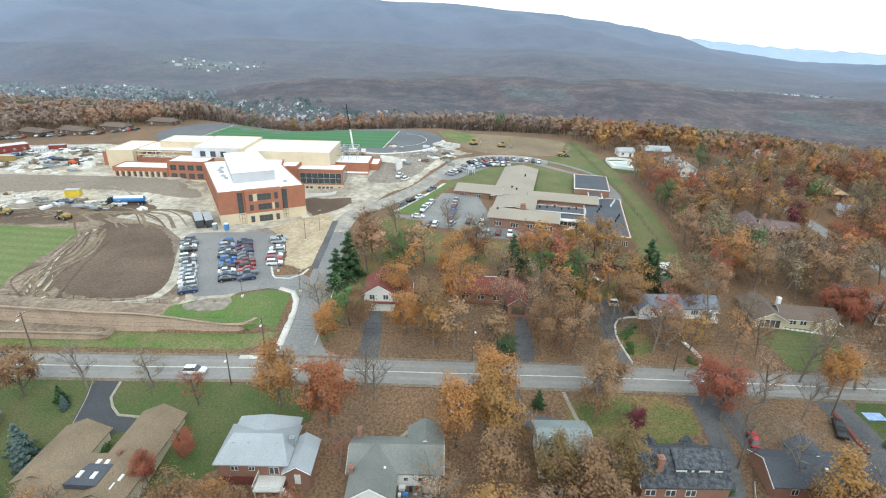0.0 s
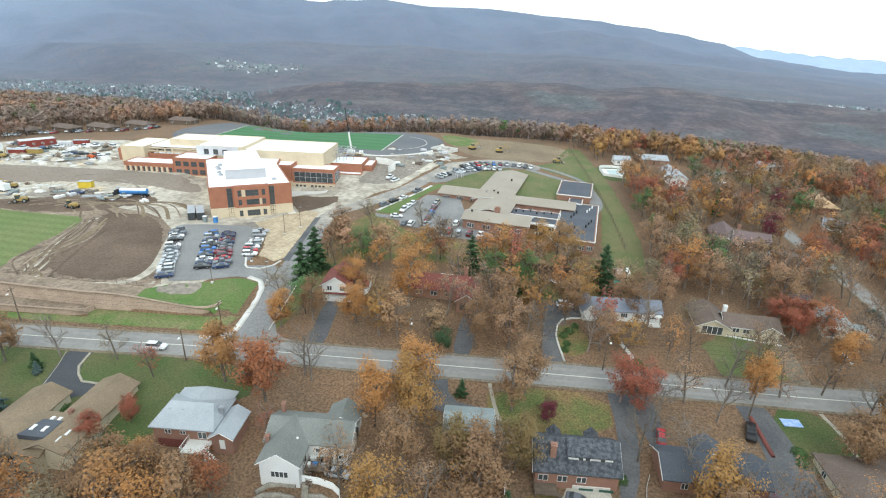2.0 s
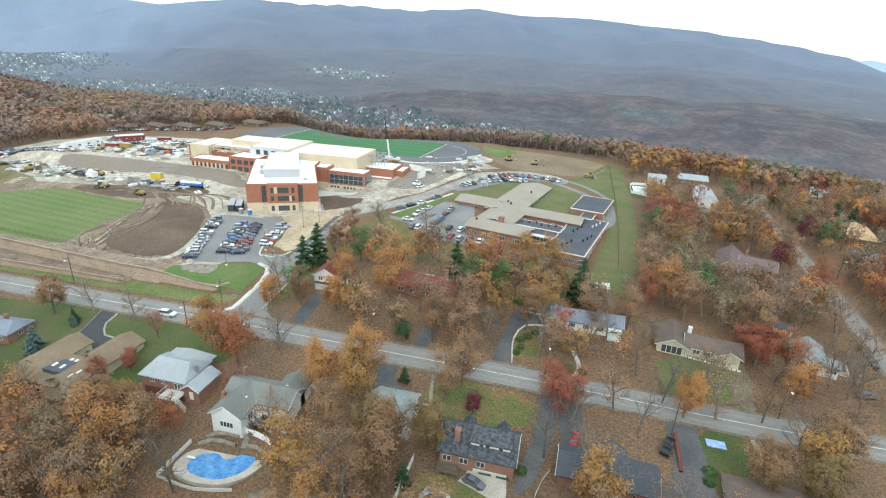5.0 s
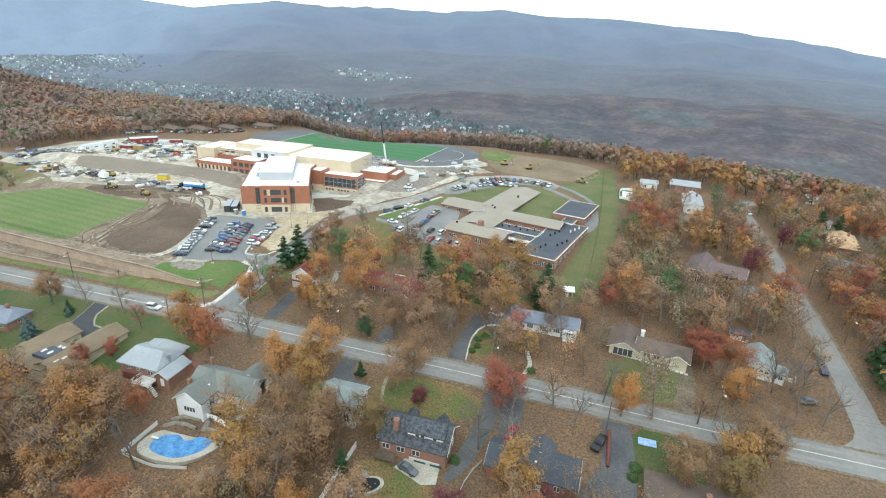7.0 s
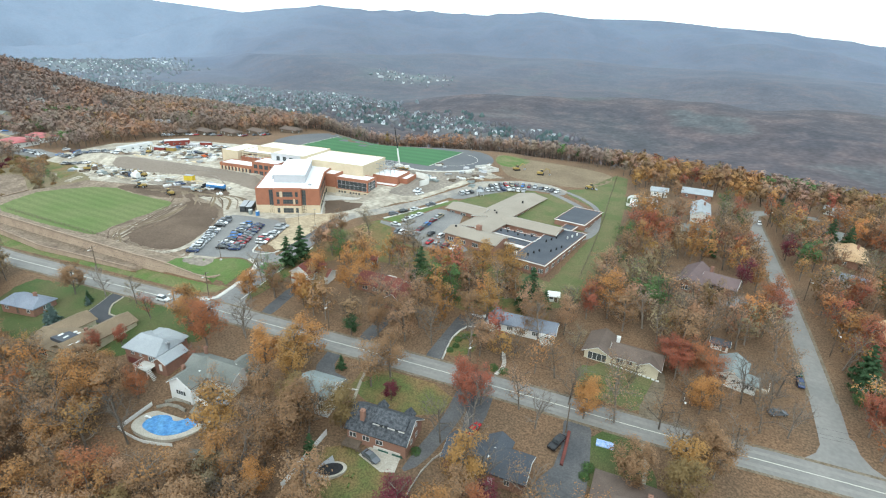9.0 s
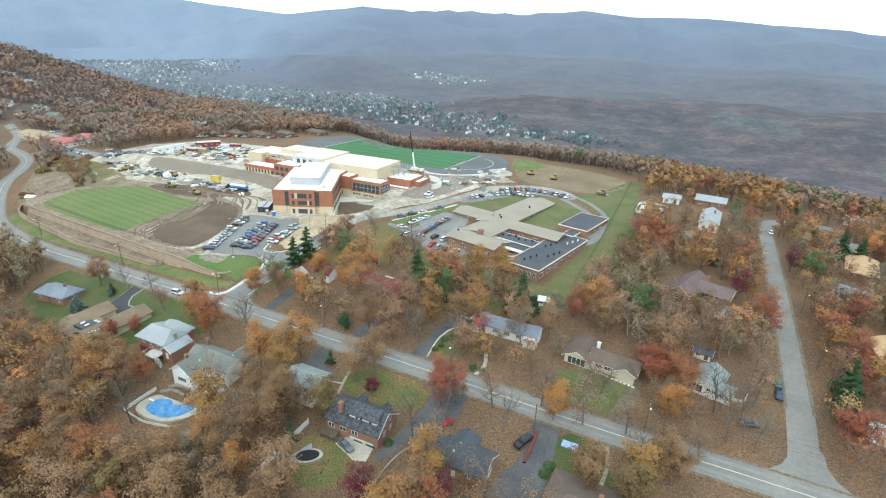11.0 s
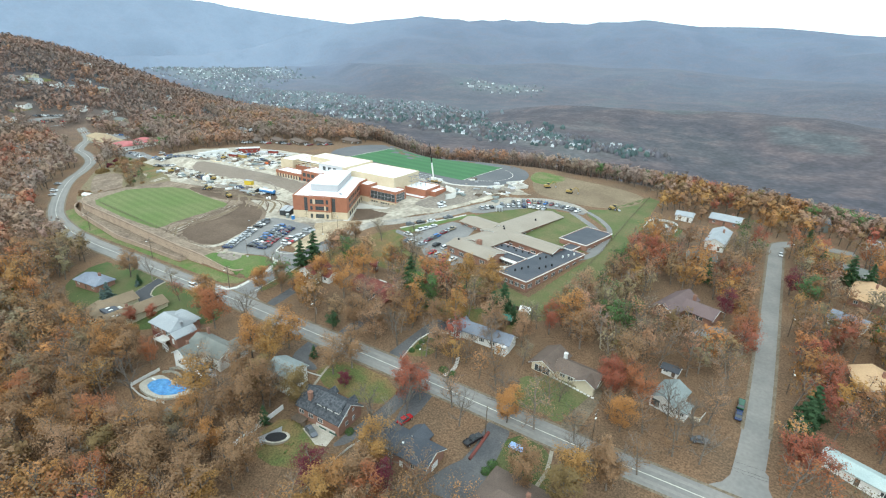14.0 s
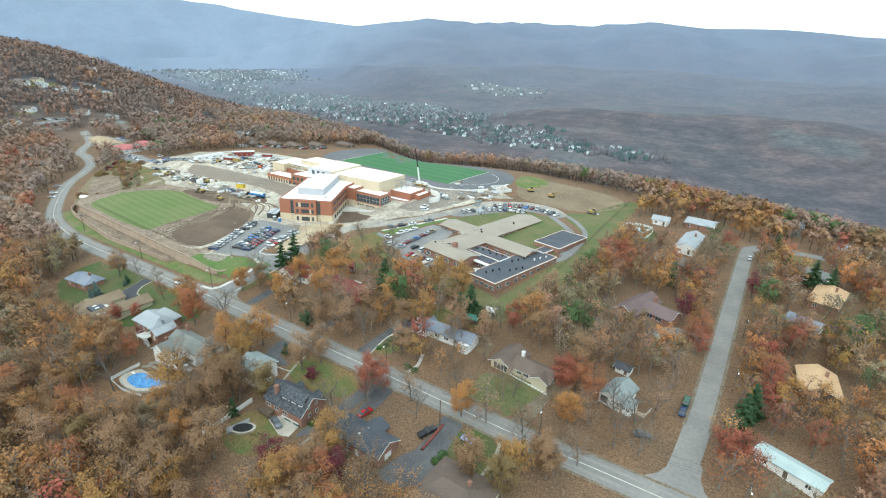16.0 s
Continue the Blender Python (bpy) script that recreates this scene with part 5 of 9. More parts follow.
for i in range(9):
    part("step", boxes((-3.4 + 0.28 * i, -3.1 + 0.28 * i, -6.9, -5.8, 0.05 - 0.3 * i, 0.15 - 0.3 * i)), M["wood"], r)

# dark-roofed brick ranch
r = house("brick ranch house with a charcoal roof", 55, 72.6, 63, 70.8, -2)
q = (-8.8, 8.8, -3.9, 3.9)
mass(r, *q, -2.5, 2.8, 2.0, "x", M["house_brick"], M["roof_dark"])
mass(r, -1.5, 3.5, 2.0, 6.2, -2, 2.8, 1.6, "y", M["house_brick"], M["roof_dark"])
opening(r, q, "E", 0.5, -0.6, 2.6, 2.2, "garage_door")
for k in (0.2, 0.42, 0.8):
    opening(r, q, "S", k, 0.7, 1.2, 1.3)
opening(r, q, "S", 0.6, -0.9, 1.0, 2.1, "door")
part("roof_vent", boxes((0.3, 0.8, -1.8, -1.3, 3.9, 4.5)), M["white"], r)
simple_house("hip-roofed brown ranch house", 85.5, 101, 58, 72.6, 2.8, 2.2, "x", M["cream"], M["roof_brown"], -3, 0.6)
# north side of the road
r = house("white house with a red roof and garage under the gable", -20.4, -4, 113, 124, 0)
g = (-8, -0.6, -5.3, 4.5)
mass(r, *g, -2, 4.6, 2.3, "y", M["white"], M["roof_red"])
mass(r, -0.6, 3.4, -1.0, 4.2, -2, 3.0, 1.4, "x", M["white"], M["roof_red"])
opening(r, g, "S", 0.5, -0.4, 4.6, 2.2, "garage_door")
part("eaves_skirt", boxes((-8.3, -0.3, -6.0, -5.2, 2.1, 2.35)), M["roof_red"], r, "red shingle skirt roof")
for k in (0.27, 0.73):
    opening(r, g, "S", k, 2.9, 1.3, 1.3)
opening(r, (-0.6, 3.4, -1.0, 4.2), "S", 0.55, 1.0, 1.3, 1.3)
r = house("long ranch house with worn red shingle roofs", 2, 21.5, 112.5, 127.5, -4)
mass(r, -9.6, 6.5, -2, 6.5, -2, 2.9, 2.4, "x", M["house_brick"], M["roof_red"])
mass(r, 4.5, 9.6, -7.2, 3, -2, 2.9, 1.9, "y", M["house_brick"], M["roof_red"])
opening(r, (4.5, 9.6, -7.2, 3), "S", 0.5, 0, 3.4, 2.2, "garage_door", M["wood"])
for k in (0.2, 0.45, 0.7):
    opening(r, (-9.6, 6.5, -2, 6.5), "S", k, 0.9, 1.8, 1.3)
part("skylight", boxes((-1.5, 2.0, 3.0, 4.8, 4.0, 4.5)), M["concrete"], r, "pale flat roof light")
chimney(r, 5.6, 5.2, 3, 6.6, 0.6)
r = house("long house with a faded blue-grey roof and white porch", 49, 69, 113.8, 120, 0)
q = (-8.6, 10, -2.6, 3.1)
mass(r, *q, -2, 2.9, 2.0, "x", M["white"], M["roof_blue"])
mass(r, -10, -6.8, -3.6, 3.1, -2, 2.9, 1.6, "y", M["white"], M["roof_blue"])
for k in (0.3, 0.5, 0.7, 0.9):
    opening(r, q, "S", k, 0.9, 1.7, 1.3, mull=2)
opening(r, (-10, -6.8, -3.6, 3.1), "W", 0.5, 0, 4.5, 2.2, "garage_door")
part("porch", boxes((6.4, 9.8, -4.6, -2.6, -0.4, -0.2), (6.4, 9.8, -4.6, -2.6, 2.5, 2.65)), M["white"], r)
railing(r, [(6.4, -2.6), (6.4, -4.6), (9.8, -4.6), (9.8, -2.6)], -0.2, 0.9)
r = house("cream ranch house with two brown gables and a white stone edge", 78.3, 98, 109, 121, -7)
mass(r, -9.8, -2.8, -4.2, 6, -2, 2.7, 1.8, "y", M["cream"], M["roof_brown"], over=0.8)
mass(r, -2.8, 9.6, -3.0, 3.6, -2, 2.7, 1.7, "x", M["cream"], M["roof_brown"], over=0.7)
mass(r, 4.6, 9.6, -4.0, 1, -2, 2.7, 1.3, "y", M["cream"], M["roof_brown"], over=0.7)
for k in (0.2, 0.4):
    opening(r, (-2.8, 9.6, -3.0, 3.6), "S", k, 0.8, 1.6, 1.3)
opening(r, (-9.8, -2.8, -4.2, 6), "S", 0.5, 0.1, 5.0, 2.2, mull=3)
chimney(r, -2.2, 2.2, 3, 5.4, 0.45, M["white"])
part("bargeboard", boxes((-2.8, 9.6, -3.72, -3.66, 2.3, 2.5)), M["white"], r)
r = house("grey-roofed white cottage with a glazed front and a deck", 112.4, 122.4, 113.4, 124.4, -14)
g = (-5.2, 1.4, -5.0, 4.6)
mass(r, *g, -2, 3.0, 1.8, "y", M["white"], M["roof_tangreen"], over=0.6)
mass(r, 1.4, 4.4, -4.6, -0.4, -2, 2.5, 0.6, "x", M["white"], M["roof_tangreen"], verge=False)
opening(r, g, "S", 0.25, 0.4, 2.2, 2.1, mull=2, rows=2, material=frame_dark)
opening(r, g, "S", 0.65, 1.6, 0.8, 0.8)
opening(r, g, "S", 0.84, 1.6, 0.8, 0.8)
for k in (0.3, 0.7):
    opening(r, (1.4, 4.4, -4.6, -0.4), "S", k, 0.8, 0.9, 1.1)
part("deck", boxes((1.6, 7.2, -2.0, 2.4, -0.5, -0.3), (6.9, 7.1, -1.9, -1.7, -2, -0.5), (6.9, 7.1, 2.1, 2.3, -2, -0.5)), M["roof_sand"], r, "tan wooden deck")
railing(r, [(4.4, -2.0), (7.2, -2.0), (7.2, 2.4)], -0.3)
simple_house("small shed with a dark blue roof and white walls", 111.6, 116, 130.6, 133.6, 2.0, 0.8, "x", M["white"], M["roof_dark"], -8, chim=False, name="shed")
r = house("rambling house with purple-brown roofs", 102.5, 121, 157, 181, -18)
mass(r, -8, -0.5, -8, 10, -2, 2.8, 2.4, "y", M["house_brick"], M["roof_purple"], over=0.9)
mass(r, -0.5, 9.5, -1, 7, -2, 2.8, 2.0, "x", M["house_brick"], M["roof_purple"], over=0.9)
opening(r, (-8, -0.5, -8, 10), "S", 0.5, 0.5, 3.0, 1.8, mull=3)
for k in (0.25, 0.6):
    opening(r, (-0.5, 9.5, -1, 7), "S", k, 0.5, 2.4, 2.0)
chimney(r, 0.5, 5, 3, 6.2, 0.5)
simple_house("house with a pale tan roof", 164, 174, 212, 232, 2.9, 2.2, "y", M["house_brick"], M["roof_orange"], -12, 0.5)
simple_house("small house with a blue-grey roof", 156, 166, 190, 197.5, 2.8, 1.6, "x", M["white"], M["roof_blue"], -22, chim=False)
simple_house("house with a pale orange newly sheathed roof", 159.6, 169.6, 149.4, 163.4, 2.8, 2.0, "y", M["wood"], M["roof_orange"], 4, 0.0)
simple_house("long low building with a pale aqua metal roof", 151, 166, 113.6, 118.8, 2.7, 0.9, "x", M["white"], M["roof_aqua"], -22, chim=False)
simple_house("house with a pale grey metal roof", 110.5, 118.4, 236, 258, 3.6, 1.8, "y", M["white"], M["roof_silver"], -4)
simple_house("grey bungalow behind trees", 105, 116, 214, 224, 2.8, 1.8, "x", M["cream"], M["roof_grey"], 8)
simple_house("white bungalow at the edge of the wood", 92, 100, 270, 277, 2.8, 1.4, "x", M["white"], M["roof_silver"], 0)
simple_house("long pale bungalow at the edge of the wood", 108, 122, 276, 288, 2.8, 1.6, "x", M["house_brick"], M["roof_silver"], -6)
simple_house("grey-roofed house among pines", 161, 171, 239, 248, 2.8, 1.8, "x", M["white"], M["roof_grey"], -25)
simple_house("dark grey house in the woods", 150, 160, 302, 311, 4.6, 2.0, "x", M["roof_grey"], M["roof_dark"], 10)
simple_house("white house in the woods", 176, 188, 286, 294, 2.8, 1.6, "x", M["white"], M["roof_silver"], -15)
simple_house("house with a dark blue-grey roof", -95.4, -82.4, 67.6, 75, 2.7, 1.7, "x", M["house_brick"], M["roof_blue"], 6, 0.4)
simple_house("grey house under trees", -146, -134, 68, 76, 2.7, 1.7, "x", M["white"], M["roof_grey"], 10)
simple_house("white shed beside the road", -207, -203, 124, 127, 2.0, 0.8, "x", M["white"], M["white"], 20, chim=False, name="shed")
for x, y, a, lab, rm, wm in ((-246, 100, 25, "roadside house with a grey roof", "roof_grey", "white"), (-290, 128, 35, "roadside house with a pale roof", "roof_silver", "white"), (-270, 90, 10, "house among russet trees", "roof_brown", "white"), (-330, 150, 30, "house with a green-grey roof", "roof_tangreen", "cream"), (-380, 165, 20, "house on the hillside road", "roof_grey", "white")):
    simple_house(lab, x - 7, x + 7, y - 4.5, y + 4.5, 2.8, 1.8, "x", M[wm], M[rm], a)
simple_house("shop building with a long tan roof", -381, -335, 207, 222, 3.4, 1.6, "x", M["cream"], M["roof_sand"], -10, chim=False, name="shop")
simple_house("shop building with a bright red metal roof", -331, -311, 205.5, 221, 3.2, 1.5, "x", M["white"], M["roof_bright_red"], -6, 0.4, chim=False, name="shop")
simple_house("shop annexe with a red metal roof", -332, -312, 224, 236, 3.2, 1.3, "x", M["white"], M["roof_bright_red"], -6, 0.3, chim=False, name="shop")
simple_house("long low building with a brown hipped roof", -412, -384, 247, 260, 3.2, 2.4, "x", M["cream"], M["roof_brown"], -8, 0.5, chim=False, name="shop")
for x, y, a, w, rm in ((-316, 304, -12, 15, "roof_brown"), (-300, 314, 20, 11, "roof_silver"), (-244, 280, -14, 10, "roof_brown"), (-226, 288, -15, 10, "roof_brown"), (-207, 293, -15, 11, "roof_brown"), (-190, 303, -12, 10, "roof_brown"), (-168, 314, -8, 10, "roof_brown"), (-264, 292, -20, 11, "roof_brown"), (-280, 296, -15, 9, "roof_silver")):
    simple_house("low brown apartment building at the edge of the wood", x - w * 0.78, x + w * 0.78, y - 4, y + 4, 2.7, 1.6, "x", M["wood"], M[rm], a, 0.4, False, "apartment_building")
for x, y, a in ((-420, 262, 10), (-470, 250, 40), (-520, 300, 0), (-450, 310, 20), (-560, 250, 15), (-400, 330, 5), (-610, 330, 30), (-505, 365, 10), (-350, 300, -10), (-555, 234, 30), (-547, 248, 25), (-536, 260, 30), (-526, 270, 20), (-544, 294, 10), (-494, 212, 20), (-440, 247, 5), (-447, 266, 10), (-470, 188, 30)):
    simple_house("distant hillside house with a pale roof", x - 5.6, x + 5.6, y - 3.8, y + 3.8, 2.7, 1.8, "x", M["white"] if x % 20 else M["cream"], M[("roof_grey", "roof_tangreen", "roof_brown")[int(-x) % 3]], a, 0, False)

# ---- old school ----
old = thing("old_school", pose(28, 195, 0, 0, 0, -13), "low brick school with taupe and dark flat roofs", "school")
OE = 8.6
for q, ax in (((-6, 16.8, -31, -20), "x"), ((-6, 8, -20.4, -5), "y"), ((-23.5, -6, -3.2, 8), "x"), ((5.5, 30.5, -5.2, 4.6), "x"), ((-8.6, 5.6, -5, 42), "y")):
    mass(old, *q, 1.0, OE, 1.3, ax, M["house_brick"], M["roof_school"], over=0.7)
for q, z in (((26, 39.5, -35.5, 6.5), 7.6), ((22.5, 36, 13.5, 37), 8.8), ((8, 26.2, -16.5, -9.5), 7.6), ((15, 27, -22, -14.5), 7.2), ((28, 33, 6, 14), 7.6)):
    block(old, rect(*q), 0.5, z, M["house_brick"], None, M["roof_dark"], 0.25)
    bm = bmesh.new()
    pts = rect(q[0] - 0.12, q[1] + 0.12, q[2] - 0.12, q[3] + 0.12)
    for a, b in zip(pts, pts[1:] + pts[:1]):
        tube(bm, (*a, z + 0.12), (*b, z + 0.12), 0.2, 0.2, 4)
    part("fascia", bm, M["white"], old, "white roof fascia")
for q, n, side, z in (((26, 39.5, -35.5, 6.5), 8, "E", 4.6), ((26, 39.5, -35.5, 6.5), 5, "S", 4.6), ((22.5, 36, 13.5, 37), 5, "W", 5.6), ((-6, 16.8, -31, -20), 4, "S", 5.6), ((-8.6, 5.6, -5, 42), 8, "E", 6.0), ((5.5, 30.5, -5.2, 4.6), 4, "S", 5.4), ((-23.5, -6, -3.2, 8), 3, "S", 6.2), ((22.5, 36, 13.5, 37), 4, "E", 5.4)):
    for i in range(n):
        opening(old, q, side, (i + 0.5) / n, z, min(2.6, 0.7 * (q[1] - q[0] if side in "SN" else q[3] - q[2]) / n), 1.6, mull=2)
bm = bmesh.new()
box(bm, 25.2, 26.2, -24, -13, 6.9, 7.3)
box(bm, 17, 26, -23.6, -22.4, 6.9, 7.3)
part("canopy", bm, M["white"], old, "white entrance canopy")
window(old, (17.5, -22.05), (25.8, -22.05), 3.2, 6.6, 0.08, M["white"], 5, "glass_wall", 2)
for k in range(14):
    u, v = 27 + (k * 5.3) % 11, -33 + (k * 8.7) % 38
    part("roof_vent", boxes((u - 0.25, u + 0.25, v - 0.25, v + 0.25, 8.0, 8.9)), M["black"] if k % 4 else M["white"], old)
for k in range(6):
    u, v = 10 + k * 2.6, -13 + (k % 3)
    part("roof_vent", boxes((u - 0.25, u + 0.25, v - 0.25, v + 0.25, 7.6, 8.5)), M["black"], old)
chimney(old, 4.5, -22, 8, 11.2, 0.9)
for u, v in ((-4, -26), (0, 1), (-2, 3), (1.5, 24)):
    part("roof_vent", boxes((u - 0.3, u + 0.3, v - 0.3, v + 0.3, 9, 10.6)), M["black"], old)
c13, s13 = math.cos(radians(-13)), math.sin(radians(-13))
for q in ((-7, 17.5, -32, -4), (-25, 31, -6, 9), (-10, 7, -6, 43), (25, 40.5, -37, 8), (21, 37, 12, 38)):
    BLOCKED.append([(28 + u * c13 - v * s13, 195 + u * s13 + v * c13) for u, v in rect(*q)])
strip("pavement", [(48, 158), (45.5, 166), (44, 174)], 1.6, M["concrete"], 0.1, "pale concrete path to the school entrance", "path", across=1)
strip("pavement", [(41, 165.5), (45, 168)], 1.4, M["concrete"], 0.105, "pale concrete path", "path", across=1)
strip("pavement", [(51, 252), (60, 244), (68, 232), (70.5, 215), (69, 205), (66.5, 200)], 2.6, M["asphalt_mid"], 0.1, "narrow asphalt path round the old school", "path", across=1, block=0.5)

# ---- retaining walls, kerbs, fences ----
def course_wall(line, z0, top, label, course=0.38, batter=0.03, thick=0.7, material=None):
    """A retaining wall of block courses, each set back a little from the one below; top: its height at x."""
    root = thing("retaining_wall", Matrix.Identity(4), label, "retaining wall", kind="structure")
    c = resample(line, 1.6)
    d = np.gradient(c, axis=0)
    d /= np.linalg.norm(d, axis=1)[:, None]
    nrm = np.stack([-d[:, 1], d[:, 0]], -1)
    tops = np.array([top(p[0], p[1]) for p in c])
    ground_ = height(c[:, 0], c[:, 1]) - 0.5
    k = 0
    while z0 + k * course < tops.max():
        a, b = z0 + k * course, z0 + (k + 1) * course - 0.03
        keep = (tops >= a + course * 0.5) & (ground_ <= b)
        run = np.where(keep)[0]
        if len(run) > 1:
            s, e = run.min(), run.max() + 1
            p = c[s:e] + nrm[s:e] * batter * k
            q = p + nrm[s:e] * thick
            v = np.stack([np.c_[p, np.full(e - s, a)], np.c_[p, np.full(e - s, b)], np.c_[q, np.full(e - s, b)]], 1).reshape(-1, 3)
            i = np.arange((e - s) * 3).reshape(-1, 3)
            f = np.concatenate([np.stack([i[:-1, x], i[:-1, y], i[1:, y], i[1:, x]], -1) for x, y in ((0, 1), (1, 2))])[:, ::-1]
            me = mesh_from("course", v, f)
            me.materials.append(material or M["block_wall"])
            new("course", me).parent = root
        k += 1
    # cap
    p = c + nrm * batter * (tops - z0)[:, None] / course
    q = p + nrm * (thick * 0.7)
    v = np.stack([np.c_[p - nrm * 0.08, tops - 0.02], np.c_[p - nrm * 0.08, tops + 0.14], np.c_[q, tops + 0.14], np.c_[q, tops - 0.02]], 1).reshape(-1, 3)
    i = np.arange(len(c) * 4).reshape(-1, 4)
    f = np.concatenate([np.stack([i[:-1, x], i[:-1, y], i[1:, y], i[1:, x]], -1) for x, y in ((0, 1), (1, 2), (2, 3))])[:, ::-1]
    me = mesh_from("cap", v, f)
    me.materials.append(material or M["block_wall"])
    new("cap", me).parent = root
    return root


IN_LINE = [(-196, 140), (-194.5, 127), (-192, 119), (-187, 114), (-178, 111)] + [(x, float(inner_line(np.float64(x)))) for x in (-165, -150, -130, -110, -95, -80, -64, -52)] + [(-47, 103.6), (-44.6, 106.5)]
course_wall(IN_LINE, -1.5, lambda x, y: float(pad_level(np.float64(x), np.float64(y))) + 0.15, "long tan block retaining wall above a soil terrace")
OUT_LINE = [(-200, 128), (-197.5, 118), (-190, 111), (-180, 107.8), (-171, 106.2)] + [(x, float(outer_line(np.float64(x)))) for x in (-155, -140, -127, -110, -95, -80)] + [(-77.3, 100.4), (-76.4, 102.4)]
course_wall(OUT_LINE, -3.5, lambda x, y: 1.15, "lower tan block retaining wall along a grass verge")
for line, w, t in (([(-45, 94.8), (-39.5, 95.2), (-37.7, 97.5), (-37.6, 108), (-38, 116), (-39.5, 118.8), (-43, 119.4)], 1.6, 0.16), ([(-29.6, 99), (-29.8, 140)], 0.3, 0.14), ([(-48.6, 130.8), (-46.6, 125.6), (-45.6, 124.4), (-42.2, 125.2), (-39.6, 128.5), (-38.6, 132)], 0.55, 0.16),
                   ([(42, 95.5), (41.2, 106), (43.6, 112.6), (49, 114)], 0.4, 0.3), ([(-18, 177), (-7, 196), (0, 210)], 1.3, 0.12), ([(-49, 133), (-46.4, 132.6)], 0.3, 0.15), ([(26.5, 76.5), (23.5, 76), (18, 75.6)], 0.3, 0.2)):
    ridge_strip("kerb", line, w, t, M["concrete"], "pale concrete kerb", "kerb")
for line, w, t in (([(-72.4, 87), (-70.7, 82), (-69.2, 75)], 0.16, 0.1), ([(-66.4, 86.4), (-65.9, 82), (-62, 77.6), (-57.6, 77.2)], 0.5, 0.25), ([(-105, 87), (-74, 86.9)], 0.16, 0.1), ([(-65, 87), (-40, 87.2)], 0.16, 0.1)):
    ridge_strip("kerb", line, w, t, M["path"], "weathered stone kerb beside a lawn", "kerb")
strip("pavement", [(-47.3, 255), (-38, 249.5), (-28.7, 248.5), (-13.3, 255), (-3, 268), (-0.8, 285)], 1.8, M["concrete"], 0.16, "white concrete edge of the running track", "path", across=1)
ridge_strip("low_wall", [(-30, 238.6), (-22.5, 236.5), (-19.5, 231), (-22, 225)], 0.5, 3.0, M["concrete"], "pale concrete ramp wall beside the school", "wall", base=4)
strip("pavement", [(24.5, 86.4), (25.5, 80), (27.5, 72.6)], 0.8, M["path"], 0.09, "concrete garden path", "path", across=1)
strip("pavement", [(94.5, 86), (95.6, 80), (95, 72)], 0.9, M["path"], 0.09, "curved concrete garden path", "path", across=1)
strip("pavement", [(-8.3, 73.4), (-7, 75), (-2, 75.2), (0, 74)], 0.8, M["path"], 0.09, "curved concrete path behind a house", "path", across=1)
STONE = mat("grey_garden_stone", (0.30, 0.275, 0.23), (0.22, 0.20, 0.165), 0.9, 5, 0.95, stain=0.3)
for line in ([(-15.3, 55.4), (-13.7, 57), (-11.5, 57.4), (-8.9, 57.3)], [(-15.8, 53.4), (-13.9, 55.1), (-11, 55.4), (-8.3, 55)], [(-6.2, 55.7), (-4, 55.8), (-2.1, 55), (-0.9, 52.6)]):
    ridge_strip("low_wall", line, 0.45, 0.7, STONE, "low grey stone terrace wall above the pool", "garden wall")
ridge_strip("low_wall", [(-8.9, 58.6), (-5.3, 58.3), (-2.6, 57.6), (-1.1, 56.5), (-0.4, 54.2), (0.1, 52.2)], 0.14, 1.5, M["white"], "curved white panel fence above the pool", "fence")
garden_stair = thing("garden_stair", Matrix.Identity(4), "short stone stair between terrace walls", "stair", kind="structure")
for i in range(8):
    y = 58.2 - i * 0.42
    part("step", boxes((-8.1 + 0.12 * i, -7.0 + 0.12 * i, y - 0.22, y + 0.22, hz(-7.5, y) - 0.2, hz(-7.5, y) + 0.16)), STONE, garden_stair)
ridge_strip("low_wall", [(78.5, 73), (78.6, 78), (78.6, 83)], 0.7, 0.5, M["roof_red"], "low red brick wall between two driveways", "garden wall")
# garden steps of separate flags
steps = thing("garden_steps", pose(57.4, 100, 0), "stepping-stone path of pale flags with shrubs", "path", kind="structure")
for i in range(15):
    y = -4.4 + i * 0.66
    x = 0.9 * math.sin(i * 0.28)
    part("flagstone", boxes((x - 0.55, x + 0.55, y - 0.22, y + 0.22, hz(57.4 + x, 100 + y) - 0.1, hz(57.4 + x, 100 + y) + 0.14)), M["concrete"], steps)
edge_ = thing("stone_edging", pose(91, 108, 0), "row of white stones at the foot of a house", "edging", kind="structure")
for i in range(12):
    x, y = -6 + i * 1.12, 3.5 - i * 0.2
    part("stone", boxes((x - 0.42, x + 0.42, y - 0.25, y + 0.25, hz(91 + x, 108 + y) - 0.1, hz(91 + x, 108 + y) + 0.28)), M["white"], edge_)


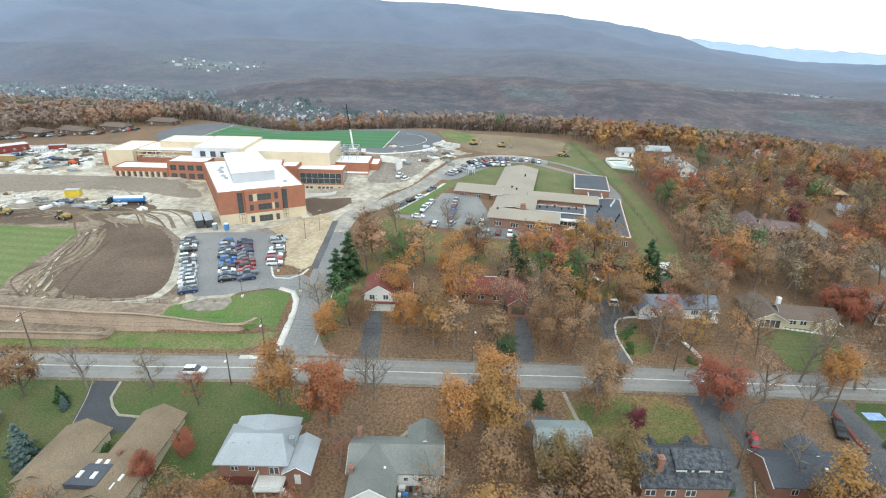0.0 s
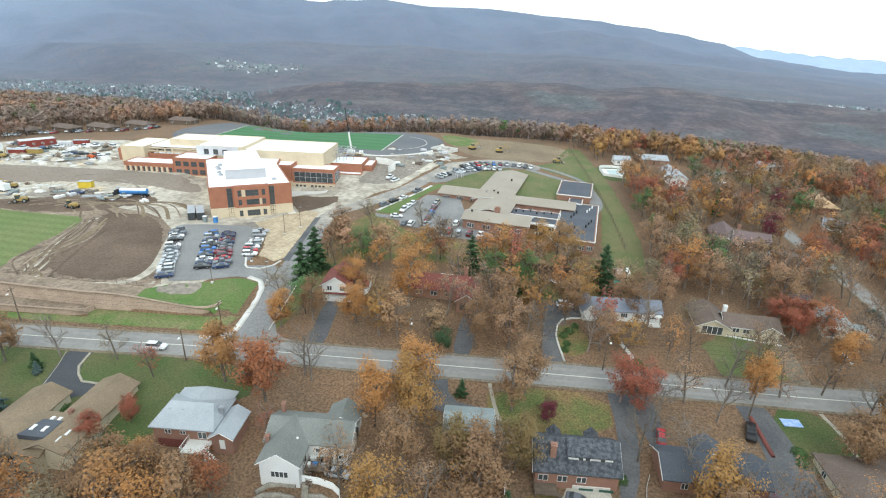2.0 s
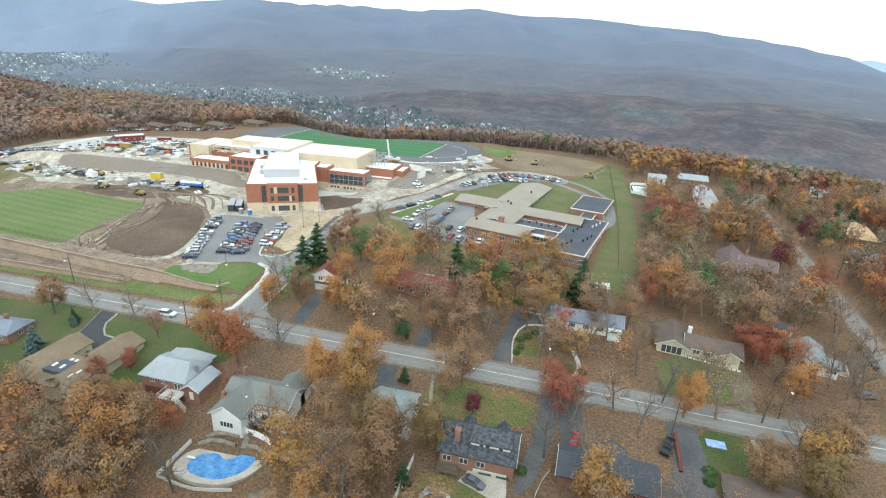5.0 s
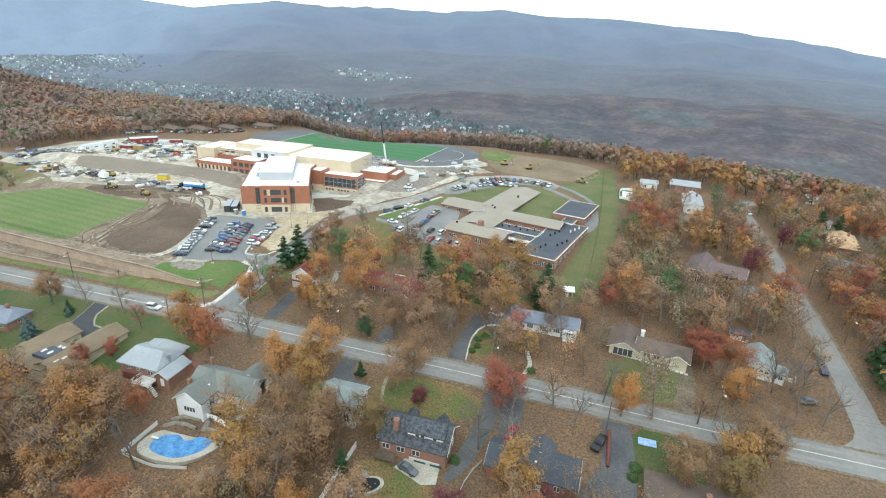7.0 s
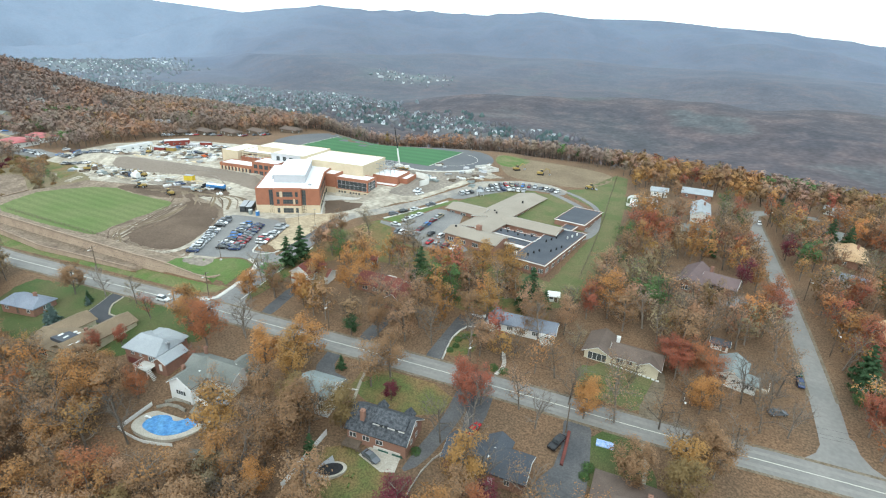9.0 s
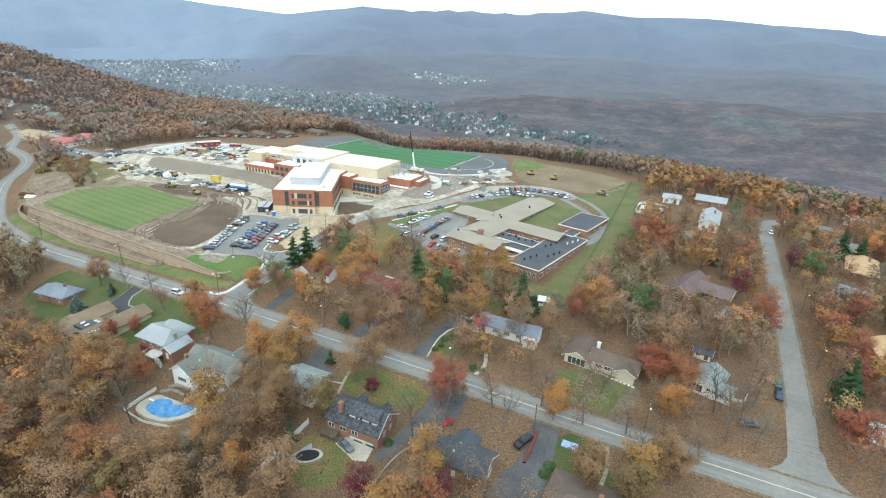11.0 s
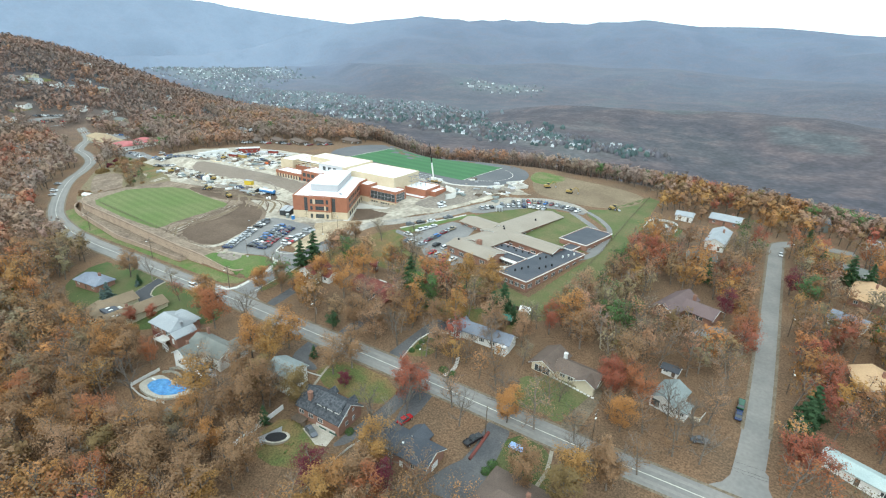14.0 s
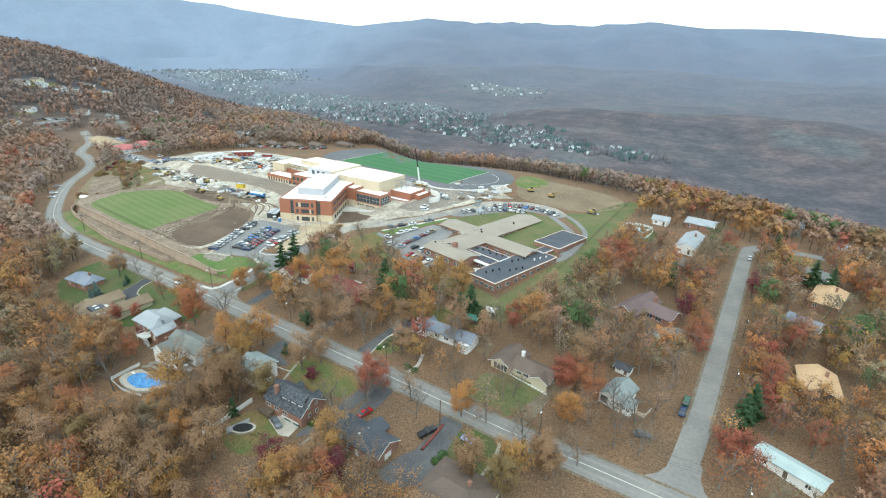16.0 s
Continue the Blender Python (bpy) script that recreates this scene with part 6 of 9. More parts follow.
def fence(label, line, h, material, step=2.4, solid=True, thick=0.06):
    """A fence of posts with boards or wires between."""
    root = thing("fence", Matrix.Identity(4), label, "fence")
    c = resample(line, step)
    for p, q in zip(c, c[1:]):
        za, zb = hz(*p), hz(*q)
        bm = bmesh.new()
        tube(bm, (*p, za - 0.2), (*p, za + h + 0.1), 0.07, 0.07, 4)
        part("post", bm, material, root)
        bm = bmesh.new()
        d = Vector(q - p).normalized()
        n = Vector((-d.y, d.x)) * thick / 2
        rows = ((0.08, h),) if solid else ((0.1, 0.16), (h / 2, h / 2 + 0.05), (h - 0.06, h))
        for lo, hi in rows:
            v = [bm.verts.new((x + s * n.x, y + s * n.y, z + k)) for s in (-1, 1) for x, y, z, k in ((*p, za, lo), (*q, zb, lo), (*q, zb, hi), (*p, za, hi))]
            for f in ((0, 1, 2, 3), (7, 6, 5, 4), (0, 4, 5, 1), (1, 5, 6, 2), (2, 6, 7, 3), (3, 7, 4, 0)):
                bm.faces.new([v[i] for i in f])
        part("panel" if solid else "rail", bm, material, root)
    return root


fence("white wooden garden fence", [(26.2, 46), (26.6, 54), (27.1, 61.5)], 1.7, M["white"])
fence("low weathered wooden fence between gardens", [(50.4, 44.9), (51.2, 60), (53.4, 66)], 0.7, M["concrete"])
fence("dark wire fence along a grass strip", [(72.8, 300), (72.6, 260), (72.6, 223), (72, 190), (70.4, 155)], 1.6, M["wood"], 4.0, False)
fence("dark board fence behind a garden", [(20, 139), (34, 140), (50, 138), (63, 139)], 1.6, M["wood"])
fence("white wooden fence round a garden pool", [(-18.4, 45), (-17.4, 53.6)], 1.2, M["white"])
fence("white wooden fence round a garden pool", [(-18.4, 45), (-10, 44.4), (-3, 46)], 0.9, M["white"])
fence("dark fence at the top of the retaining wall", [(x, float(inner_line(np.float64(x))) + 6.2) for x in (-172, -140, -110, -84, -66)], 1.1, M["wood"], 3.0, False)
fence("white fence round a rectangular pool", [(81, 245), (82.5, 260), (94.5, 260), (93.5, 243), (81, 245)], 1.4, M["white"], 3.0, True)

# ---- pools, patio ----
def outline_prism(name, pts, z0, z1, material, label, category, parent=None):
    bm = bmesh.new()
    prism(bm, pts if area(pts) > 0 else pts[::-1], z0, z1)
    ob = part(name, bm, material, parent)
    return ob if parent else tagged(ob, label, category)


pz = hz(-9, 51) + 0.25
pool = thing("swimming_pool", pose(0, 0, 0), "kidney-shaped pool under a blue winter cover, pale concrete deck", "pool")
outline_prism("deck", smooth_outline([(-17, 46), (-17, 52), (-11, 55), (-8.5, 54), (-6, 58), (-1.5, 57.5), (0, 53), (-3.5, 46.6), (-10, 45)], 2), pz - 1.2, pz, M["patio"], "", "", pool)
outline_prism("cover", smooth_outline([(-14.6, 47.6), (-14.4, 51.4), (-10.5, 53), (-8.2, 51), (-5.4, 55), (-2.6, 54), (-3, 50), (-6.5, 46.8), (-11, 46.6)], 3), pz - 0.5, pz + 0.06, M["pool_blue"], "", "", pool).data.materials[0] = M["pool_blue"]
part("diving_board", boxes((-15.6, -13.8, 49.8, 50.3, pz + 0.35, pz + 0.45), (-15.5, -15.1, 49.8, 50.3, pz, pz + 0.35)), M["white"], pool)
BLOCKED.append([(-20, 43), (-20, 56), (-12, 58), (3, 60), (13, 46), (12, 40), (-8, 37)])
BLOCKED.append([(26, 47), (30, 36), (50, 33), (56, 56), (46, 60), (28, 62)])
zz = hz(33, 53.5) + 0.5
pond = thing("above_ground_pool", pose(0, 0, 0), "dark drained oval pool with a grey timber surround", "pool")
ring = lambda s: [(33.2 + s * (2.7 * math.cos(a) * 0.8 - 1.7 * math.sin(a) * 0.6), 53.4 + s * (2.7 * math.cos(a) * 0.6 + 1.7 * math.sin(a) * 0.8)) for a in np.linspace(0, 2 * math.pi, 25)[:-1]]
outline_prism("rim", ring(1.28), zz - 1.4, zz, M["patio"], "", "", pond)
outline_prism("liner", ring(1.0), zz - 0.4, zz + 0.05, M["black"], "", "", pond)
outline_prism("deck", [(29.6, 50.6), (31.6, 49.6), (33.4, 55), (31.4, 57)], zz - 1.3, zz + 0.03, M["steel"], "", "", pond)
drape("pavement", [(36.6, 59.2), (38, 62), (45.5, 62), (46, 58), (43.2, 57)], M["patio"], 0.09, "pale concrete forecourt of a garage", "forecourt")
tagged(part("tarpaulin", boxes((84.8, 88.6, 81.4, 83.6, hz(86.7, 82.5) + 0.02, hz(86.7, 82.5) + 0.22)), mat("pale_blue_tarp", (0.22, 0.38, 0.72), (0.45, 0.55, 0.75), 1.2, 4, 0.5, stain=0.2)), "crumpled pale blue tarpaulin lying on a lawn", "tarpaulin")
tz = hz(87, 252) + 0.35
p2 = thing("swimming_pool", pose(0, 0, 0), "rectangular garden pool with a white surround", "pool")
part("deck", boxes((82.5, 93.5, 245, 259, tz - 1.4, tz)), M["white"], p2)
part("cover", boxes((84.5, 91.5, 247.5, 256.5, tz - 0.4, tz + 0.05)), M["roof_aqua"], p2)

# ---- poles and wires ----
def wire_loft(bm, rings):
    """A thin closed skin through three-sided rings."""
    vs = [[bm.verts.new(p) for p in ring] for ring in rings]
    for a, b in zip(vs, vs[1:]):
        for i in range(3):
            bm.faces.new((a[i], a[(i + 1) % 3], b[(i + 1) % 3], b[i]))
    bm.faces.new(vs[0][::-1])
    bm.faces.new(vs[-1])


def utility_pole(x, y, h, label, arm=True, lamp=True):
    z = hz(x, y)
    r = thing("utility_pole", pose(x, y, z), label, "utility pole")
    bm = bmesh.new()
    tube(bm, (0, 0, -0.5), (0, 0, h), 0.17, 0.11, 8)
    part("pole", bm, M["wood"], r)
    if arm:
        bm = boxes((-0.06, 0.06, -1.2, 1.2, h - 0.75, h - 0.6))
        part("crossarm", bm, M["wood"], r)
        for k in (-1.1, -0.5, 0.5, 1.1):
            bm = bmesh.new()
            tube(bm, (0, k, h - 0.6), (0, k, h - 0.4), 0.05, 0.04, 6)
            part("insulator", bm, M["white"], r)
    if lamp:
        bm = bmesh.new()
        tube(bm, (0, 0, h - 1.6), (0.3, -1.3, h - 1.2), 0.04, 0.03, 5)
        part("lamp_arm", bm, M["steel"], r)
        part("lamp_head", boxes((0.12, 0.48, -1.9, -1.25, h - 1.26, h - 1.1)), M["white"], r)
    return r


POLES = [(-150, 99.5), (-91.4, 96.2), (-39.7, 95.8), (6, 95.4), (50.4, 94), (101.9, 94.4), (150, 97)]
for x, y in POLES:
    utility_pole(x, y, 9.4, "dark wooden utility pole with a crossarm and lamp")
utility_pole(-43.8, 86.2, 8.0, "bare wooden street lamp pole", False, True)
utility_pole(77.9, 82.4, 8.5, "dark wooden pole beside a driveway", False, False)
for y in (141, 174, 211, 248):
    utility_pole(143.4, y, 8.6, "wooden pole along the side road", y != 248, True)
for a, b in zip(POLES, POLES[1:]):
    for k, h in ((-1.1, 9.0), (1.1, 9.0), (0, 7.4)):
        bm = bmesh.new()
        pa, pb = Vector((a[0], a[1] + k, hz(*a) + h)), Vector((b[0], b[1] + k, hz(*b) + h))
        line = [pa.lerp(pb, i / 8) - Vector((0, 0, 3.6 * i / 8 * (1 - i / 8))) for i in range(9)]
        side = (pb - pa).cross(Vector((0, 0, 1))).normalized() * 0.014
        wire_loft(bm, [[p + side, p - side, p + Vector((0, 0, 0.024))] for p in line])
        tagged(part("overhead_wire", bm, M["black"]), "sagging black overhead wire between poles", "wire", "overhead wires")
for x, y, h in ((-50.5, 113.5, 7.5), (-46, 128.5, 7.5), (-69, 130, 7.5), (-44, 151, 7.5), (-41, 158, 7.5), (-37.8, 119.6, 6)):
    r = thing("car_park_lamp", pose(x, y, hz(x, y)), "slender dark steel lamp post in a car park", "lamp post", "car park lamps")
    bm = bmesh.new()
    tube(bm, (0, 0, 0), (0, 0, h), 0.09, 0.06, 6)
    part("post", bm, M["wood"], r)
    part("foot", boxes((-0.3, 0.3, -0.3, 0.3, -0.3, 0.5)), M["concrete"], r)
    part("lamp_head", boxes((-0.15, 0.75, -0.15, 0.15, h, h + 0.12)), M["steel"], r)

# ---- vehicles ----
WH = {}


def wheel_mesh(r, w):
    if (r, w) not in WH:
        bm = bmesh.new()
        n = 12
        prof = ((-w / 2, r * 0.55), (-w / 2, r * 0.93), (-w * 0.38, r), (w * 0.38, r), (w / 2, r * 0.93), (w / 2, r * 0.55))
        rings = [[bm.verts.new((k * math.cos(2 * math.pi * i / n), y, k * math.sin(2 * math.pi * i / n))) for i in range(n)] for y, k in prof]
        for a, b in zip(rings, rings[1:]):
            for i in range(n):
                bm.faces.new((a[i], b[i], b[(i + 1) % n], a[(i + 1) % n]))
        hub = [bm.faces.new(rings[0]), bm.faces.new(rings[-1][::-1])]
        bmesh.ops.recalc_face_normals(bm, faces=bm.faces)
        for f in hub:
            f.material_index = 1
        me = bpy.data.meshes.new("wheel")
        bm.to_mesh(me)
        bm.free()
        me.materials.append(M["black"])
        me.materials.append(M["steel"])
        WH[r, w] = me
    return WH[r, w]


def loft(bm, sections, close=True):
    """Skin between cross-sections of equal point count."""
    rings = [[bm.verts.new(p) for p in s] for s in sections]
    n = len(rings[0])
    for a, b in zip(rings, rings[1:]):
        for i in range(n):
            bm.faces.new((a[i], a[(i + 1) % n], b[(i + 1) % n], b[i]))
    if close:
        bm.faces.new(rings[0][::-1])
        bm.faces.new(rings[-1])
    bmesh.ops.recalc_face_normals(bm, faces=bm.faces)


# x, half width, sill, waist height along the body; then the cabin: x, half width at waist, roof half width, roof height
BODIES = {}
BODIES["sedan"] = ([(-2.3, 0.72, 0.42, 0.72), (-2.15, 0.84, 0.3, 0.92), (-1.4, 0.9, 0.26, 0.98), (0.9, 0.9, 0.26, 0.95), (1.7, 0.87, 0.28, 0.84), (2.2, 0.78, 0.34, 0.7), (2.32, 0.66, 0.42, 0.6)], [(-1.75, 0.8, 0.0), (-1.0, 0.84, 0.46), (0.15, 0.84, 0.47), (1.05, 0.82, 0.0)], 0.97)
BODIES["suv"] = ([(-2.25, 0.78, 0.45, 0.95), (-2.15, 0.9, 0.34, 1.08), (-1.2, 0.94, 0.32, 1.1), (0.9, 0.94, 0.32, 1.08), (1.75, 0.9, 0.34, 1.0), (2.2, 0.82, 0.4, 0.86), (2.3, 0.7, 0.5, 0.72)], [(-2.15, 0.86, 0.0), (-1.85, 0.86, 0.62), (0.2, 0.87, 0.64), (1.05, 0.85, 0.0)], 1.08)
BODIES["pickup"] = ([(-2.75, 0.86, 0.5, 1.02), (-2.65, 0.94, 0.42, 1.06), (-0.7, 0.95, 0.4, 1.06), (0.9, 0.95, 0.4, 1.12), (1.9, 0.93, 0.42, 1.08), (2.55, 0.88, 0.46, 0.98), (2.7, 0.76, 0.55, 0.85)], [(-0.75, 0.86, 0.0), (-0.6, 0.87, 0.64), (0.55, 0.87, 0.66), (1.25, 0.86, 0.0)], 1.1)


def car(kind, paint, label):
    """A parked car: body, glazed cabin under a roof panel, wheels, lamps."""
    body, cab, waist = BODIES[kind]
    r = thing("parked_" + ("pickup" if kind == "pickup" else "car"), pose(0, 0, -500), label, "pickup truck" if kind == "pickup" else "car", "parked cars")
    bm = bmesh.new()
    loft(bm, [[(x, -w * 0.94, lo), (x, -w, (lo + hi) / 2), (x, -w * 0.93, hi), (x, w * 0.93, hi), (x, w, (lo + hi) / 2), (x, w * 0.94, lo)] for x, w, lo, hi in body])
    if kind == "pickup":
        box(bm, -2.55, -0.85, -0.93, -0.82, 1.0, 1.16)
        box(bm, -2.55, -0.85, 0.82, 0.93, 1.0, 1.16)
        box(bm, -2.66, -2.56, -0.88, 0.88, 1.0, 1.16)
    part("body", bm, paint, r)
    bm = bmesh.new()
    loft(bm, [[(x, -w, waist - 0.06), (x, -w * (1 - 0.2 * (h > 0)), waist + h), (x, w * (1 - 0.2 * (h > 0)), waist + h), (x, w, waist - 0.06)] for x, w, h in cab])
    part("cabin_glass", bm, M["glass"], r)
    bm = bmesh.new()
    (x0, w0, h0), (x1, w1, h1) = cab[1], cab[2]
    loft(bm, [[(x, -w * 0.8, waist + h - 0.02), (x, -w * 0.66, waist + h + 0.05), (x, w * 0.66, waist + h + 0.05), (x, w * 0.8, waist + h - 0.02)] for x, w, h in ((x0 - 0.05, w0, h0), (x1 + 0.05, w1, h1))])
    part("roof", bm, paint, r)
    for x in (body[1][0] + 0.75, body[-2][0] - 0.8):
        for y in (-0.8, 0.8):
            w = new("wheel", wheel_mesh(0.34, 0.24))
            w.parent, w.location = r, (x, y, 0.34)
    return r


def paint(name, c):
    return mat(name, c, tuple(k * 0.93 for k in c), 0.6, 5, 0.25, 0.1, bump=0, stain=0.04, spec=0.6)


PAINTS = {k: paint(k + "_car_paint", c) for k, c in dict(white=(0.75, 0.76, 0.77), silver=(0.42, 0.44, 0.46), grey=(0.14, 0.15, 0.17), black=(0.02, 0.02, 0.023), red=(0.42, 0.025, 0.03), maroon=(0.16, 0.02, 0.03), blue=(0.045, 0.16, 0.42), navy=(0.02, 0.04, 0.11), tan=(0.33, 0.28, 0.2), yellow=(0.6, 0.5, 0.06), green=(0.03, 0.10, 0.06)).items()}
CARS, car_rng = {}, random.Random(5)


def put_car(x, y, heading, colour=None, kind=None, z=None):
    kind = kind or car_rng.choice(("sedan", "sedan", "sedan", "suv", "suv", "pickup"))
    colour = colour or car_rng.choice(("white", "white", "white", "silver", "silver", "silver", "grey", "grey", "black", "black", "red", "maroon", "blue", "navy", "tan"))
    dx, dy = math.cos(radians(heading)), math.sin(radians(heading))
    zf, zb = (hz(x + 1.3 * dx, y + 1.3 * dy), hz(x - 1.3 * dx, y - 1.3 * dy)) if z is None else (z, z)
    m = pose(x, y, (zf + zb) / 2 + 0.09, 0, -math.degrees(math.atan2(zf - zb, 2.6)), heading)
    key = (kind, colour)
    if key not in CARS:
        word = {"sedan": "saloon car", "suv": "sport utility car", "pickup": "pickup truck"}[kind]
        CARS[key] = car(kind, PAINTS[colour], f"parked {colour} {word} on asphalt or gravel")
        CARS[key].matrix_world = m
        return CARS[key]
    return copy_thing(CARS[key], m)


def car_row(a, b, heading, gap=2.7, skip=0.06, colours=None):
    a, b = Vector(a), Vector(b)
    n = int((b - a).length / gap)
    for i in range(n + 1):
        if car_rng.random() < skip:
            continue
        p = a.lerp(b, i / max(n, 1)) + Vector((car_rng.uniform(-0.2, 0.2), car_rng.uniform(-0.2, 0.2)))
        put_car(p.x, p.y, heading + car_rng.uniform(-2, 2) + (180 if car_rng.random() < 0.4 else 0), car_rng.choice(colours) if colours and car_rng.random() < 0.7 else None)


car_row((-64.6, 114.4), (-79.4, 148), 23, 2.7, 0.05, ("white", "silver", "grey", "black"))
car_row((-57.2, 121.4), (-67, 146.4), 22, 2.65, 0.03, ("blue", "blue", "silver", "navy", "black"))
car_row((-52.4, 122.6), (-62, 147.6), 22, 2.65, 0.03, ("red", "maroon", "grey", "navy"))
car_row((-48.4, 132.4), (-52.4, 151), 15, 2.7, 0.05, ("red", "silver", "white"))
car_row((2.2, 171), (4.2, 188.5), 78, 2.7, 0.1)
car_row((-7.5, 179), (-5, 186.5), 75, 3.0, 0.1, ("white", "black"))
car_row((8.4, 168.6), (13, 168.4), 80, 2.8, 0)
car_row((10.5, 161.2), (21.5, 159.4), 80, 2.8, 0.12)
for p, q, h in (((2, 222.6), (9.5, 232.6), 140), ((9.5, 232.6), (22, 240.5), 125), ((22, 240.5), (33, 242), 95), ((12, 241.5), (24, 250.5), 125), ((24, 250.5), (34, 251.5), 95), ((35, 251.5), (46, 249), 75)):
    car_row(p, q, h, 2.75, 0.06)
for x, y, h, c, k in ((-15.8, 182.4, 52, "grey", "suv"), (-12.8, 187, 55, "black", "suv"), (-9.6, 191.6, 56, "white", "sedan"), (-5.1, 200.5, 60, "grey", "pickup"), (58, 75, 75, "red", "sedan"), (76.6, 78.4, 68, "black", "pickup"), (132.6, 123.6, 88, "navy", "sedan"), (132.8, 128.4, 88, "green", "suv"), (39.6, 59.3, -18, "grey", "sedan"),
                      (-52.4, 89.4, 1, "white", "suv"), (45.1, 118.9, -5, "white", "suv"), (-2.4, 60.3, -8, "silver", "sedan"), (-231, 118, 28, "white", "sedan"), (-239, 122.4, 30, "white", "suv"), (-254, 131, 32, "silver", "sedan"), (140.2, 250, 90, "white", "sedan"), (-9.5, 171.8, 0, "white", "sedan"), (-5.6, 166, 78, "grey", "sedan"), (-3.2, 165.6, 78, "white", "suv"), (2.2, 166.4, 60, "silver", "sedan"), (125, 108.5, 20, "grey", "sedan")):
    put_car(x, y, h, c, k)
car_row((-273, 213), (-236, 204.6), 75, 3.0, 0.12)
car_row((-263, 201.5), (-240, 195.5), 75, 3.0, 0.15)
car_row((-250, 203), (-242, 199), 70, 3.0, 0.2)
for k in range(5):
    car_row((-256 + k * 17, 271 + k * 6.5), (-244 + k * 17, 272 + k * 6.5), 80, 3.0, 0.2)
car_row((-178, 228), (-166, 226), 20, 3.2, 0.2)
car_row((-196, 232), (-184, 236), 60, 3.2, 0.2)
car_row((-300, 203), (-276, 199), 75, 3.2, 0.3)
car_row((-388, 224), (-374, 236), 20, 3.2, 0.3)
car_row((-470, 210), (-460, 230), 20, 3.0, 0.2)
car_row((-455, 206), (-446, 222), 20, 3.0, 0.2)
car_row((-334, 203), (-312, 201), 20, 3.4, 0.5)
car_row((-234, 206), (-212, 203), 70, 3.0, 0.15)
car_row((-236, 186), (-222, 190), 20, 3.0, 0.2)

# ---- building site ----
YEL = mat("site_yellow_paint", (0.36, 0.25, 0.08), (0.30, 0.21, 0.07), 0.8, 5, 0.5, stain=0.15)
BLU = mat("tank_blue_paint", (0.06, 0.22, 0.50), (0.05, 0.19, 0.44), 0.6, 4, 0.4, stain=0.12)
ORG = mat("orange_paint", (0.55, 0.12, 0.03), (0.48, 0.10, 0.03), 0.8, 5, 0.5, stain=0.12)
RUST = mat("rust_red_paint", (0.24, 0.05, 0.04), (0.2, 0.045, 0.035), 0.4, 4, 0.7, stain=0.2)


def container(x, y, heading, l, w, h, material, label, name="container"):
    r = thing(name, pose(x, y, hz(x, y), 0, 0, heading), label, "container" if name == "container" else "site office")
    n = int(l / 0.5)
    rib = [(-l / 2 + (i + f) * l / n, w / 2 + o) for i in range(n) for f, o in ((0.0, 0), (0.2, 0), (0.3, 0.05), (0.7, 0.05), (0.8, 0))] + [(l / 2, w / 2)]
    bm = bmesh.new()
    prism(bm, [(u, -v) for u, v in rib] + rib[::-1], 0.15, h)
    part("body", bm, material, r)
    part("roof", boxes((-l / 2 - 0.05, l / 2 + 0.05, -w / 2 - 0.07, w / 2 + 0.07, h, h + 0.1)), M["steel"] if name == "container" else M["metal_panel"], r)
    for s in (-1, 1):
        part("door", boxes((l / 2, l / 2 + 0.06, min(0.03 * s, (w / 2 - 0.05) * s), max(0.03 * s, (w / 2 - 0.05) * s), 0.25, h - 0.1)), material, r)
    if name != "container":
        for i in range(4):
            window(r, (-l / 2 + l * (i + 0.3) / 4, -w / 2 - 0.06), (-l / 2 + l * (i + 0.6) / 4, -w / 2 - 0.06), 1.1, 2.0, 0.05)
    return r


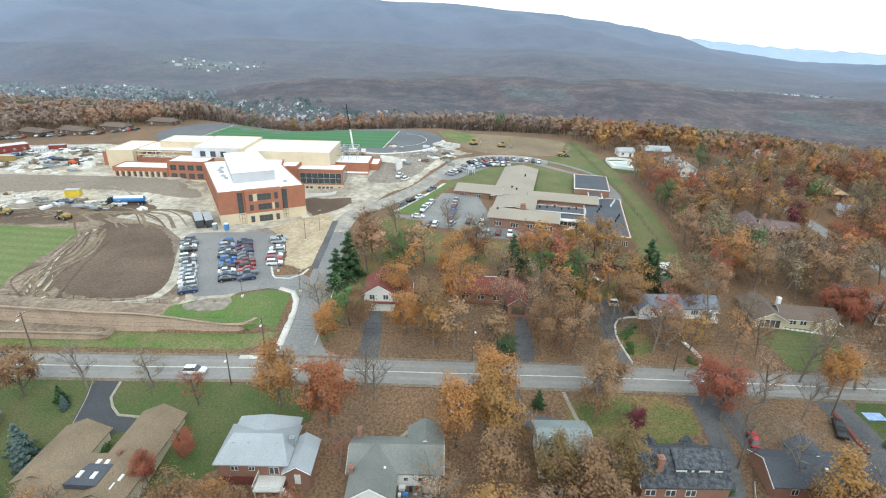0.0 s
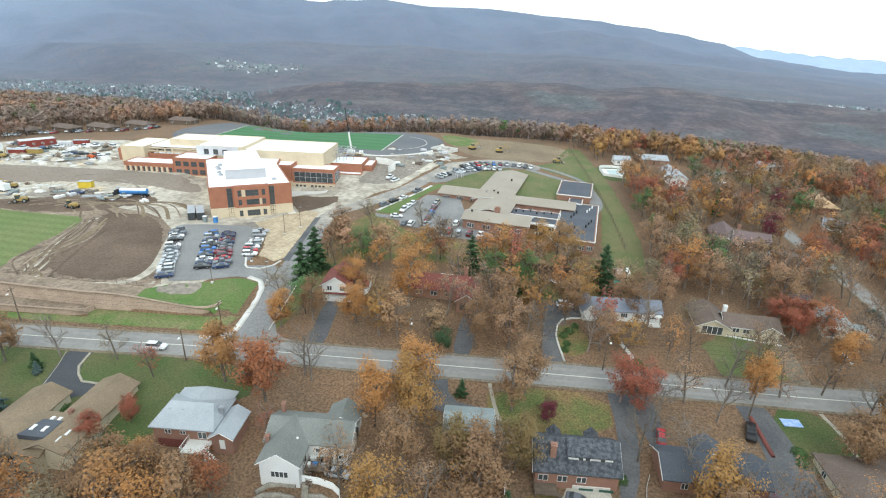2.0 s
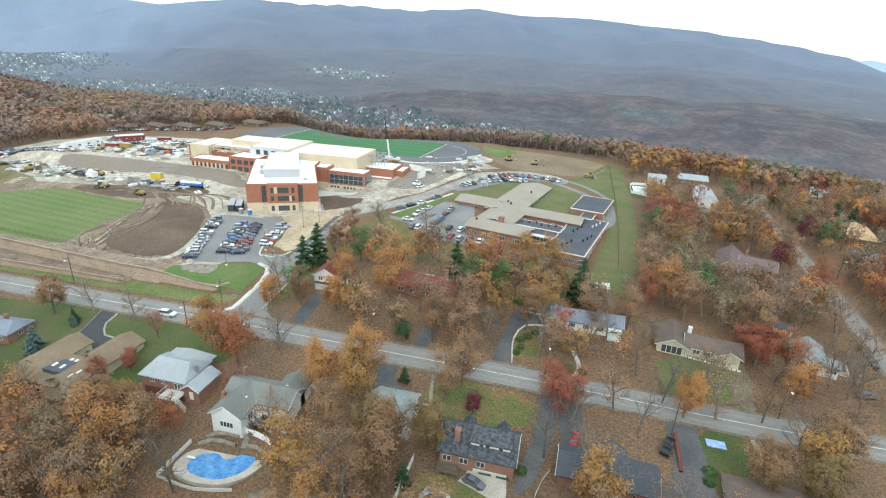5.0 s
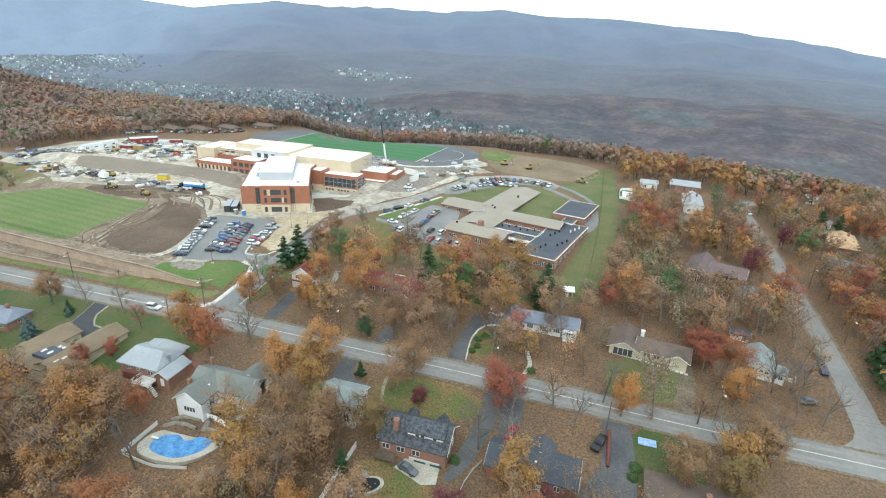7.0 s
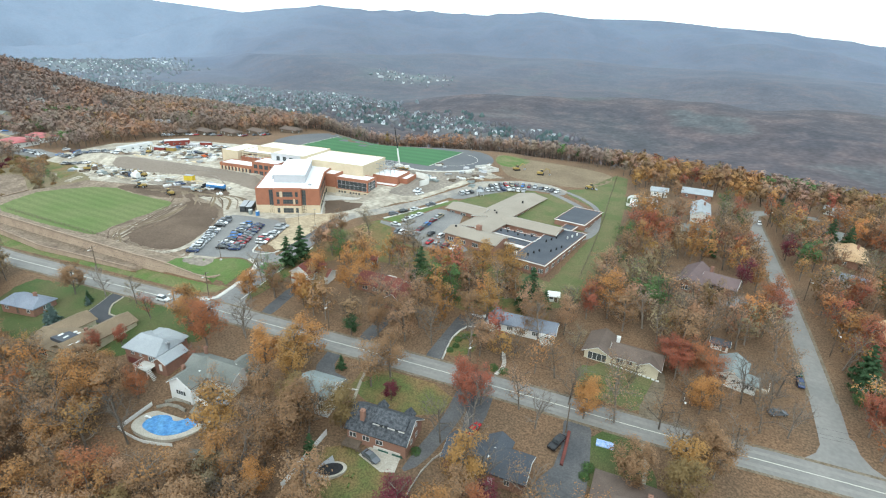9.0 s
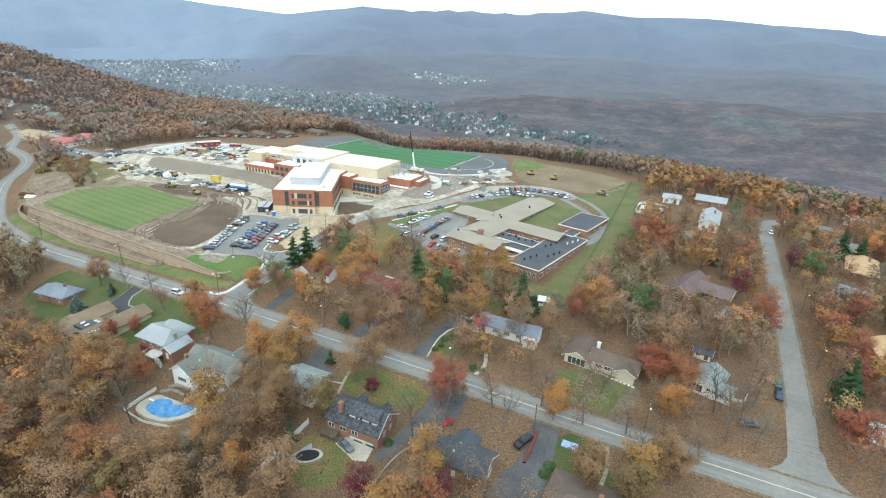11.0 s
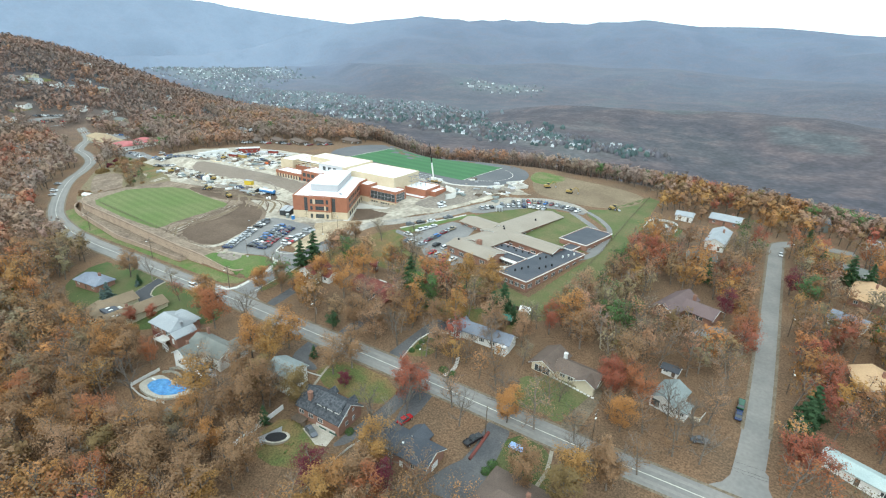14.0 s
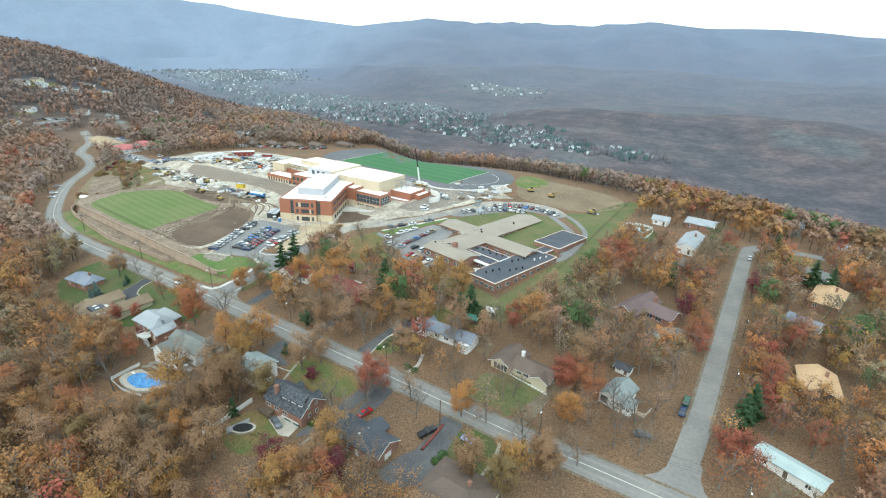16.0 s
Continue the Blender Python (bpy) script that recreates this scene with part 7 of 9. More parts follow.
def truck(x, y, heading, label, load, colour, l=9.5):
    """A lorry with a cab and a tank, box or flat bed."""
    r = thing("lorry", pose(x, y, hz(x, y) + 0.02, 0, 0, heading), label, "lorry")
    bm = boxes((-l / 2, l / 2, -0.5, 0.5, 0.75, 1.0))
    part("chassis", bm, M["black"], r)
    bm = bmesh.new()
    loft(bm, [[(a, -1.15, 0.6), (a, -1.2, 1.6), (a, -1.05, b), (a, 1.05, b), (a, 1.2, 1.6), (a, 1.15, 0.6)] for a, b in ((l / 2, 2.75), (l / 2 + 1.0, 2.75), (l / 2 + 1.5, 1.9), (l / 2 + 2.2, 1.7))])
    part("cab", bm, colour, r)
    part("windscreen", boxes((l / 2 + 1.0, l / 2 + 1.42, -0.95, 0.95, 1.95, 2.6)), M["glass"], r)
    if load == "tank":
        bm = bmesh.new()
        loft(bm, [[(a, s * 1.2 * math.cos(t), 2.2 + s * 1.15 * math.sin(t)) for t in np.linspace(0, 2 * math.pi, 17)[:-1]] for a, s in ((-l / 2, 0.6), (-l / 2 + 0.3, 1), (l / 2 - 0.8, 1), (l / 2 - 0.4, 0.6))])
        part("tank", bm, BLU, r, "blue tank with a white upper half")
        bm = bmesh.new()
        loft(bm, [[(a, 1.22 * math.cos(t), 2.21 + 1.17 * math.sin(t)) for t in np.linspace(0.5, math.pi - 0.5, 9)] for a in (-l / 2 + 0.3, l / 2 - 0.8)])
        part("tank_top", bm, M["white"], r)
    elif load == "flat":
        part("bed", boxes((-l / 2, l / 2 - 0.4, -1.25, 1.25, 1.0, 1.2), (l / 2 - 0.6, l / 2 - 0.4, -1.25, 1.25, 1.2, 2.4)), M["wood"], r)
        for i in range(3):
            part("load", boxes((-l / 2 + 0.4 + i * 2.7, -l / 2 + 2.8 + i * 2.7, -1.0, 1.0, 1.2, 1.8 + 0.25 * (i % 2))), (M["metal_panel"], M["black"], M["wood"])[i], r)
    else:
        part("box", boxes((-l / 2, l / 2 - 0.3, -1.25, 1.25, 1.0, 3.5)), M["white"], r)
    for a in (-l / 2 + 0.8, -l / 2 + 2.0, l / 2 + 1.3):
        for s in (-1, 1):
            w = new("wheel", wheel_mesh(0.5, 0.32))
            w.parent, w.location = r, (a, s * 1.0, 0.5)
    return r


def digger(x, y, heading, label, tracked=True, colour=None):
    """An excavator: tracks, house, cab, boom, stick and bucket; or a wheeled loader."""
    c = colour or YEL
    r = thing("excavator" if tracked else "wheel_loader", pose(x, y, hz(x, y) + 0.03, 0, 0, heading), label, "excavator" if tracked else "loader")
    if tracked:
        for s in (-1, 1):
            bm = bmesh.new()
            loft(bm, [[(a, s * 1.1 - 0.3, z0), (a, s * 1.1 + 0.3, z0), (a, s * 1.1 + 0.3, z1), (a, s * 1.1 - 0.3, z1)] for a, z0, z1 in ((-1.9, 0.3, 0.6), (-1.5, 0.02, 0.85), (1.5, 0.02, 0.85), (1.9, 0.3, 0.6))])
            part("track", bm, M["black"], r)
    else:
        for a in (-1.5, 1.5):
            for s in (-1, 1):
                w = new("wheel", wheel_mesh(0.75, 0.5))
                w.parent, w.location = r, (a, s * 1.05, 0.75)
    bm = bmesh.new()
    loft(bm, [[(a, -1.15, 0.9), (a, 1.15, 0.9), (a, 1.05, h), (a, -1.05, h)] for a, h in ((-2.1, 1.6), (-1.8, 2.0), (0.2, 2.0), (1.3, 1.5))])
    part("engine_house", bm, c, r)
    part("cab", boxes((-0.1, 1.3, 0.1, 1.1, 1.5, 2.9)), M["glass"], r)
    part("cab_roof", boxes((-0.15, 1.4, 0.05, 1.15, 2.9, 3.0)), c, r)
    bm = bmesh.new()
    if tracked:
        tube(bm, (1.0, -0.3, 1.5), (3.2, -0.3, 4.0), 0.25, 0.2, 4)
        tube(bm, (3.2, -0.3, 4.0), (5.0, -0.3, 3.3), 0.2, 0.17, 4)
    else:
        for s in (-0.7, 0.7):
            tube(bm, (1.0, s, 1.4), (3.0, s, 0.8), 0.15, 0.12, 4)
    part("boom", bm, c, r)
    bm = bmesh.new()
    if tracked:
        tube(bm, (5.0, -0.3, 3.4), (5.3, -0.3, 1.1), 0.16, 0.12, 4)
        part("stick", bm, c, r)
        bm = bmesh.new()
        loft(bm, [[(5.0, y_, 1.2), (5.7, y_, 1.0), (5.5, y_, 0.3), (4.7, y_, 0.35)] for y_ in (-0.8, 0.2)])
    else:
        loft(bm, [[(2.8, y_, 1.1), (3.1, y_, 0.25), (4.0, y_, 0.2), (3.2, y_, 0.5)] for y_ in (-1.2, 1.2)])
    part("bucket", bm, M["steel"], r)
    return r


truck(-115, 179.6, 8 + 180, "blue and white tank lorry on a building site", "tank", M["black"], 11)
truck(-176, 178.4, -14, "flatbed lorry loaded with bundles", "flat", PAINTS["navy"], 10)
truck(-166, 176.5, 170, "small white box lorry", "box", M["white"], 4)
for k, (x, y) in enumerate(((-83.2, 163.9), (-80.2, 164.5))):
    container(x, y, -61, 9.6, 2.4, 2.7, mat("dark_container_paint_" + "ab"[k], (0.045, 0.05, 0.055), (0.06, 0.065, 0.07), 0.5, 4, 0.6, stain=0.15), "dark grey shipping container with a pale roof")
container(-140.5, 187.6, 12, 5, 2.6, 2.8, mat("bright_yellow_paint", (0.62, 0.46, 0.05), (0.55, 0.40, 0.05), 0.8, 5, 0.5, stain=0.1), "bright yellow storage container")
container(-214, 217, 86, 22, 3.6, 3.2, M["white"], "long white site office cabin with windows", "site_office")
container(-205, 241, 52, 15, 6, 3.4, RUST, "dark red site cabin", "site_office")
container(-186, 247, 20, 7, 2.6, 2.6, RUST, "dark red storage container")
container(-190, 241, 14, 6, 2.6, 2.6, M["metal_panel"], "pale grey site cabin", "site_office")
container(-193, 225, 5, 6, 2.5, 2.2, YEL, "yellow waste container on site gravel")
container(-200, 223, 8, 7, 2.5, 2.0, RUST, "rust-red waste container on site gravel")
for x, y, c in ((-75.5, 158.6, M["roof_tangreen"]), (-71.8, 158.8, BLU)):
    r = thing("portable_toilet", pose(x, y, hz(x, y)), "plastic portable toilet beside the school", "portable toilet", "portable toilets")
    part("cabin", boxes((-0.6, 0.6, -0.6, 0.6, 0, 2.1)), c, r)
    part("roof", boxes((-0.66, 0.66, -0.66, 0.66, 2.1, 2.3)), M["white"], r)
    part("door", boxes((-0.45, 0.45, -0.65, -0.6, 0.1, 2.0)), c, r)
for x, y, h in ((-205, 178, 60), (31, 280, 10), (16, 283, 40)):
    digger(x, y, h, "yellow excavator standing on bare soil")
for x, y, h in ((-150, 166, 200), (-128, 163.5, 160), (61, 264.5, 0)):
    digger(x, y, h, "compact loader on bare soil", False)
digger(-160, 219.6, 10, "orange compact loader near the school wing", False, ORG)
put_car(-138, 179.2, 0, "navy", "pickup")
put_car(-121, 175, 200, "tan", "pickup")
put_car(-118, 178.6, 190, "white", "pickup")
put_car(-158, 221, 20, "white", "pickup")
put_car(-16.5, 213, 60, "white", "suv")
put_car(-19.5, 217, 75, "white", "pickup")
put_car(-53.6, 176.4, 26, "white", "suv")


def heap(x, y, r0, h, material, label, name="gravel_mound", seed=0):
    """A loose heap with an uneven outline."""
    bm = bmesh.new()
    rr_ = random.Random(seed)
    rings = []
    for k in range(5):
        t = k / 4
        rad = r0 * (1 - t) ** 0.8
        rings.append([bm.verts.new((x + rad * (1 + rr_.uniform(-0.22, 0.22)) * math.cos(a), y + rad * 0.8 * (1 + rr_.uniform(-0.22, 0.22)) * math.sin(a), hz(x, y) - 0.3 + (h + 0.3) * (1 - (1 - t) ** 1.6) * (1 + rr_.uniform(-0.12, 0.12) * (k > 0)))) for a in np.linspace(0, 2 * math.pi, 13)[:-1]])
    for a, b in zip(rings, rings[1:]):
        for i in range(12):
            bm.faces.new((a[i], a[(i + 1) % 12], b[(i + 1) % 12], b[i]))
    bm.faces.new(rings[-1])
    return tagged(part(name, bm, material), label, "heap")


hr = random.Random(3)
for k in range(70):
    x, y = hr.uniform(-222, -150), hr.uniform(204, 248)
    heap(x, y, hr.uniform(1.2, 3.4), hr.uniform(0.5, 1.5), M[hr.choice(("dirt", "dirt", "concrete", "mud_light"))], "low heap of pale rubble and gravel", seed=k)
for k in range(46):
    x, y = hr.uniform(-215, -150), hr.uniform(173, 190)
    heap(x, y, hr.uniform(1.0, 3.0), hr.uniform(0.4, 1.2), M[hr.choice(("dirt", "concrete", "mud"))], "low heap of rubble on the building site", seed=100 + k)
for k in range(12):
    x, y = hr.uniform(-30, 10), hr.uniform(240, 262)
    heap(x, y, hr.uniform(0.8, 2.0), hr.uniform(0.3, 0.9), M[hr.choice(("dirt", "concrete"))], "small heap of pale gravel", seed=200 + k)
for k in range(150):
    x, y = (hr.uniform(-220, -150), hr.uniform(205, 250)) if k < 70 else (hr.uniform(-215, -104), hr.uniform(173, 189)) if k < 122 else (hr.uniform(-30, 6), hr.uniform(236, 268))
    a = hr.uniform(0, 180)
    r = thing("building_material_stack", pose(x, y, hz(x, y), 0, 0, a), "stack of pallets and building material on gravel", "stack", "building material stacks")
    n = hr.randint(1, 3)
    mt = M[hr.choice(("white", "steel", "wood", "metal_panel", "concrete", "concrete", "site_grey", "roof_tangreen"))]
    for i in range(n):
        l, w = hr.uniform(1.6, 4.2), hr.uniform(0.8, 1.4)
        part("crate", boxes((-l / 2, l / 2, -w / 2 + i * 1.5, w / 2 + i * 1.5, 0.0, hr.uniform(0.4, 1.1))), mt, r)
    part("pallet", boxes((-1.0, 1.0, -0.8, 0.8 + (n - 1) * 1.5, -0.1, 0.04)), M["wood"], r)
for k in range(60):
    x, y = (hr.uniform(-222, -150), hr.uniform(204, 250)) if k < 34 else (hr.uniform(-205, -108), hr.uniform(174, 188))
    r = thing("timber_bundle", pose(x, y, hz(x, y), 0, 0, hr.uniform(-40, 60)), "bundle of long boards or pipes lying on gravel", "timber", "timber bundles")
    mt, l = M[hr.choice(("wood", "steel", "concrete", "metal_panel", "tan"))], hr.uniform(4, 9)
    for i in range(hr.randint(2, 4)):
        part("board", boxes((-l / 2 + hr.uniform(-0.4, 0.4), l / 2, i * 0.55, i * 0.55 + 0.45, 0.0, hr.uniform(0.25, 0.5))), mt, r)
for k in range(16):
    x, y = (hr.uniform(-218, -154), hr.uniform(206, 250)) if k < 12 else (hr.uniform(-190, -120), hr.uniform(176, 186))
    put_car(x, y, hr.uniform(0, 360), hr.choice(("white", "silver", "grey", "tan")), hr.choice(("pickup", "pickup", "suv")))
for x, y, h in ((-199, 214, 120), (-168, 182, 200)):
    digger(x, y, h, "yellow excavator among rubble on a building site")
# foundation of a small building beside the track
fd = thing("foundation", pose(1, 271, hz(1, 271), 0, 0, -35), "pale concrete foundation walls under construction", "foundation")
for b in ((-6, 6, -4.2, -3.7, -0.4, 1.3), (-6, 6, 3.7, 4.2, -0.4, 1.3), (-6, -5.5, -3.7, 3.7, -0.4, 1.3), (5.5, 6, -3.7, 3.7, -0.4, 1.3), (-0.3, 0.2, -3.7, 3.7, -0.4, 1.1)):
    part("wall", boxes(b), M["concrete"], fd)
# site crane
cz = hz(-43.4, 246.6)
cr = thing("mobile_crane", pose(-43.4, 246.6, cz), "mobile crane with a raised pale and black boom", "crane")
part("chassis", boxes((-5, 5, -1.3, 1.3, 0.7, 1.3)), YEL, cr)
part("cab", boxes((3.4, 5.2, -1.2, 1.2, 1.3, 2.6)), M["white"], cr)
part("turntable", boxes((-2.6, 1.0, -1.2, 1.2, 1.3, 2.8)), M["white"], cr)
for a in (-3.6, -2.2, 2.2, 3.8):
    for s in (-1, 1):
        w = new("wheel", wheel_mesh(0.6, 0.4))
        w.parent, w.location = cr, (a, s * 1.15, 0.6)
bm = bmesh.new()
tip, foot = Vector((-2.7, -1.7, 23.6)), Vector((-0.5, 0, 2.4))
tube(bm, foot, foot.lerp(tip, 0.45), 0.5, 0.42, 4)
part("boom_section", bm, M["white"], cr)
bm = bmesh.new()
tube(bm, foot.lerp(tip, 0.44), tip, 0.34, 0.22, 4)
part("boom_section", bm, M["black"], cr, "dark upper boom")
bm = bmesh.new()
tube(bm, tip, tip + Vector((0.4, -0.6, -9)), 0.03, 0.03, 3)
part("cable", bm, M["black"], cr)
# steel frame on the gym's end
fr = thing("steel_frame", pose(-47.8, 233, 12.2), "galvanised steel frame on the low roof", "steel frame")
for i in range(5):
    for j in range(3):
        bm = boxes((-5 + i * 3.4 - 0.1, -5 + i * 3.4 + 0.1, -7 + j * 5 - 0.1, -7 + j * 5 + 0.1, 0, 5.6))
        part("post", bm, M["steel"], fr)
for z in (2.8, 5.6):
    for j in range(3):
        part("beam", boxes((-5.2, 8.8, -7 + j * 5 - 0.12, -7 + j * 5 + 0.12, z - 0.12, z + 0.12)), M["steel"], fr)
    for i in range(5):
        part("beam", boxes((-5 + i * 3.4 - 0.1, -5 + i * 3.4 + 0.1, -7, 3.1, z - 0.1, z + 0.1)), M["steel"], fr)
for u, v in ((3.5, 30), (3.0, 33), (3.6, 24), (4.0, 37), (4.2, 20), (23, 9), (10, 40)):
    p = W2(u, v)
    unit_ = boxes((p[0] - 0.7, p[0] + 0.7, p[1] - 0.55, p[1] + 0.55, 15.6, 16.2), (p[0] - 0.3, p[0] + 0.3, p[1] - 0.3, p[1] + 0.3, 16.2, 16.45))
    tagged(part("roof_unit", unit_, M["steel"]), "pale metal plant unit on a white roof", "roof unit")
# gazebo, shelter and garden things
gz = thing("gazebo", pose(11.5, 225, hz(11.5, 225)), "small white open gazebo on a lawn island", "gazebo")
for i in range(6):
    a = i * math.pi / 3
    bm = bmesh.new()
    tube(bm, (1.8 * math.cos(a), 1.8 * math.sin(a), 0), (1.8 * math.cos(a), 1.8 * math.sin(a), 2.4), 0.08, 0.08, 5)
    part("post", bm, M["white"], gz)
bm = bmesh.new()
tube(bm, (0, 0, 2.4), (0, 0, 3.6), 2.2, 0.1, 6)
part("roof", bm, M["roof_silver"], gz)
for x, y, lab in ((43.6, 131, "white garden swing frame"), (57.4, 133, "white garden frame"), (37, 53.4, "pale green garden chair"), (38.6, 51.6, "pale green garden chair"), (38.2, 54, "pale green garden chair")):
    r = thing("garden_swing" if "frame" in lab else "garden_chair", pose(x, y, hz(x, y), 0, 0, x * 40), lab + " on a lawn", "garden furniture")
    s = 1.8 if "frame" in lab else 0.5
    bm = bmesh.new()
    for u in (-s, s):
        tube(bm, (u, -s * 0.5, 0), (u, 0, s * 1.1), 0.06, 0.06, 5)
        tube(bm, (u, s * 0.5, 0), (u, 0, s * 1.1), 0.06, 0.06, 5)
    part("legs", bm, M["white"] if s > 1 else M["verge"], r)
    part("seat", boxes((-s * 0.8, s * 0.8, -s * 0.35, s * 0.35, s * 0.4, s * 0.48)), M["white"] if s > 1 else M["verge"], r)
simple_house("small white garden shed", 63, 66, 136.6, 139.4, 2.2, 0.8, "x", M["white"], M["white"], 10, chim=False, name="shed")
simple_house("garden shed with a green roof", 58.5, 62.5, 128.4, 131.4, 2.0, 0.8, "x", M["wood"], mat("teal_roof", (0.05, 0.22, 0.17), (0.06, 0.25, 0.2), 0.5, 4, 0.6, stain=0.1), 15, chim=False, name="shed")
simple_house("red play tower in a garden", -1.2, 0.8, 134, 136, 3.6, 1.0, "x", M["roof_red"], M["roof_red"], 20, chim=False, name="play_tower")
simple_house("small grey shed by the pool", 2.4, 5.0, 42.6, 45.6, 2.0, 0.7, "x", M["wood"], M["roof_grey"], 20, chim=False, name="shed")

# ---- trees ----
rng = np.random.default_rng(7)


class Growth:
    """Collects tapered limbs and leaves as raw faces."""

    def __init__(self):
        self.wv, self.wf, self.lv, self.lf = [], [], [], []
        self.nw = self.nl = 0

    def limb(self, a, b, r0, r1, sides):
        a, b = np.asarray(a, float), np.asarray(b, float)
        d = b - a
        d /= np.linalg.norm(d) + 1e-9
        s = np.cross(d, (0.31, 0.95, 0.05))
        s /= np.linalg.norm(s)
        t = np.cross(d, s)
        ang = np.arange(sides) * 2 * math.pi / sides
        ring = np.cos(ang)[:, None] * s + np.sin(ang)[:, None] * t
        self.wv += [a + ring * r0, b + ring * r1]
        i = np.arange(sides)
        j = (i + 1) % sides
        self.wf.append(np.stack([i, j, j + sides, i + sides], -1) + self.nw)
        self.nw += 2 * sides

    def leaves(self, centres, size, flat=0.0, turn=1.0, loose=0.55):
        n = len(centres)
        u = rng.normal(size=(n, 3))
        u /= np.linalg.norm(u, axis=1)[:, None]
        c = np.asarray(centres)
        # leaves lie outwards and upwards on the crown
        mid = c.mean(0)
        o = (c - mid) / (c.std(0).mean() * 1.5 + 1e-9)
        o[:, 2] += 0.5
        w = rng.normal(size=(n, 3)) * loose + o * turn
        w[:, 2] += flat
        u = np.cross(w, u)
        u /= np.linalg.norm(u, axis=1)[:, None] + 1e-9
        v = np.cross(w, u)
        v /= np.linalg.norm(v, axis=1)[:, None] + 1e-9
        s = size * rng.uniform(0.6, 1.2, (n, 1))
        q = np.stack([c - u * s * 0.62 - v * s * 0.3, c + u * s * 0.62 - v * s * 0.3, c + v * s * 0.75], 1)
        self.lv.append(q.reshape(-1, 3))
        self.lf.append(np.arange(n * 3).reshape(n, 3) + self.nl)
        self.nl += n * 3

    def done(self):
        w = (np.concatenate(self.wv), np.concatenate(self.wf)) if self.wv else (np.zeros((0, 3)), np.zeros((0, 4), int))
        l = (np.concatenate(self.lv), np.concatenate(self.lf)) if self.lv else (np.zeros((0, 3)), np.zeros((0, 4), int))
        return w, l


def broadleaf(tall, spread, leaves, size, levels, sides=(6, 4, 3, 3), clear=0.3, forks=(7, 4, 3), lumps=26, loose=0.45):
    """A trunk that carries limbs, which fork into twigs; leaves hang round the twigs."""
    g = Growth()
    tips = []

    def grow(p, d, length, r, level):
        steps = 2 if level < 2 else 1
        q = p
        for s in range(steps):
            d = d + rng.normal(size=3) * (0.10 if level == 0 else 0.2)
            d[2] += 0.08 if level else 0.0
            d /= np.linalg.norm(d)
            n = q + d * length / steps
            g.limb(q, n, r * (1 - 0.42 * s / steps), r * (1 - 0.42 * (s + 1) / steps), sides[level])
            q = n
        if level >= levels:
            tips.append(q)
            tips.append(p + (q - p) * 0.5)
            return
        k = forks[level]
        for i in range(k):
            f = clear + (1 - clear) * (i + 0.6) / k if level == 0 else 0.35 + 0.65 * (i + 0.7) / k
            a = 2 * math.pi * (i * 0.382 + rng.uniform(-0.08, 0.08))
            side = np.array([math.cos(a), math.sin(a), 0.0])
            rise = rng.uniform(0.35, 0.75) + (0.5 * f if level == 0 else 0)
            nd = side + np.array([0, 0, rise]) if level == 0 else d * 0.8 + (side + np.array([0, 0, rng.uniform(-0.1, 0.5)])) * 0.75
            nd /= np.linalg.norm(nd)
            start = p + (q - p) * f
            reach = (spread * (1.05 - 0.45 * abs(f - 0.55) * 1.6) if level == 0 else length * rng.uniform(0.42, 0.62))
            grow(start, nd, reach * rng.uniform(0.8, 1.1), r * (0.42 if level == 0 else 0.55), level + 1)
        if level == 0:
            tips.append(q)

    grow(np.zeros(3), np.array([0.0, 0, 1]), tall * 0.86, 0.021 * tall, 0)
    tips = np.array(tips)
    if leaves:
        # lumps of foliage fill an egg-shaped crown round the limbs
        k = lumps
        d = rng.normal(size=(k, 3))
        d /= np.linalg.norm(d, axis=1)[:, None]
        egg = np.array([0, 0, 0.5 + clear * 0.5]) + d * rng.uniform(0.45, 0.95, (k, 1)) * np.array([spread * 0.82, spread * 0.82, 0.47 - clear * 0.38])
        egg *= tall
        egg[:, :2] *= (1.15 - 0.5 * np.clip(egg[:, 2:] / tall - 0.45, -0.2, 1))
        pick = np.where(rng.random((leaves, 1)) < 0.3, egg[rng.integers(0, k, leaves)], tips[rng.integers(0, len(tips), leaves)])
        keep = tips[:, 2].max()
        c = pick + rng.normal(size=(leaves, 3)) * np.array([0.042, 0.042, 0.036]) * tall
        c[:, 2] = np.minimum(c[:, 2], keep + 0.05 * tall)
        g.leaves(c, size, loose=loose)
    return g.done()


def conifer(tall, spread, leaves, size):
    g = Growth()
    g.limb((0, 0, 0), (0, 0, tall * 0.95), 0.018 * tall, 0.02, 5)
    k = int(tall * 3.2)
    pts = []
    for i in range(k):
        f = 0.10 + 0.88 * i / k
        a = i * 2.4
        r = spread * (1 - f) ** 0.85 * rng.uniform(0.8, 1.1) + 0.15
        tip = np.array([r * math.cos(a), r * math.sin(a), f * tall - 0.12 * r])
        g.limb((0, 0, f * tall), tip, 0.05, 0.015, 3)
        m = max(3, int(leaves / k * (1.9 * (1 - f) + 0.15)))
        t = rng.uniform(0.15, 1.05, m)[:, None]
        base = np.array([0, 0, f * tall])
        pts.append(base + (tip - base) * t + rng.normal(size=(m, 3)) * (0.06 + 0.10 * r) * np.array([1, 1, 0.6]))
    g.leaves(np.concatenate(pts), size, 0.4)
    return g.done()


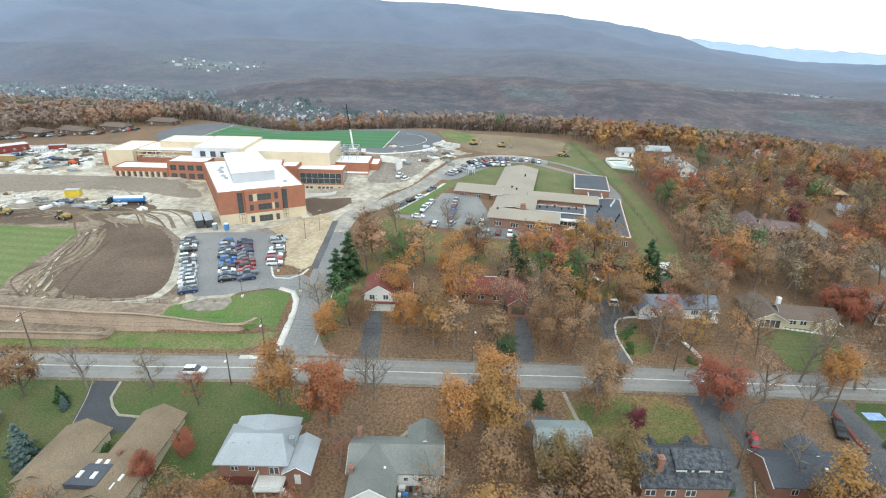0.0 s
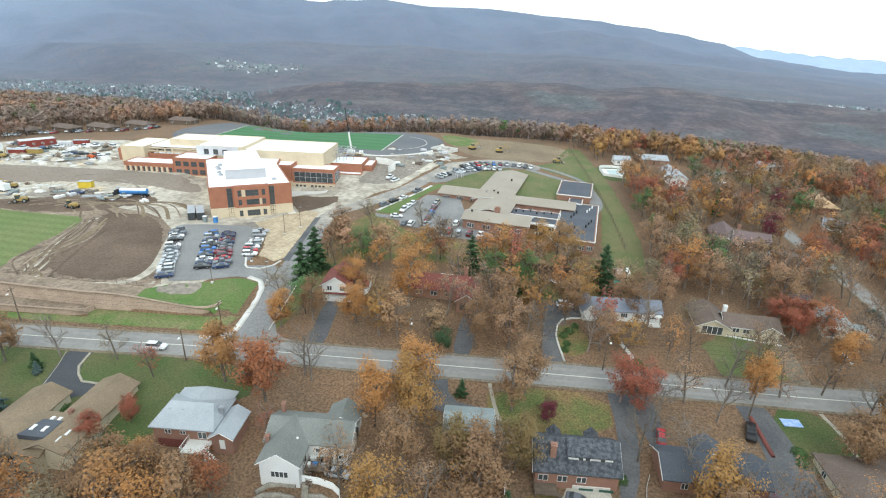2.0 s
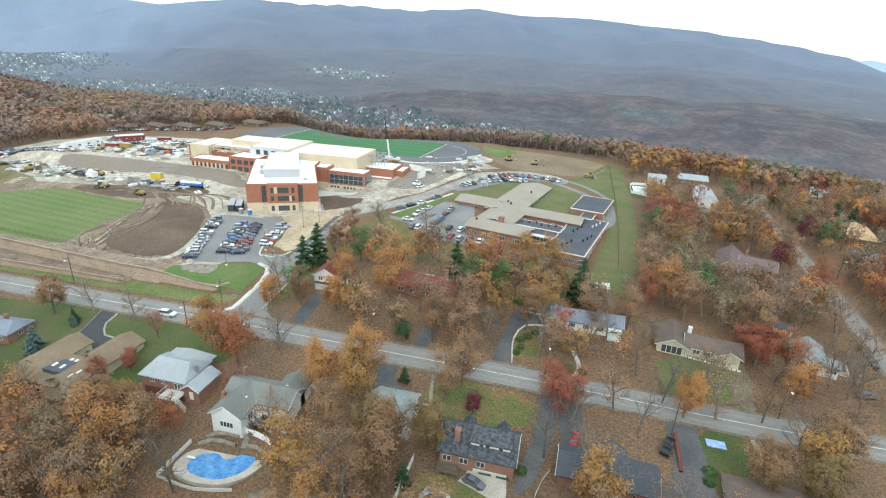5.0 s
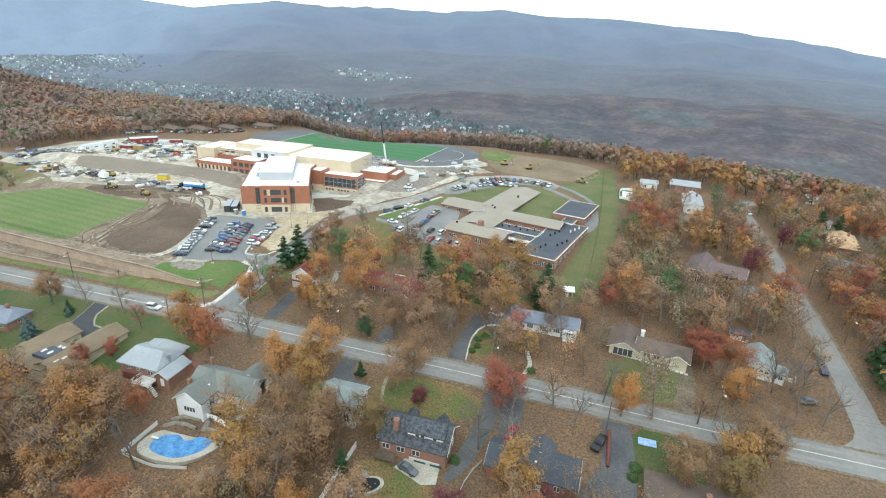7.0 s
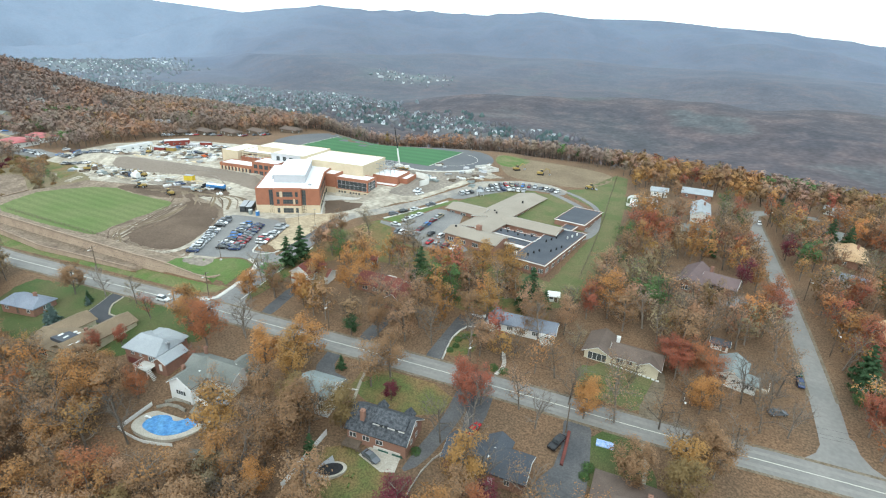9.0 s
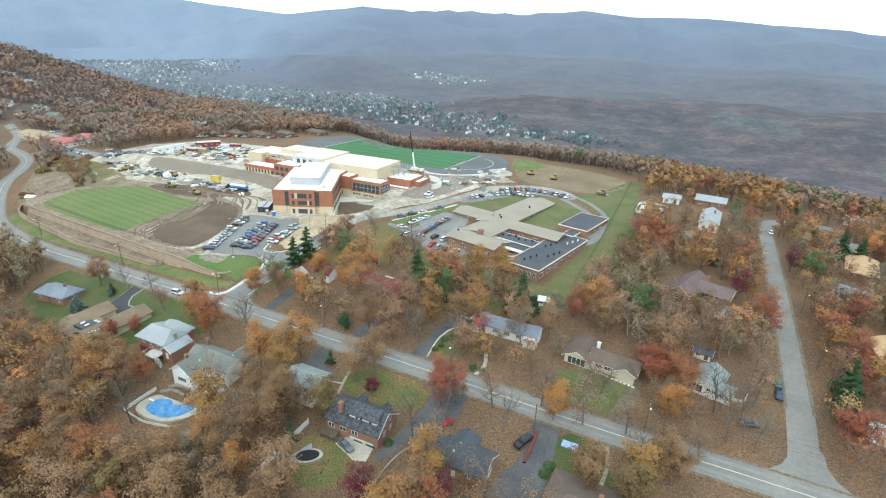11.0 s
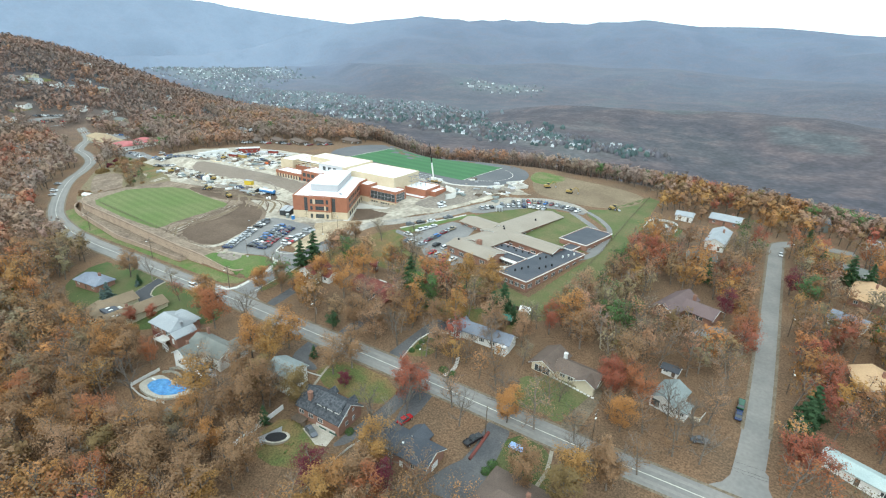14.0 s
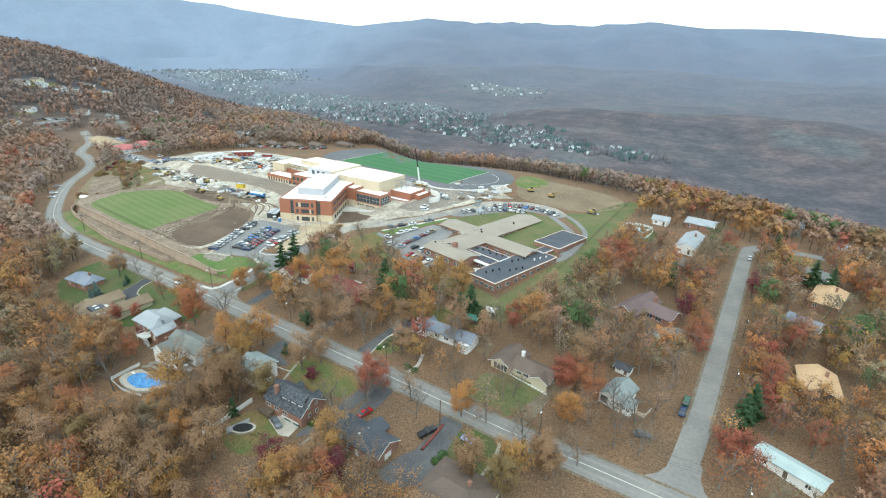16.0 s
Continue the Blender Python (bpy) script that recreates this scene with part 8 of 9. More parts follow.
def canopy(sides, rings):
    """A far crown: a rounded, uneven hump through rings of radius and height."""
    g = Growth()
    ang = np.arange(sides) * 2 * math.pi / sides
    for r, z in rings:
        k = r * rng.uniform(0.8, 1.2, sides)
        g.lv.append(np.stack([k * np.cos(ang), k * np.sin(ang), z + rng.uniform(-0.06, 0.06, sides)], -1))
    i = np.arange(sides)
    j = (i + 1) % sides
    for b in (0, sides):
        g.lf.append(np.stack([i + b, j + b, j + b + sides, i + b + sides], -1))
    return g.done()


def shrub(tall, spread, leaves, size):
    g = Growth()
    for i in range(6):
        a = i * 1.05
        g.limb((0, 0, 0), (spread * 0.5 * math.cos(a), spread * 0.5 * math.sin(a), tall * 0.7), 0.03, 0.01, 3)
    d = rng.normal(size=(leaves, 3))
    d /= np.linalg.norm(d, axis=1)[:, None]
    d[:, 2] = np.abs(d[:, 2])
    g.leaves(d * rng.uniform(0.55, 1.0, (leaves, 1)) * np.array([spread, spread, tall]), size)
    return g.done()


# leaf colours of the kinds, as base colours; hill_ and slope_ lightened for haze
KINDS = {
    "russet": (0.356, 0.195, 0.089), "orange": (0.42, 0.218, 0.09), "rust": (0.33, 0.138, 0.075), "tan": (0.30, 0.19, 0.118),
    "brown": (0.252, 0.155, 0.095), "gold": (0.36, 0.212, 0.085), "olive": (0.22, 0.16, 0.08), "red": (0.32, 0.115, 0.08),
    "hill_brown": (0.325, 0.232, 0.18), "hill_russet": (0.36, 0.228, 0.165), "hill_grey": (0.30, 0.232, 0.193), "hill_rust": (0.42, 0.24, 0.15), "slope_brown": (0.31, 0.222, 0.182), "slope_grey": (0.30, 0.228, 0.196), "slope_russet": (0.335, 0.218, 0.17), "maroon": (0.159, 0.039, 0.06), "pink": (0.349, 0.221, 0.148), "green": (0.095, 0.169, 0.067), "pine": (0.057, 0.111, 0.056), "blue_spruce": (0.127, 0.189, 0.194), "grey": (0.254, 0.208, 0.142),
}


KINDS = {k: v if k.startswith(("hill", "slope")) else (1.08 * v[0], 1.05 * v[1], 0.96 * v[2]) for k, v in KINDS.items()}


def tree_thing(name, shape, kind, label, category="tree"):
    """One tree: a trunk with its limbs and a crown of leaves."""
    (wv, wf), (lv, lf) = shape
    root = thing(name, pose(0, 0, -400), label, category)
    if len(wv):
        me = mesh_from("trunk", wv, wf)
        me.materials.append(M["bark"])
        new("trunk", me).parent = root
    if len(lv):
        me = mesh_from("crown", lv, lf)
        c = np.array(KINDS[kind])
        add_tint(me, "tint", np.tile(c, (len(lv), 1)) * np.repeat(rng.uniform(0.9, 1.1, (len(lv) // 3, 1)), 3, 0))
        me.materials.append(M["leaf"])
        new("crown", me).parent = root
    return root


# outlines that trees keep out of, as a raster
GX0, GY0, GS = -660, -40, 1.0
mask = np.zeros((int((380 + 660) / GS), int((480 + 40) / GS)), bool)


def fill(pts, grow_=0.0):
    a = np.array(pts)
    x0, x1 = max(int((a[:, 0].min() - GX0) / GS) - 1, 0), min(int((a[:, 0].max() - GX0) / GS) + 2, mask.shape[0])
    y0, y1 = max(int((a[:, 1].min() - GY0) / GS) - 1, 0), min(int((a[:, 1].max() - GY0) / GS) + 2, mask.shape[1])
    if x0 >= x1 or y0 >= y1:
        return
    X, Y = np.meshgrid(GX0 + GS * (np.arange(x0, x1) + 0.5), GY0 + GS * (np.arange(y0, y1) + 0.5), indexing="ij")
    ins = np.zeros(X.shape, bool)
    n = len(a)
    for i in range(n):
        p, q = a[i], a[(i + 1) % n]
        if p[1] == q[1]:
            continue
        c = ((p[1] > Y) != (q[1] > Y)) & (X < (q[0] - p[0]) * (Y - p[1]) / (q[1] - p[1]) + p[0])
        ins ^= c
    mask[x0:x1, y0:y1] |= ins


for o in BLOCKED:
    fill(o)
fill([(108, 97), (108, 128), (131, 134), (131, 97)])
fill([(0, 103), (0, 129), (23, 129), (23, 103)])
fill([(149, 108), (149, 122), (170, 118), (168, 106)])
fill([(-22, 142), (-14, 176), (50, 156), (64, 146), (58, 143), (20, 145), (-5, 146)])
for _ in range(2):
    grown = mask.copy()
    for ax in (0, 1):
        grown |= np.roll(mask, 1, ax) | np.roll(mask, -1, ax)
    mask = grown



def free(x, y):
    i, j = ((np.asarray(x) - GX0) / GS).astype(int), ((np.asarray(y) - GY0) / GS).astype(int)
    ok = (i >= 0) & (j >= 0) & (i < mask.shape[0]) & (j < mask.shape[1])
    return ~mask[np.clip(i, 0, mask.shape[0] - 1), np.clip(j, 0, mask.shape[1] - 1)] | ~ok


def scatter(outline, spacing, seed):
    """Places inside an outline, no two nearer than about the spacing."""
    r = np.random.default_rng(seed)
    a = np.array(outline, float)
    lo, hi = a.min(0), a.max(0)
    gx_, gy_ = np.meshgrid(np.arange(lo[0], hi[0], spacing), np.arange(lo[1], hi[1], spacing), indexing="ij")
    p = np.stack([gx_, gy_], -1).reshape(-1, 2) + r.uniform(-0.42, 0.42, (gx_.size, 2)) * spacing
    ins = np.zeros(len(p), bool)
    for i in range(len(a)):
        s, e = a[i], a[(i + 1) % len(a)]
        if s[1] != e[1]:
            ins ^= ((s[1] > p[:, 1]) != (e[1] > p[:, 1])) & (p[:, 0] < (e[0] - s[0]) * (p[:, 1] - s[1]) / (e[1] - s[1]) + s[0])
    p = p[ins]
    return p[free(p[:, 0], p[:, 1])]


def wood(name, places, shapes, kinds, weights, tall, label, seed, jitter=0.25, leaf="leaf", wood_tone=1.0):
    """A stand of trees joined into one mesh: trunks and crowns."""
    r = np.random.default_rng(seed)
    n = len(places)
    z = height(places[:, 0], places[:, 1])
    which = r.integers(0, len(shapes), n)
    # neighbours tend to the same colour
    mood = wobble(places[:, 0] + 37 * seed, places[:, 1], 110, 3) + r.normal(size=n) * 0.75
    share = np.argsort(np.argsort(mood)) / max(n, 1)
    order = np.argsort([KINDS[k][0] / KINDS[k][1] for k in kinds])
    steps_ = np.cumsum(np.array(weights, float)[order] / sum(weights))
    cols = np.array([KINDS[k] for k in kinds])[order[np.minimum(np.searchsorted(steps_, share), len(kinds) - 1)]]
    cols = cols * r.uniform(1 - jitter, 1 + jitter, (n, 1)) * r.uniform(1 - jitter * 0.3, 1 + jitter * 0.3, (n, 3))
    scale, ang = r.uniform(tall[0], tall[1], n), r.uniform(0, 6.28, n)
    for piece, matname in ((1, leaf), (0, "wood_tint")):
        vs, fs, ts, off = [], [], [], 0
        for s, shape in enumerate(shapes):
            v, f = shape[piece]
            sel = np.where(which == s)[0]
            if not len(v) or not len(sel):
                continue
            c, sn = np.cos(ang[sel]), np.sin(ang[sel])
            k = scale[sel]
            wide = k * r.uniform(0.85, 1.15, len(sel))
            x = (v[None, :, 0] * c[:, None] - v[None, :, 1] * sn[:, None]) * wide[:, None] + places[sel, 0][:, None]
            y = (v[None, :, 0] * sn[:, None] + v[None, :, 1] * c[:, None]) * wide[:, None] + places[sel, 1][:, None]
            zz = v[None, :, 2] * k[:, None] + z[sel][:, None] - 0.1
            vs.append(np.stack([x, y, zz], -1).reshape(-1, 3))
            fs.append((f[None] + (np.arange(len(sel)) * len(v))[:, None, None]).reshape(-1, f.shape[1]) + off)
            off += len(sel) * len(v)
            col = cols[sel] if piece else np.array([[0.19, 0.162, 0.138]]) * wood_tone * r.uniform(0.7, 1.4, (len(sel), 1))
            ts.append(np.repeat(col, len(v), 0))
        if not vs:
            continue
        me = mesh_from("crown" if piece else "trunk", np.concatenate(vs), np.concatenate(fs))
        add_tint(me, "tint", np.concatenate(ts))
        me.materials.append(M[matname])
        if piece:
            ob = tagged(new(name, me), label, "woodland", kind="stuff")
        else:
            new("trunk", me).parent = ob
    return ob


# ---- single trees ----
near_shapes = [broadleaf(1, sp, 2900, 0.025, 3, (6, 4, 3, 3), forks=(9, 5, 3), clear=cl) for sp, cl in ((0.37, 0.14), (0.31, 0.2), (0.35, 0.12), (0.33, 0.18))]
thin_shapes = [broadleaf(1, sp, 900, 0.022, 3, (6, 4, 3, 3), forks=(9, 5, 4), clear=cl) for sp, cl in ((0.37, 0.18), (0.33, 0.22), (0.39, 0.2))]
full_shapes = [broadleaf(1, 0.34, 4600, 0.027, 3, (6, 4, 3, 3), forks=(10, 5, 3), clear=0.16) for _ in range(2)]
bare_shapes = [broadleaf(1, sp, 0, 0.03, 3, (6, 4, 3, 3), forks=(9, 5, 4), clear=0.2) for sp in (0.46, 0.38)]
fir_shapes = [conifer(1.0 * 12, 4.0, 3000, 0.55), conifer(1.0 * 12, 3.2, 2700, 0.5)]
fir_shapes = [tuple((v / 12, f) for v, f in s_) for s_ in fir_shapes]
bush_shapes = [shrub(1, 0.95, 620, 0.16), shrub(1, 1.2, 560, 0.17)]
WORDS = {"russet": "russet-brown", "orange": "bright orange", "rust": "deep rust-red", "tan": "pale tan", "brown": "dull brown", "gold": "golden yellow", "olive": "yellow-olive", "red": "red", "maroon": "dark maroon", "pink": "pinkish brown", "pine": "dark green", "green": "green", "grey": "grey-brown"}
PROTO, tree_rng = {}, random.Random(11)


def plant(kind, x, y, tall, form="near", wide=1.0):
    """Sets one tree, a copy of its kind's first."""
    shapes = {"near": near_shapes, "thin": thin_shapes, "full": full_shapes, "bare": bare_shapes, "fir": fir_shapes, "bush": bush_shapes}[form]
    k = tree_rng.randrange(len(shapes))
    m = pose(x, y, hz(x, y) - 0.08, 0, 0, tree_rng.uniform(0, 360)) @ Matrix.Diagonal((tall * wide, tall * wide, tall, 1))
    if (kind, form, k) not in PROTO:
        label = {"bare": "leafless grey tree with spreading limbs", "fir": "dark green conifer with drooping boughs" if kind != "blue_spruce" else "blue-green spruce on a lawn",
                 "bush": f"rounded {WORDS.get(kind, kind)} garden shrub", "thin": f"half-bare autumn tree with {WORDS.get(kind, kind)} leaves"}.get(form, f"autumn tree with {WORDS.get(kind, kind)} leaves")
        name = {"fir": "conifer", "bush": "shrub"}.get(form, "tree")
        PROTO[kind, form, k] = tree_thing(name, shapes[k], kind, label, name)
        PROTO[kind, form, k].matrix_world = m
        BLOCK_TREES.append((x, y, tall * wide * 0.3))
        return
    first = PROTO[kind, form, k]
    copy_thing(first, m @ Matrix.Diagonal((1 / first.scale.x, 1 / first.scale.y, 1 / first.scale.z, 1)))
    BLOCK_TREES.append((x, y, tall * wide * 0.3))


BLOCK_TREES = []
def grove(kind, form, tall, spots):
    """Sets trees of one kind at these places."""
    for x, y in spots:
        plant(kind, x, y, tall * tree_rng.uniform(0.92, 1.1), form)


grove("rust", "full", 14, [(-21.5, 76)])
grove("russet", "full", 12, [(-32, 80.5)])
grove("orange", "near", 12, [(-12, 117)])
grove("orange", "near", 14, [(1.5, 126), (3, 113), (2, 72), (8.5, 81), (82, 134)])
grove("orange", "full", 10, [(-27, 100.5), (-9, 104), (81, 88.5), (107, 101)])
grove("gold", "near", 13, [(8, 76), (10, 72), (49, 143), (39, 141), (46, 146), (6, 50), (61, 58), (102, 76), (48, 117.5)])
grove("olive", "full", 12, [(29, 64.5), (17, 62.5), (5, 26), (102, 72)])
grove("tan", "near", 13, [(8.5, 63), (32, 84), (29, 79), (35, 43), (25, 36), (20, 27), (36, 38), (103, 122), (87, 129)])
grove("tan", "thin", 12, [(-1.5, 58)])
grove("tan", "full", 11, [(-83, 82), (92, 72), (109, 82), (106, 84)])
grove("pink", "near", 12, [(51, 101), (71, 120), (79, 158), (29, 99), (60, 121.5)])
grove("brown", "near", 12, [(21, 98), (27, 102), (63, 117), (44, 111), (-20, 104), (-24.6, 152), (-21.5, 140)])
grove("red", "thin", 9, [(-48, 80.5)])
grove("red", "thin", 6.5, [(-18, 66.8)])
grove("gold", "thin", 9, [(-60.5, 54.6)])
grove("pink", "thin", 12, [(66, 85.6), (88, 90), (112, 104), (126, 116), (106, 128), (128, 132), (13.5, 110.5), (20.5, 109), (16, 128), (25, 116)])
grove("brown", "thin", 11, [(120, 100), (103, 104), (72, 100), (88, 100.5), (114, 90), (98, 92), (127, 122), (118, 133), (110, 132), (60, 104)])
grove("grey", "thin", 10, [(-12.7, 137), (-16, 160), (11.6, 146), (1.5, 161), (-30.6, 111)])
grove("gold", "bush", 1.2, [(0.2, 85.4)])
grove("red", "full", 9.5, [(99.6, 117), (101.5, 112)])
grove("red", "near", 11, [(57, 83.5), (54, 80), (52, 84), (76, 131), (152, 142), (131, 154), (130, 248), (158, 172), (144, 109), (148, 109), (86, 201), (92, 207)])
grove("red", "full", 6, [(-45, 68), (-49, 63)])
grove("maroon", "full", 5.5, [(36, 76.5)])
grove("maroon", "near", 10, [(51, 48), (67, 53), (124, 173), (143.5, 208)])
grove("rust", "near", 11, [(109, 113.5), (104.5, 114.5), (131, 160), (152, 146), (158, 176), (66, 50)])
grove("grey", "bare", 11, [(-72, 84.5), (-14, 83), (10, 148), (71, 81), (65, 111), (-16, 84.5), (77, 91.8), (57, 77), (52, 69), (120, 106), (117, 109), (126, 101), (102, 83.5), (37, 100), (19, 38), (-13, 43), (48, 100), (123, 108), (60, 66), (64, 61), (110, 84)])
grove("grey", "thin", 8, [(-59, 85), (75, 112), (90, 103)])
for x, y, h in ((-28.6, 122.4, 12.5), (-26.2, 127.4, 15)):
    plant("pine", x, y, h, "fir", 1.12)
grove("pine", "fir", 12, [(146.7, 123.5), (148.5, 131), (164, 234), (170, 231), (58, 133.5), (19, 133), (57, 127), (115, 198), (150, 262), (154, 236)])
grove("pine", "fir", 7, [(27, 55), (34, 124), (63, 131)])
grove("pine", "fir", 4.5, [(18.5, 81.8)])
grove("pine", "full", 6, [(13.4, 95.6)])
grove("blue_spruce", "fir", 7, [(-73, 68), (-70.5, 65)])
grove("blue_spruce", "fir", 3.2, [(-73, 79)])
grove("pine", "fir", 4.5, [(-74.6, 80.5)])
grove("green", "near", 12, [(34, 123.5), (26, 127), (-14, 134), (84, 188)])
grove("green", "near", 8.5, [(89, 145), (82, 169), (97, 156)])
grove("green", "full", 5, [(144, 118.5), (-110, 52)])
grove("green", "bush", 1.3, [(42.6, 100), (43.4, 102.5), (43, 105.5), (44.6, 107.5), (46.5, 110), (56, 97.4), (59, 97.2), (-63, 69), (-60.5, 70), (48, 64.6), (83.4, 72), (84, 74.5), (36, 125.5), (38.5, 124), (41, 123.4), (31, 126.5)])


def clear_of(p, more=0.6):
    """Keeps places that are not under a single tree."""
    t = np.array(BLOCK_TREES)
    d = np.hypot(p[:, None, 0] - t[None, :, 0], p[:, None, 1] - t[None, :, 1])
    return p[(d > t[None, :, 2] + more).all(1)]


FRONT = [(-40, 16), (-40, 52), (-22, 56), (-21, 43), (4, 43), (6, 56), (24, 64), (26, 46), (44, 42), (52, 56), (66, 56), (112, 52), (112, 30), (70, 20)]
mix_ = ("tan", "tan", "brown", "brown", "brown", "russet", "gold", "russet", "grey", "orange", "pink", "russet", "rust", "tan")
for x, y in clear_of(scatter(FRONT, 5.4, 21)):
    k = tree_rng.random()
    plant(tree_rng.choice(mix_), float(x), float(y), tree_rng.uniform(9, 14.5), "near" if k < 0.66 else "thin" if k < 0.93 else "bare")

BACK = [(-80, 44), (-80, 57), (-60, 57), (-46, 59), (-38, 63), (-24, 63), (-21, 57), (-22, 44)]
for x, y in clear_of(scatter(BACK, 5.6, 33)):
    k = tree_rng.random()
    plant(tree_rng.choice(mix_), float(x), float(y), tree_rng.uniform(8.5, 12), "near" if k < 0.6 else "thin")

# ---- woods ----
mid_shapes = [broadleaf(1, sp, 560, 0.046, 2, (4, 3, 3), forks=(8, 4), clear=0.16, lumps=18, loose=0.35) for sp in (0.38, 0.34, 0.4, 0.36, 0.37)]
mid_thin = [broadleaf(1, sp, 210, 0.042, 2, (4, 3, 3), forks=(9, 6)) for sp in (0.37, 0.34, 0.4)]
far_shapes = [broadleaf(1, 0.38, 190, 0.075, 1, (3, 3), forks=(6,), clear=0.3, lumps=12, loose=0.2) for _ in range(6)]
clump_shapes = [broadleaf(1, 0.72, 92, 0.15, 1, (3, 3), forks=(3,), clear=0.1, lumps=16, loose=0.08) for _ in range(5)]
AUTUMN = ("brown", "tan", "russet", "grey", "orange", "gold", "olive", "rust", "pink", "red", "green")
SOUTH_WOOD = [(-135, 28), (-135, 88), (-112, 84), (-100, 60), (-72, 54), (-46, 54), (-40, 52), (-40, 16), (58, 17), (58, 2), (-20, 0), (-90, 12)]
NORTH_WOOD = [(-28, 99), (-28, 142), (-8, 152), (14, 152), (54, 137), (66, 135), (75, 146), (79, 165), (82, 190), (83, 228), (83, 238), (100, 236), (106, 262), (133, 262), (133, 112), (128, 98), (100, 98), (99, 116), (74, 116), (74, 96)]
EAST_WOOD = [(141, 97), (142, 262), (150, 270), (260, 290), (260, 262), (215, 215), (192, 175), (184, 97)]
wood("woodland", clear_of(scatter(SOUTH_WOOD, 5.2, 1)), mid_shapes + mid_thin, AUTUMN, (26, 16, 22, 10, 10, 5, 2, 6, 3, 1, 0), (9, 14), "mixed brown and orange autumn oaks, half bare", 11)
wood("woodland", clear_of(scatter(NORTH_WOOD, 5.2, 2)), mid_shapes + mid_thin, AUTUMN, (21, 16, 18, 18, 10, 4, 2, 6, 12, 6, 4), (8, 13), "mixed autumn trees round houses", 12)
wood("woodland", clear_of(scatter(EAST_WOOD, 5.4, 3)), mid_shapes + mid_thin, AUTUMN, (20, 14, 15, 14, 9, 5, 5, 8, 6, 7, 5), (8, 13), "mixed red and brown autumn trees along a side road", 13)
BELT = [(-165, 330), (-60, 336), (5, 332), (72, 318), (76, 262), (108, 264), (112, 292), (140, 270), (260, 285), (330, 268), (388, 300), (385, 408), (260, 405), (60, 396), (-180, 402), (-420, 560), (-480, 380), (-300, 320), (-220, 345)]
HILLS = ("hill_brown", "hill_grey", "hill_russet", "hill_rust", "olive", "green")
belt = scatter(BELT, 6.0, 4)
wood("woodland", belt[belt[:, 0] < 64], far_shapes, HILLS, (34, 40, 14, 8, 3, 1), (9, 12.5), "belt of bare grey-brown trees on the hill's rim", 14, 0.14, "far_leaf", 0.65)
wood("woodland", belt[belt[:, 0] >= 64], far_shapes, ("brown", "hill_russet", "hill_brown", "russet", "olive", "gold", "red", "green"), (30, 22, 14, 16, 7, 4, 4, 3), (9, 12.5), "belt of brown, orange and gold trees on the hill's rim", 24, 0.16, "far_leaf", 0.65)
LEFT = [(-135, 46), (-135, 88), (-200, 102), (-226, 118), (-262, 141), (-306, 169), (-345, 188), (-430, 196), (-470, 190), (-470, 128), (-345, 90), (-218, 52)]
wood("woodland", scatter(LEFT, 6.6, 5), far_shapes, ("hill_brown", "hill_grey", "hill_russet", "hill_rust", "red"), (38, 22, 26, 10, 4), (9, 13), "brown and russet woods beside the road", 15, 0.14, "far_leaf", 0.65)
STRIP = [(-200, 128), (-192, 156), (-205, 166), (-240, 176), (-258, 160), (-232, 135)]
SCRUB = [(-200, 122), (-192, 140), (-178, 160), (-212, 173), (-250, 196), (-268, 200), (-290, 190), (-262, 158), (-236, 138), (-212, 123)]
wood("woodland", scatter(SCRUB, 5.0, 8), bush_shapes + mid_thin[:1], ("olive", "grey", "maroon", "tan", "green", "brown"), (22, 30, 8, 22, 6, 12), (1.2, 3.2), "scrub and bushes on rough grass", 38)
wood("woodland", scatter(STRIP, 6.2, 6), mid_thin + mid_shapes[:2], AUTUMN, (24, 12, 12, 30, 2, 1, 3, 3, 4, 4, 1), (5, 9), "scrubby bare trees inside the road's bend", 16)
WEST = [(-262, 162), (-302, 184), (-340, 196), (-356, 206), (-400, 240), (-420, 300), (-320, 350), (-165, 350), (-160, 322), (-200, 306), (-232, 268), (-262, 235), (-262, 208), (-300, 214)]
wood("woodland", scatter(WEST, 5.6, 26), far_shapes, HILLS, (36, 34, 18, 8, 2, 2), (8, 11.5), "bare violet-brown wood beside the building site", 36, 0.14, "far_leaf", 0.65)
HILL = [(-345, 240), (-320, 300), (-480, 380), (-420, 560), (-560, 640), (-720, 560), (-850, 420), (-880, 290), (-700, 195), (-527, 145), (-470, 145), (-470, 190), (-420, 215)]
wood("woodland", scatter(HILL, 6.8, 7), clump_shapes, ("slope_brown", "slope_grey", "slope_russet", "hill_rust"), (38, 30, 28, 4), (7.5, 9.5), "brown and russet woods on a hillside", 17, 0.06, "far_leaf", 0.65)

# ---- valley: woods and town ----
vr = np.random.default_rng(31)


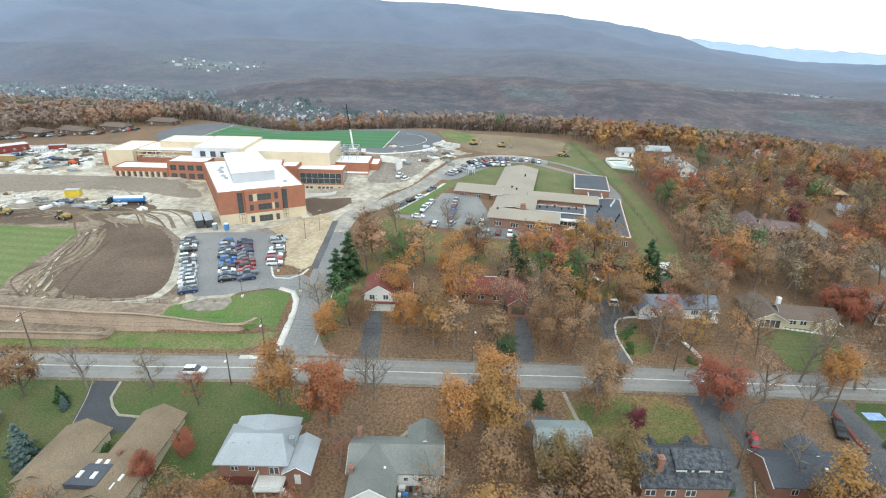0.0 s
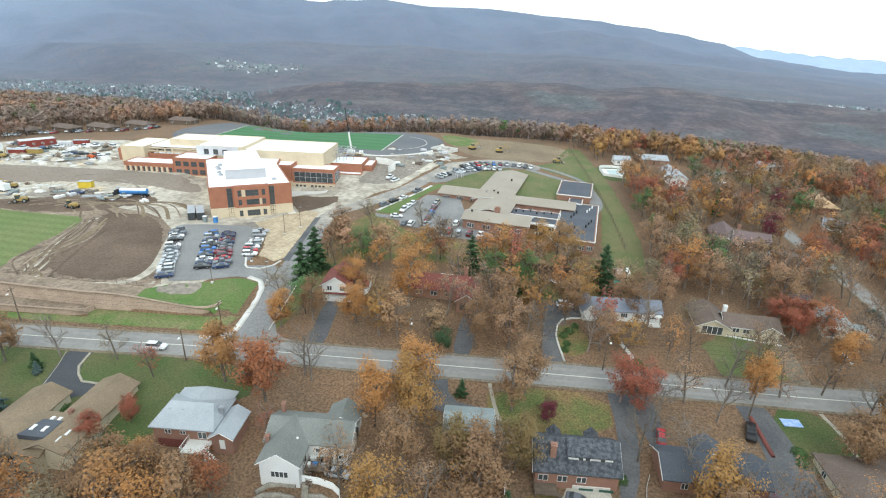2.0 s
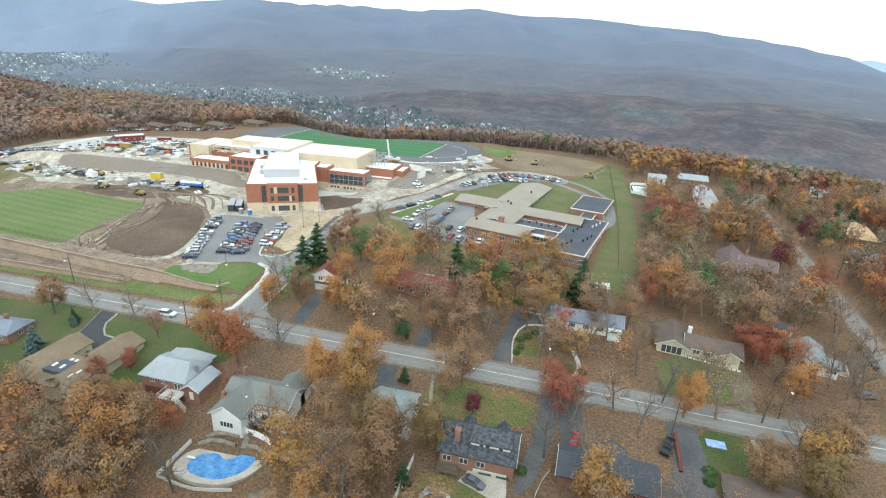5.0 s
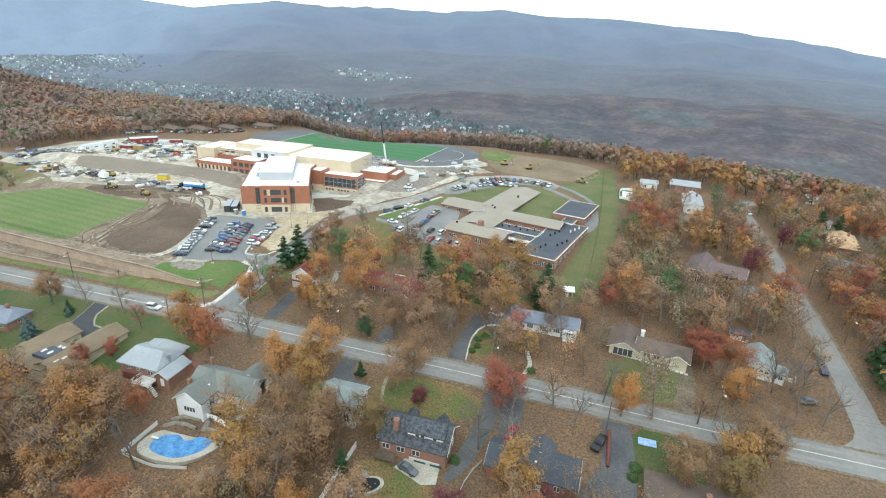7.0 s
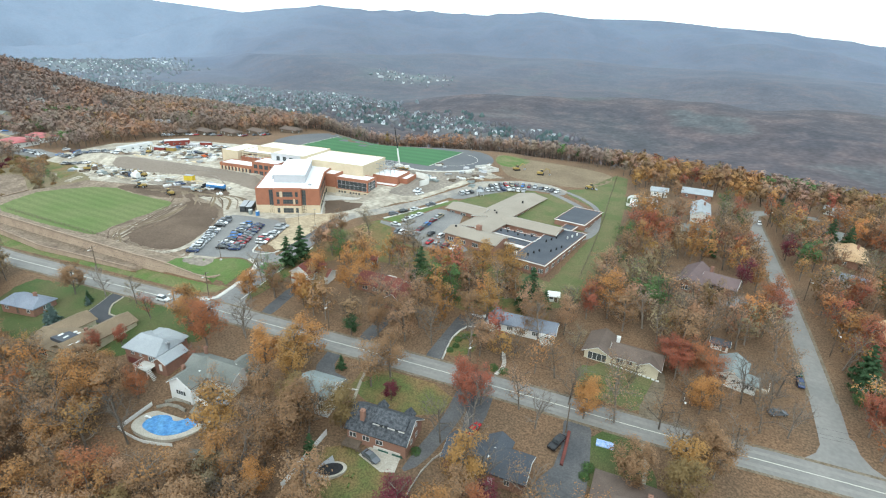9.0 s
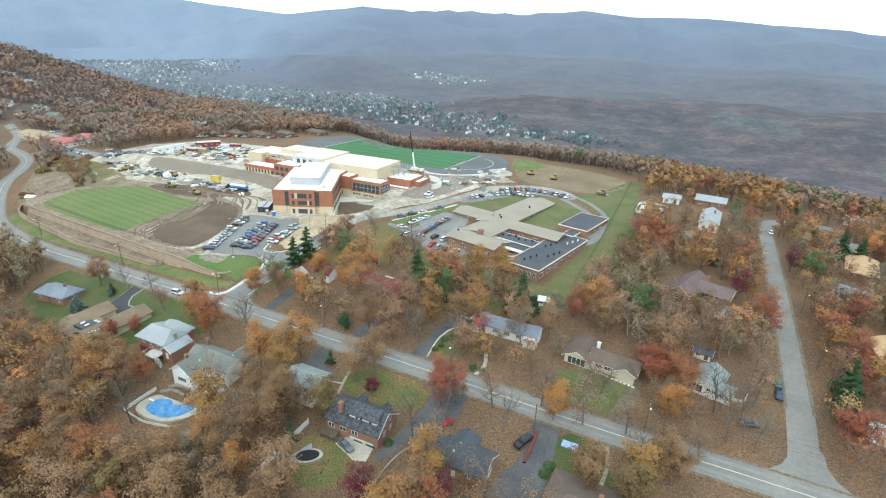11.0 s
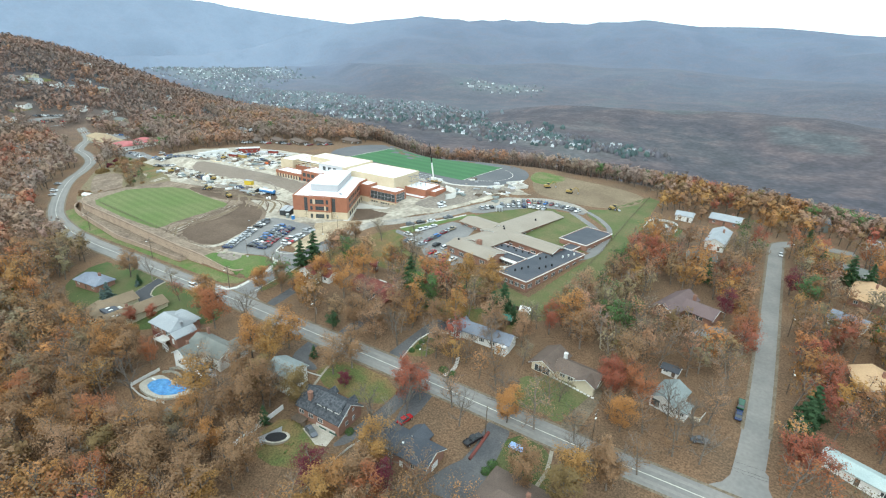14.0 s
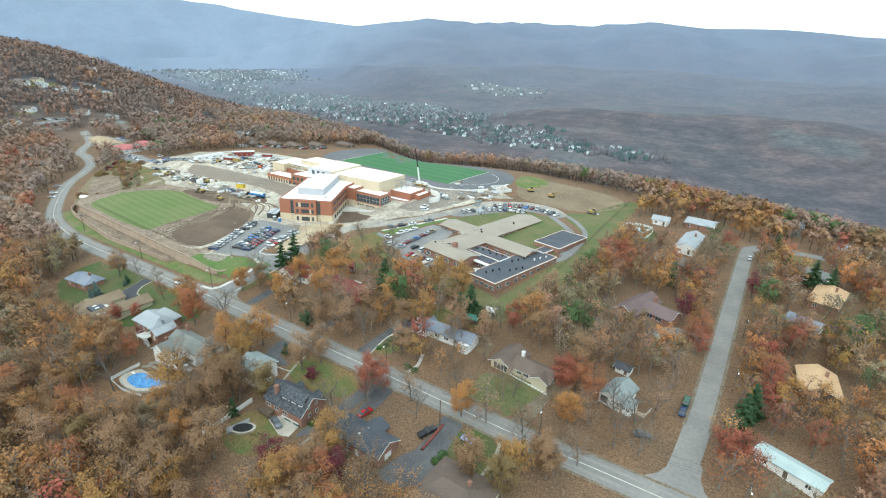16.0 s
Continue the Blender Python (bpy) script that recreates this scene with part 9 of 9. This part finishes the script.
round_crowns = [canopy(5, ((0.38, -0.3), (0.46, 0.3), (0.14, 0.75))) for _ in range(4)]
# valley crown colours, with bluish distance haze mixed into the base colours
KINDS.update(haze_brown=(0.152, 0.142, 0.155), haze_grey=(0.146, 0.148, 0.168), haze_rust=(0.17, 0.146, 0.15), dark_green=(0.085, 0.125, 0.13), town_green=(0.115, 0.165, 0.165))
hv, hf, ht, k0, gp = [], [], [], 0, []
for cx, cy, sx, sy, n in TOWN:
    # houses stand in rows along streets that follow the valley
    turn = vr.uniform(-0.5, 0.1)
    rows_ = np.round((vr.beta(2.2, 2.2, n) * 2 - 1) * 1.5 * sy / 34) * 34 + vr.choice((-9, 9), n)
    along = (vr.beta(2.2, 2.2, n) * 2 - 1) * 1.5 * sx
    p = np.stack([cx + along * math.cos(turn) - rows_ * math.sin(turn), cy + along * math.sin(turn) + rows_ * math.cos(turn)], -1) + vr.normal(size=(n, 2)) * 4
    gp.append(np.stack([cx + (vr.beta(2, 2, n * 3) * 2 - 1) * 1.7 * sx, cy + (vr.beta(2, 2, n * 3) * 2 - 1) * 1.7 * sy], -1))
    zt = height(p[:, 0], p[:, 1])
    for (x, y), z in zip(p, zt):
        w, d, h, a = vr.uniform(2.7, 4.2), vr.uniform(2.2, 3.0), vr.uniform(2.2, 3.8), turn + vr.choice((0, 1.57)) + vr.normal() * 0.15
        if vr.random() < 0.03:
            w, d, h = w * 3, d * 3, h * 1.2
        c, s_ = math.cos(a), math.sin(a)
        loc = [(-w, -d, -2), (w, -d, -2), (w, d, -2), (-w, d, -2), (-w, -d, h), (w, -d, h), (w, d, h), (-w, d, h), (-w, 0, h + 2.6), (w, 0, h + 2.6)]
        pts = [(x + u * c - v * s_, y + u * s_ + v * c, z + q) for u, v, q in loc]
        # wall and roof colours, tinted blue-grey to paint in the valley haze
        wall_c = np.array([(0.70, 0.74, 0.77), (0.48, 0.51, 0.53), (0.24, 0.24, 0.25)][vr.choice(3, p=(0.42, 0.36, 0.22))])
        roof_c = np.array([(0.17, 0.19, 0.21), (0.31, 0.34, 0.37), (0.18, 0.165, 0.16)][vr.choice(3, p=(0.45, 0.3, 0.25))])
        for f, col in (((0, 1, 5, 4), wall_c), ((1, 2, 6, 5), wall_c), ((2, 3, 7, 6), wall_c), ((3, 0, 4, 7), wall_c), ((4, 5, 9, 8), roof_c), ((6, 7, 8, 9), roof_c), ((5, 6, 9, 9), wall_c), ((7, 4, 8, 8), wall_c)):
            if f[2] == f[3]:
                q3 = [pts[f[0]], pts[f[1]], pts[f[2]], tuple((np.array(pts[f[0]]) + np.array(pts[f[2]])) / 2)]
            else:
                q3 = [pts[i] for i in f]
            hv += q3
            ht += [col] * 4
            hf.append((k0, k0 + 1, k0 + 2, k0 + 3))
            k0 += 4
me = mesh_from("town_houses", np.array(hv), np.array(hf))
add_tint(me, "tint", np.array(ht))
me.materials.append(tint_mat("hazed_town_paint", 0.12, 0.8, 0.0))
tagged(new("town_houses", me), "scattered pale houses of a valley town", "town", kind="stuff")
gp = np.concatenate(gp)
# farther crowns: stronger haze and extra brightness painted into the base colour
KINDS.update(far_haze_green=(0.19, 0.24, 0.26), far_haze_grey=(0.215, 0.23, 0.262))
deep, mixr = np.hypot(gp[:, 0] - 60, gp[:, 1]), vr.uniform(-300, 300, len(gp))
wood("woodland", gp[deep < 1500 + mixr], round_crowns, ("dark_green", "town_green", "haze_grey", "haze_brown"), (24, 14, 40, 22), (7, 12), "dark green conifers among the town's houses", 19, 0.12, "far_leaf")
wood("woodland", gp[deep >= 1500 + mixr], round_crowns, ("far_haze_green", "far_haze_grey"), (40, 60), (7, 12), "haze-tinted grey-green trees in the far part of the town", 20, 0.08, "far_leaf")
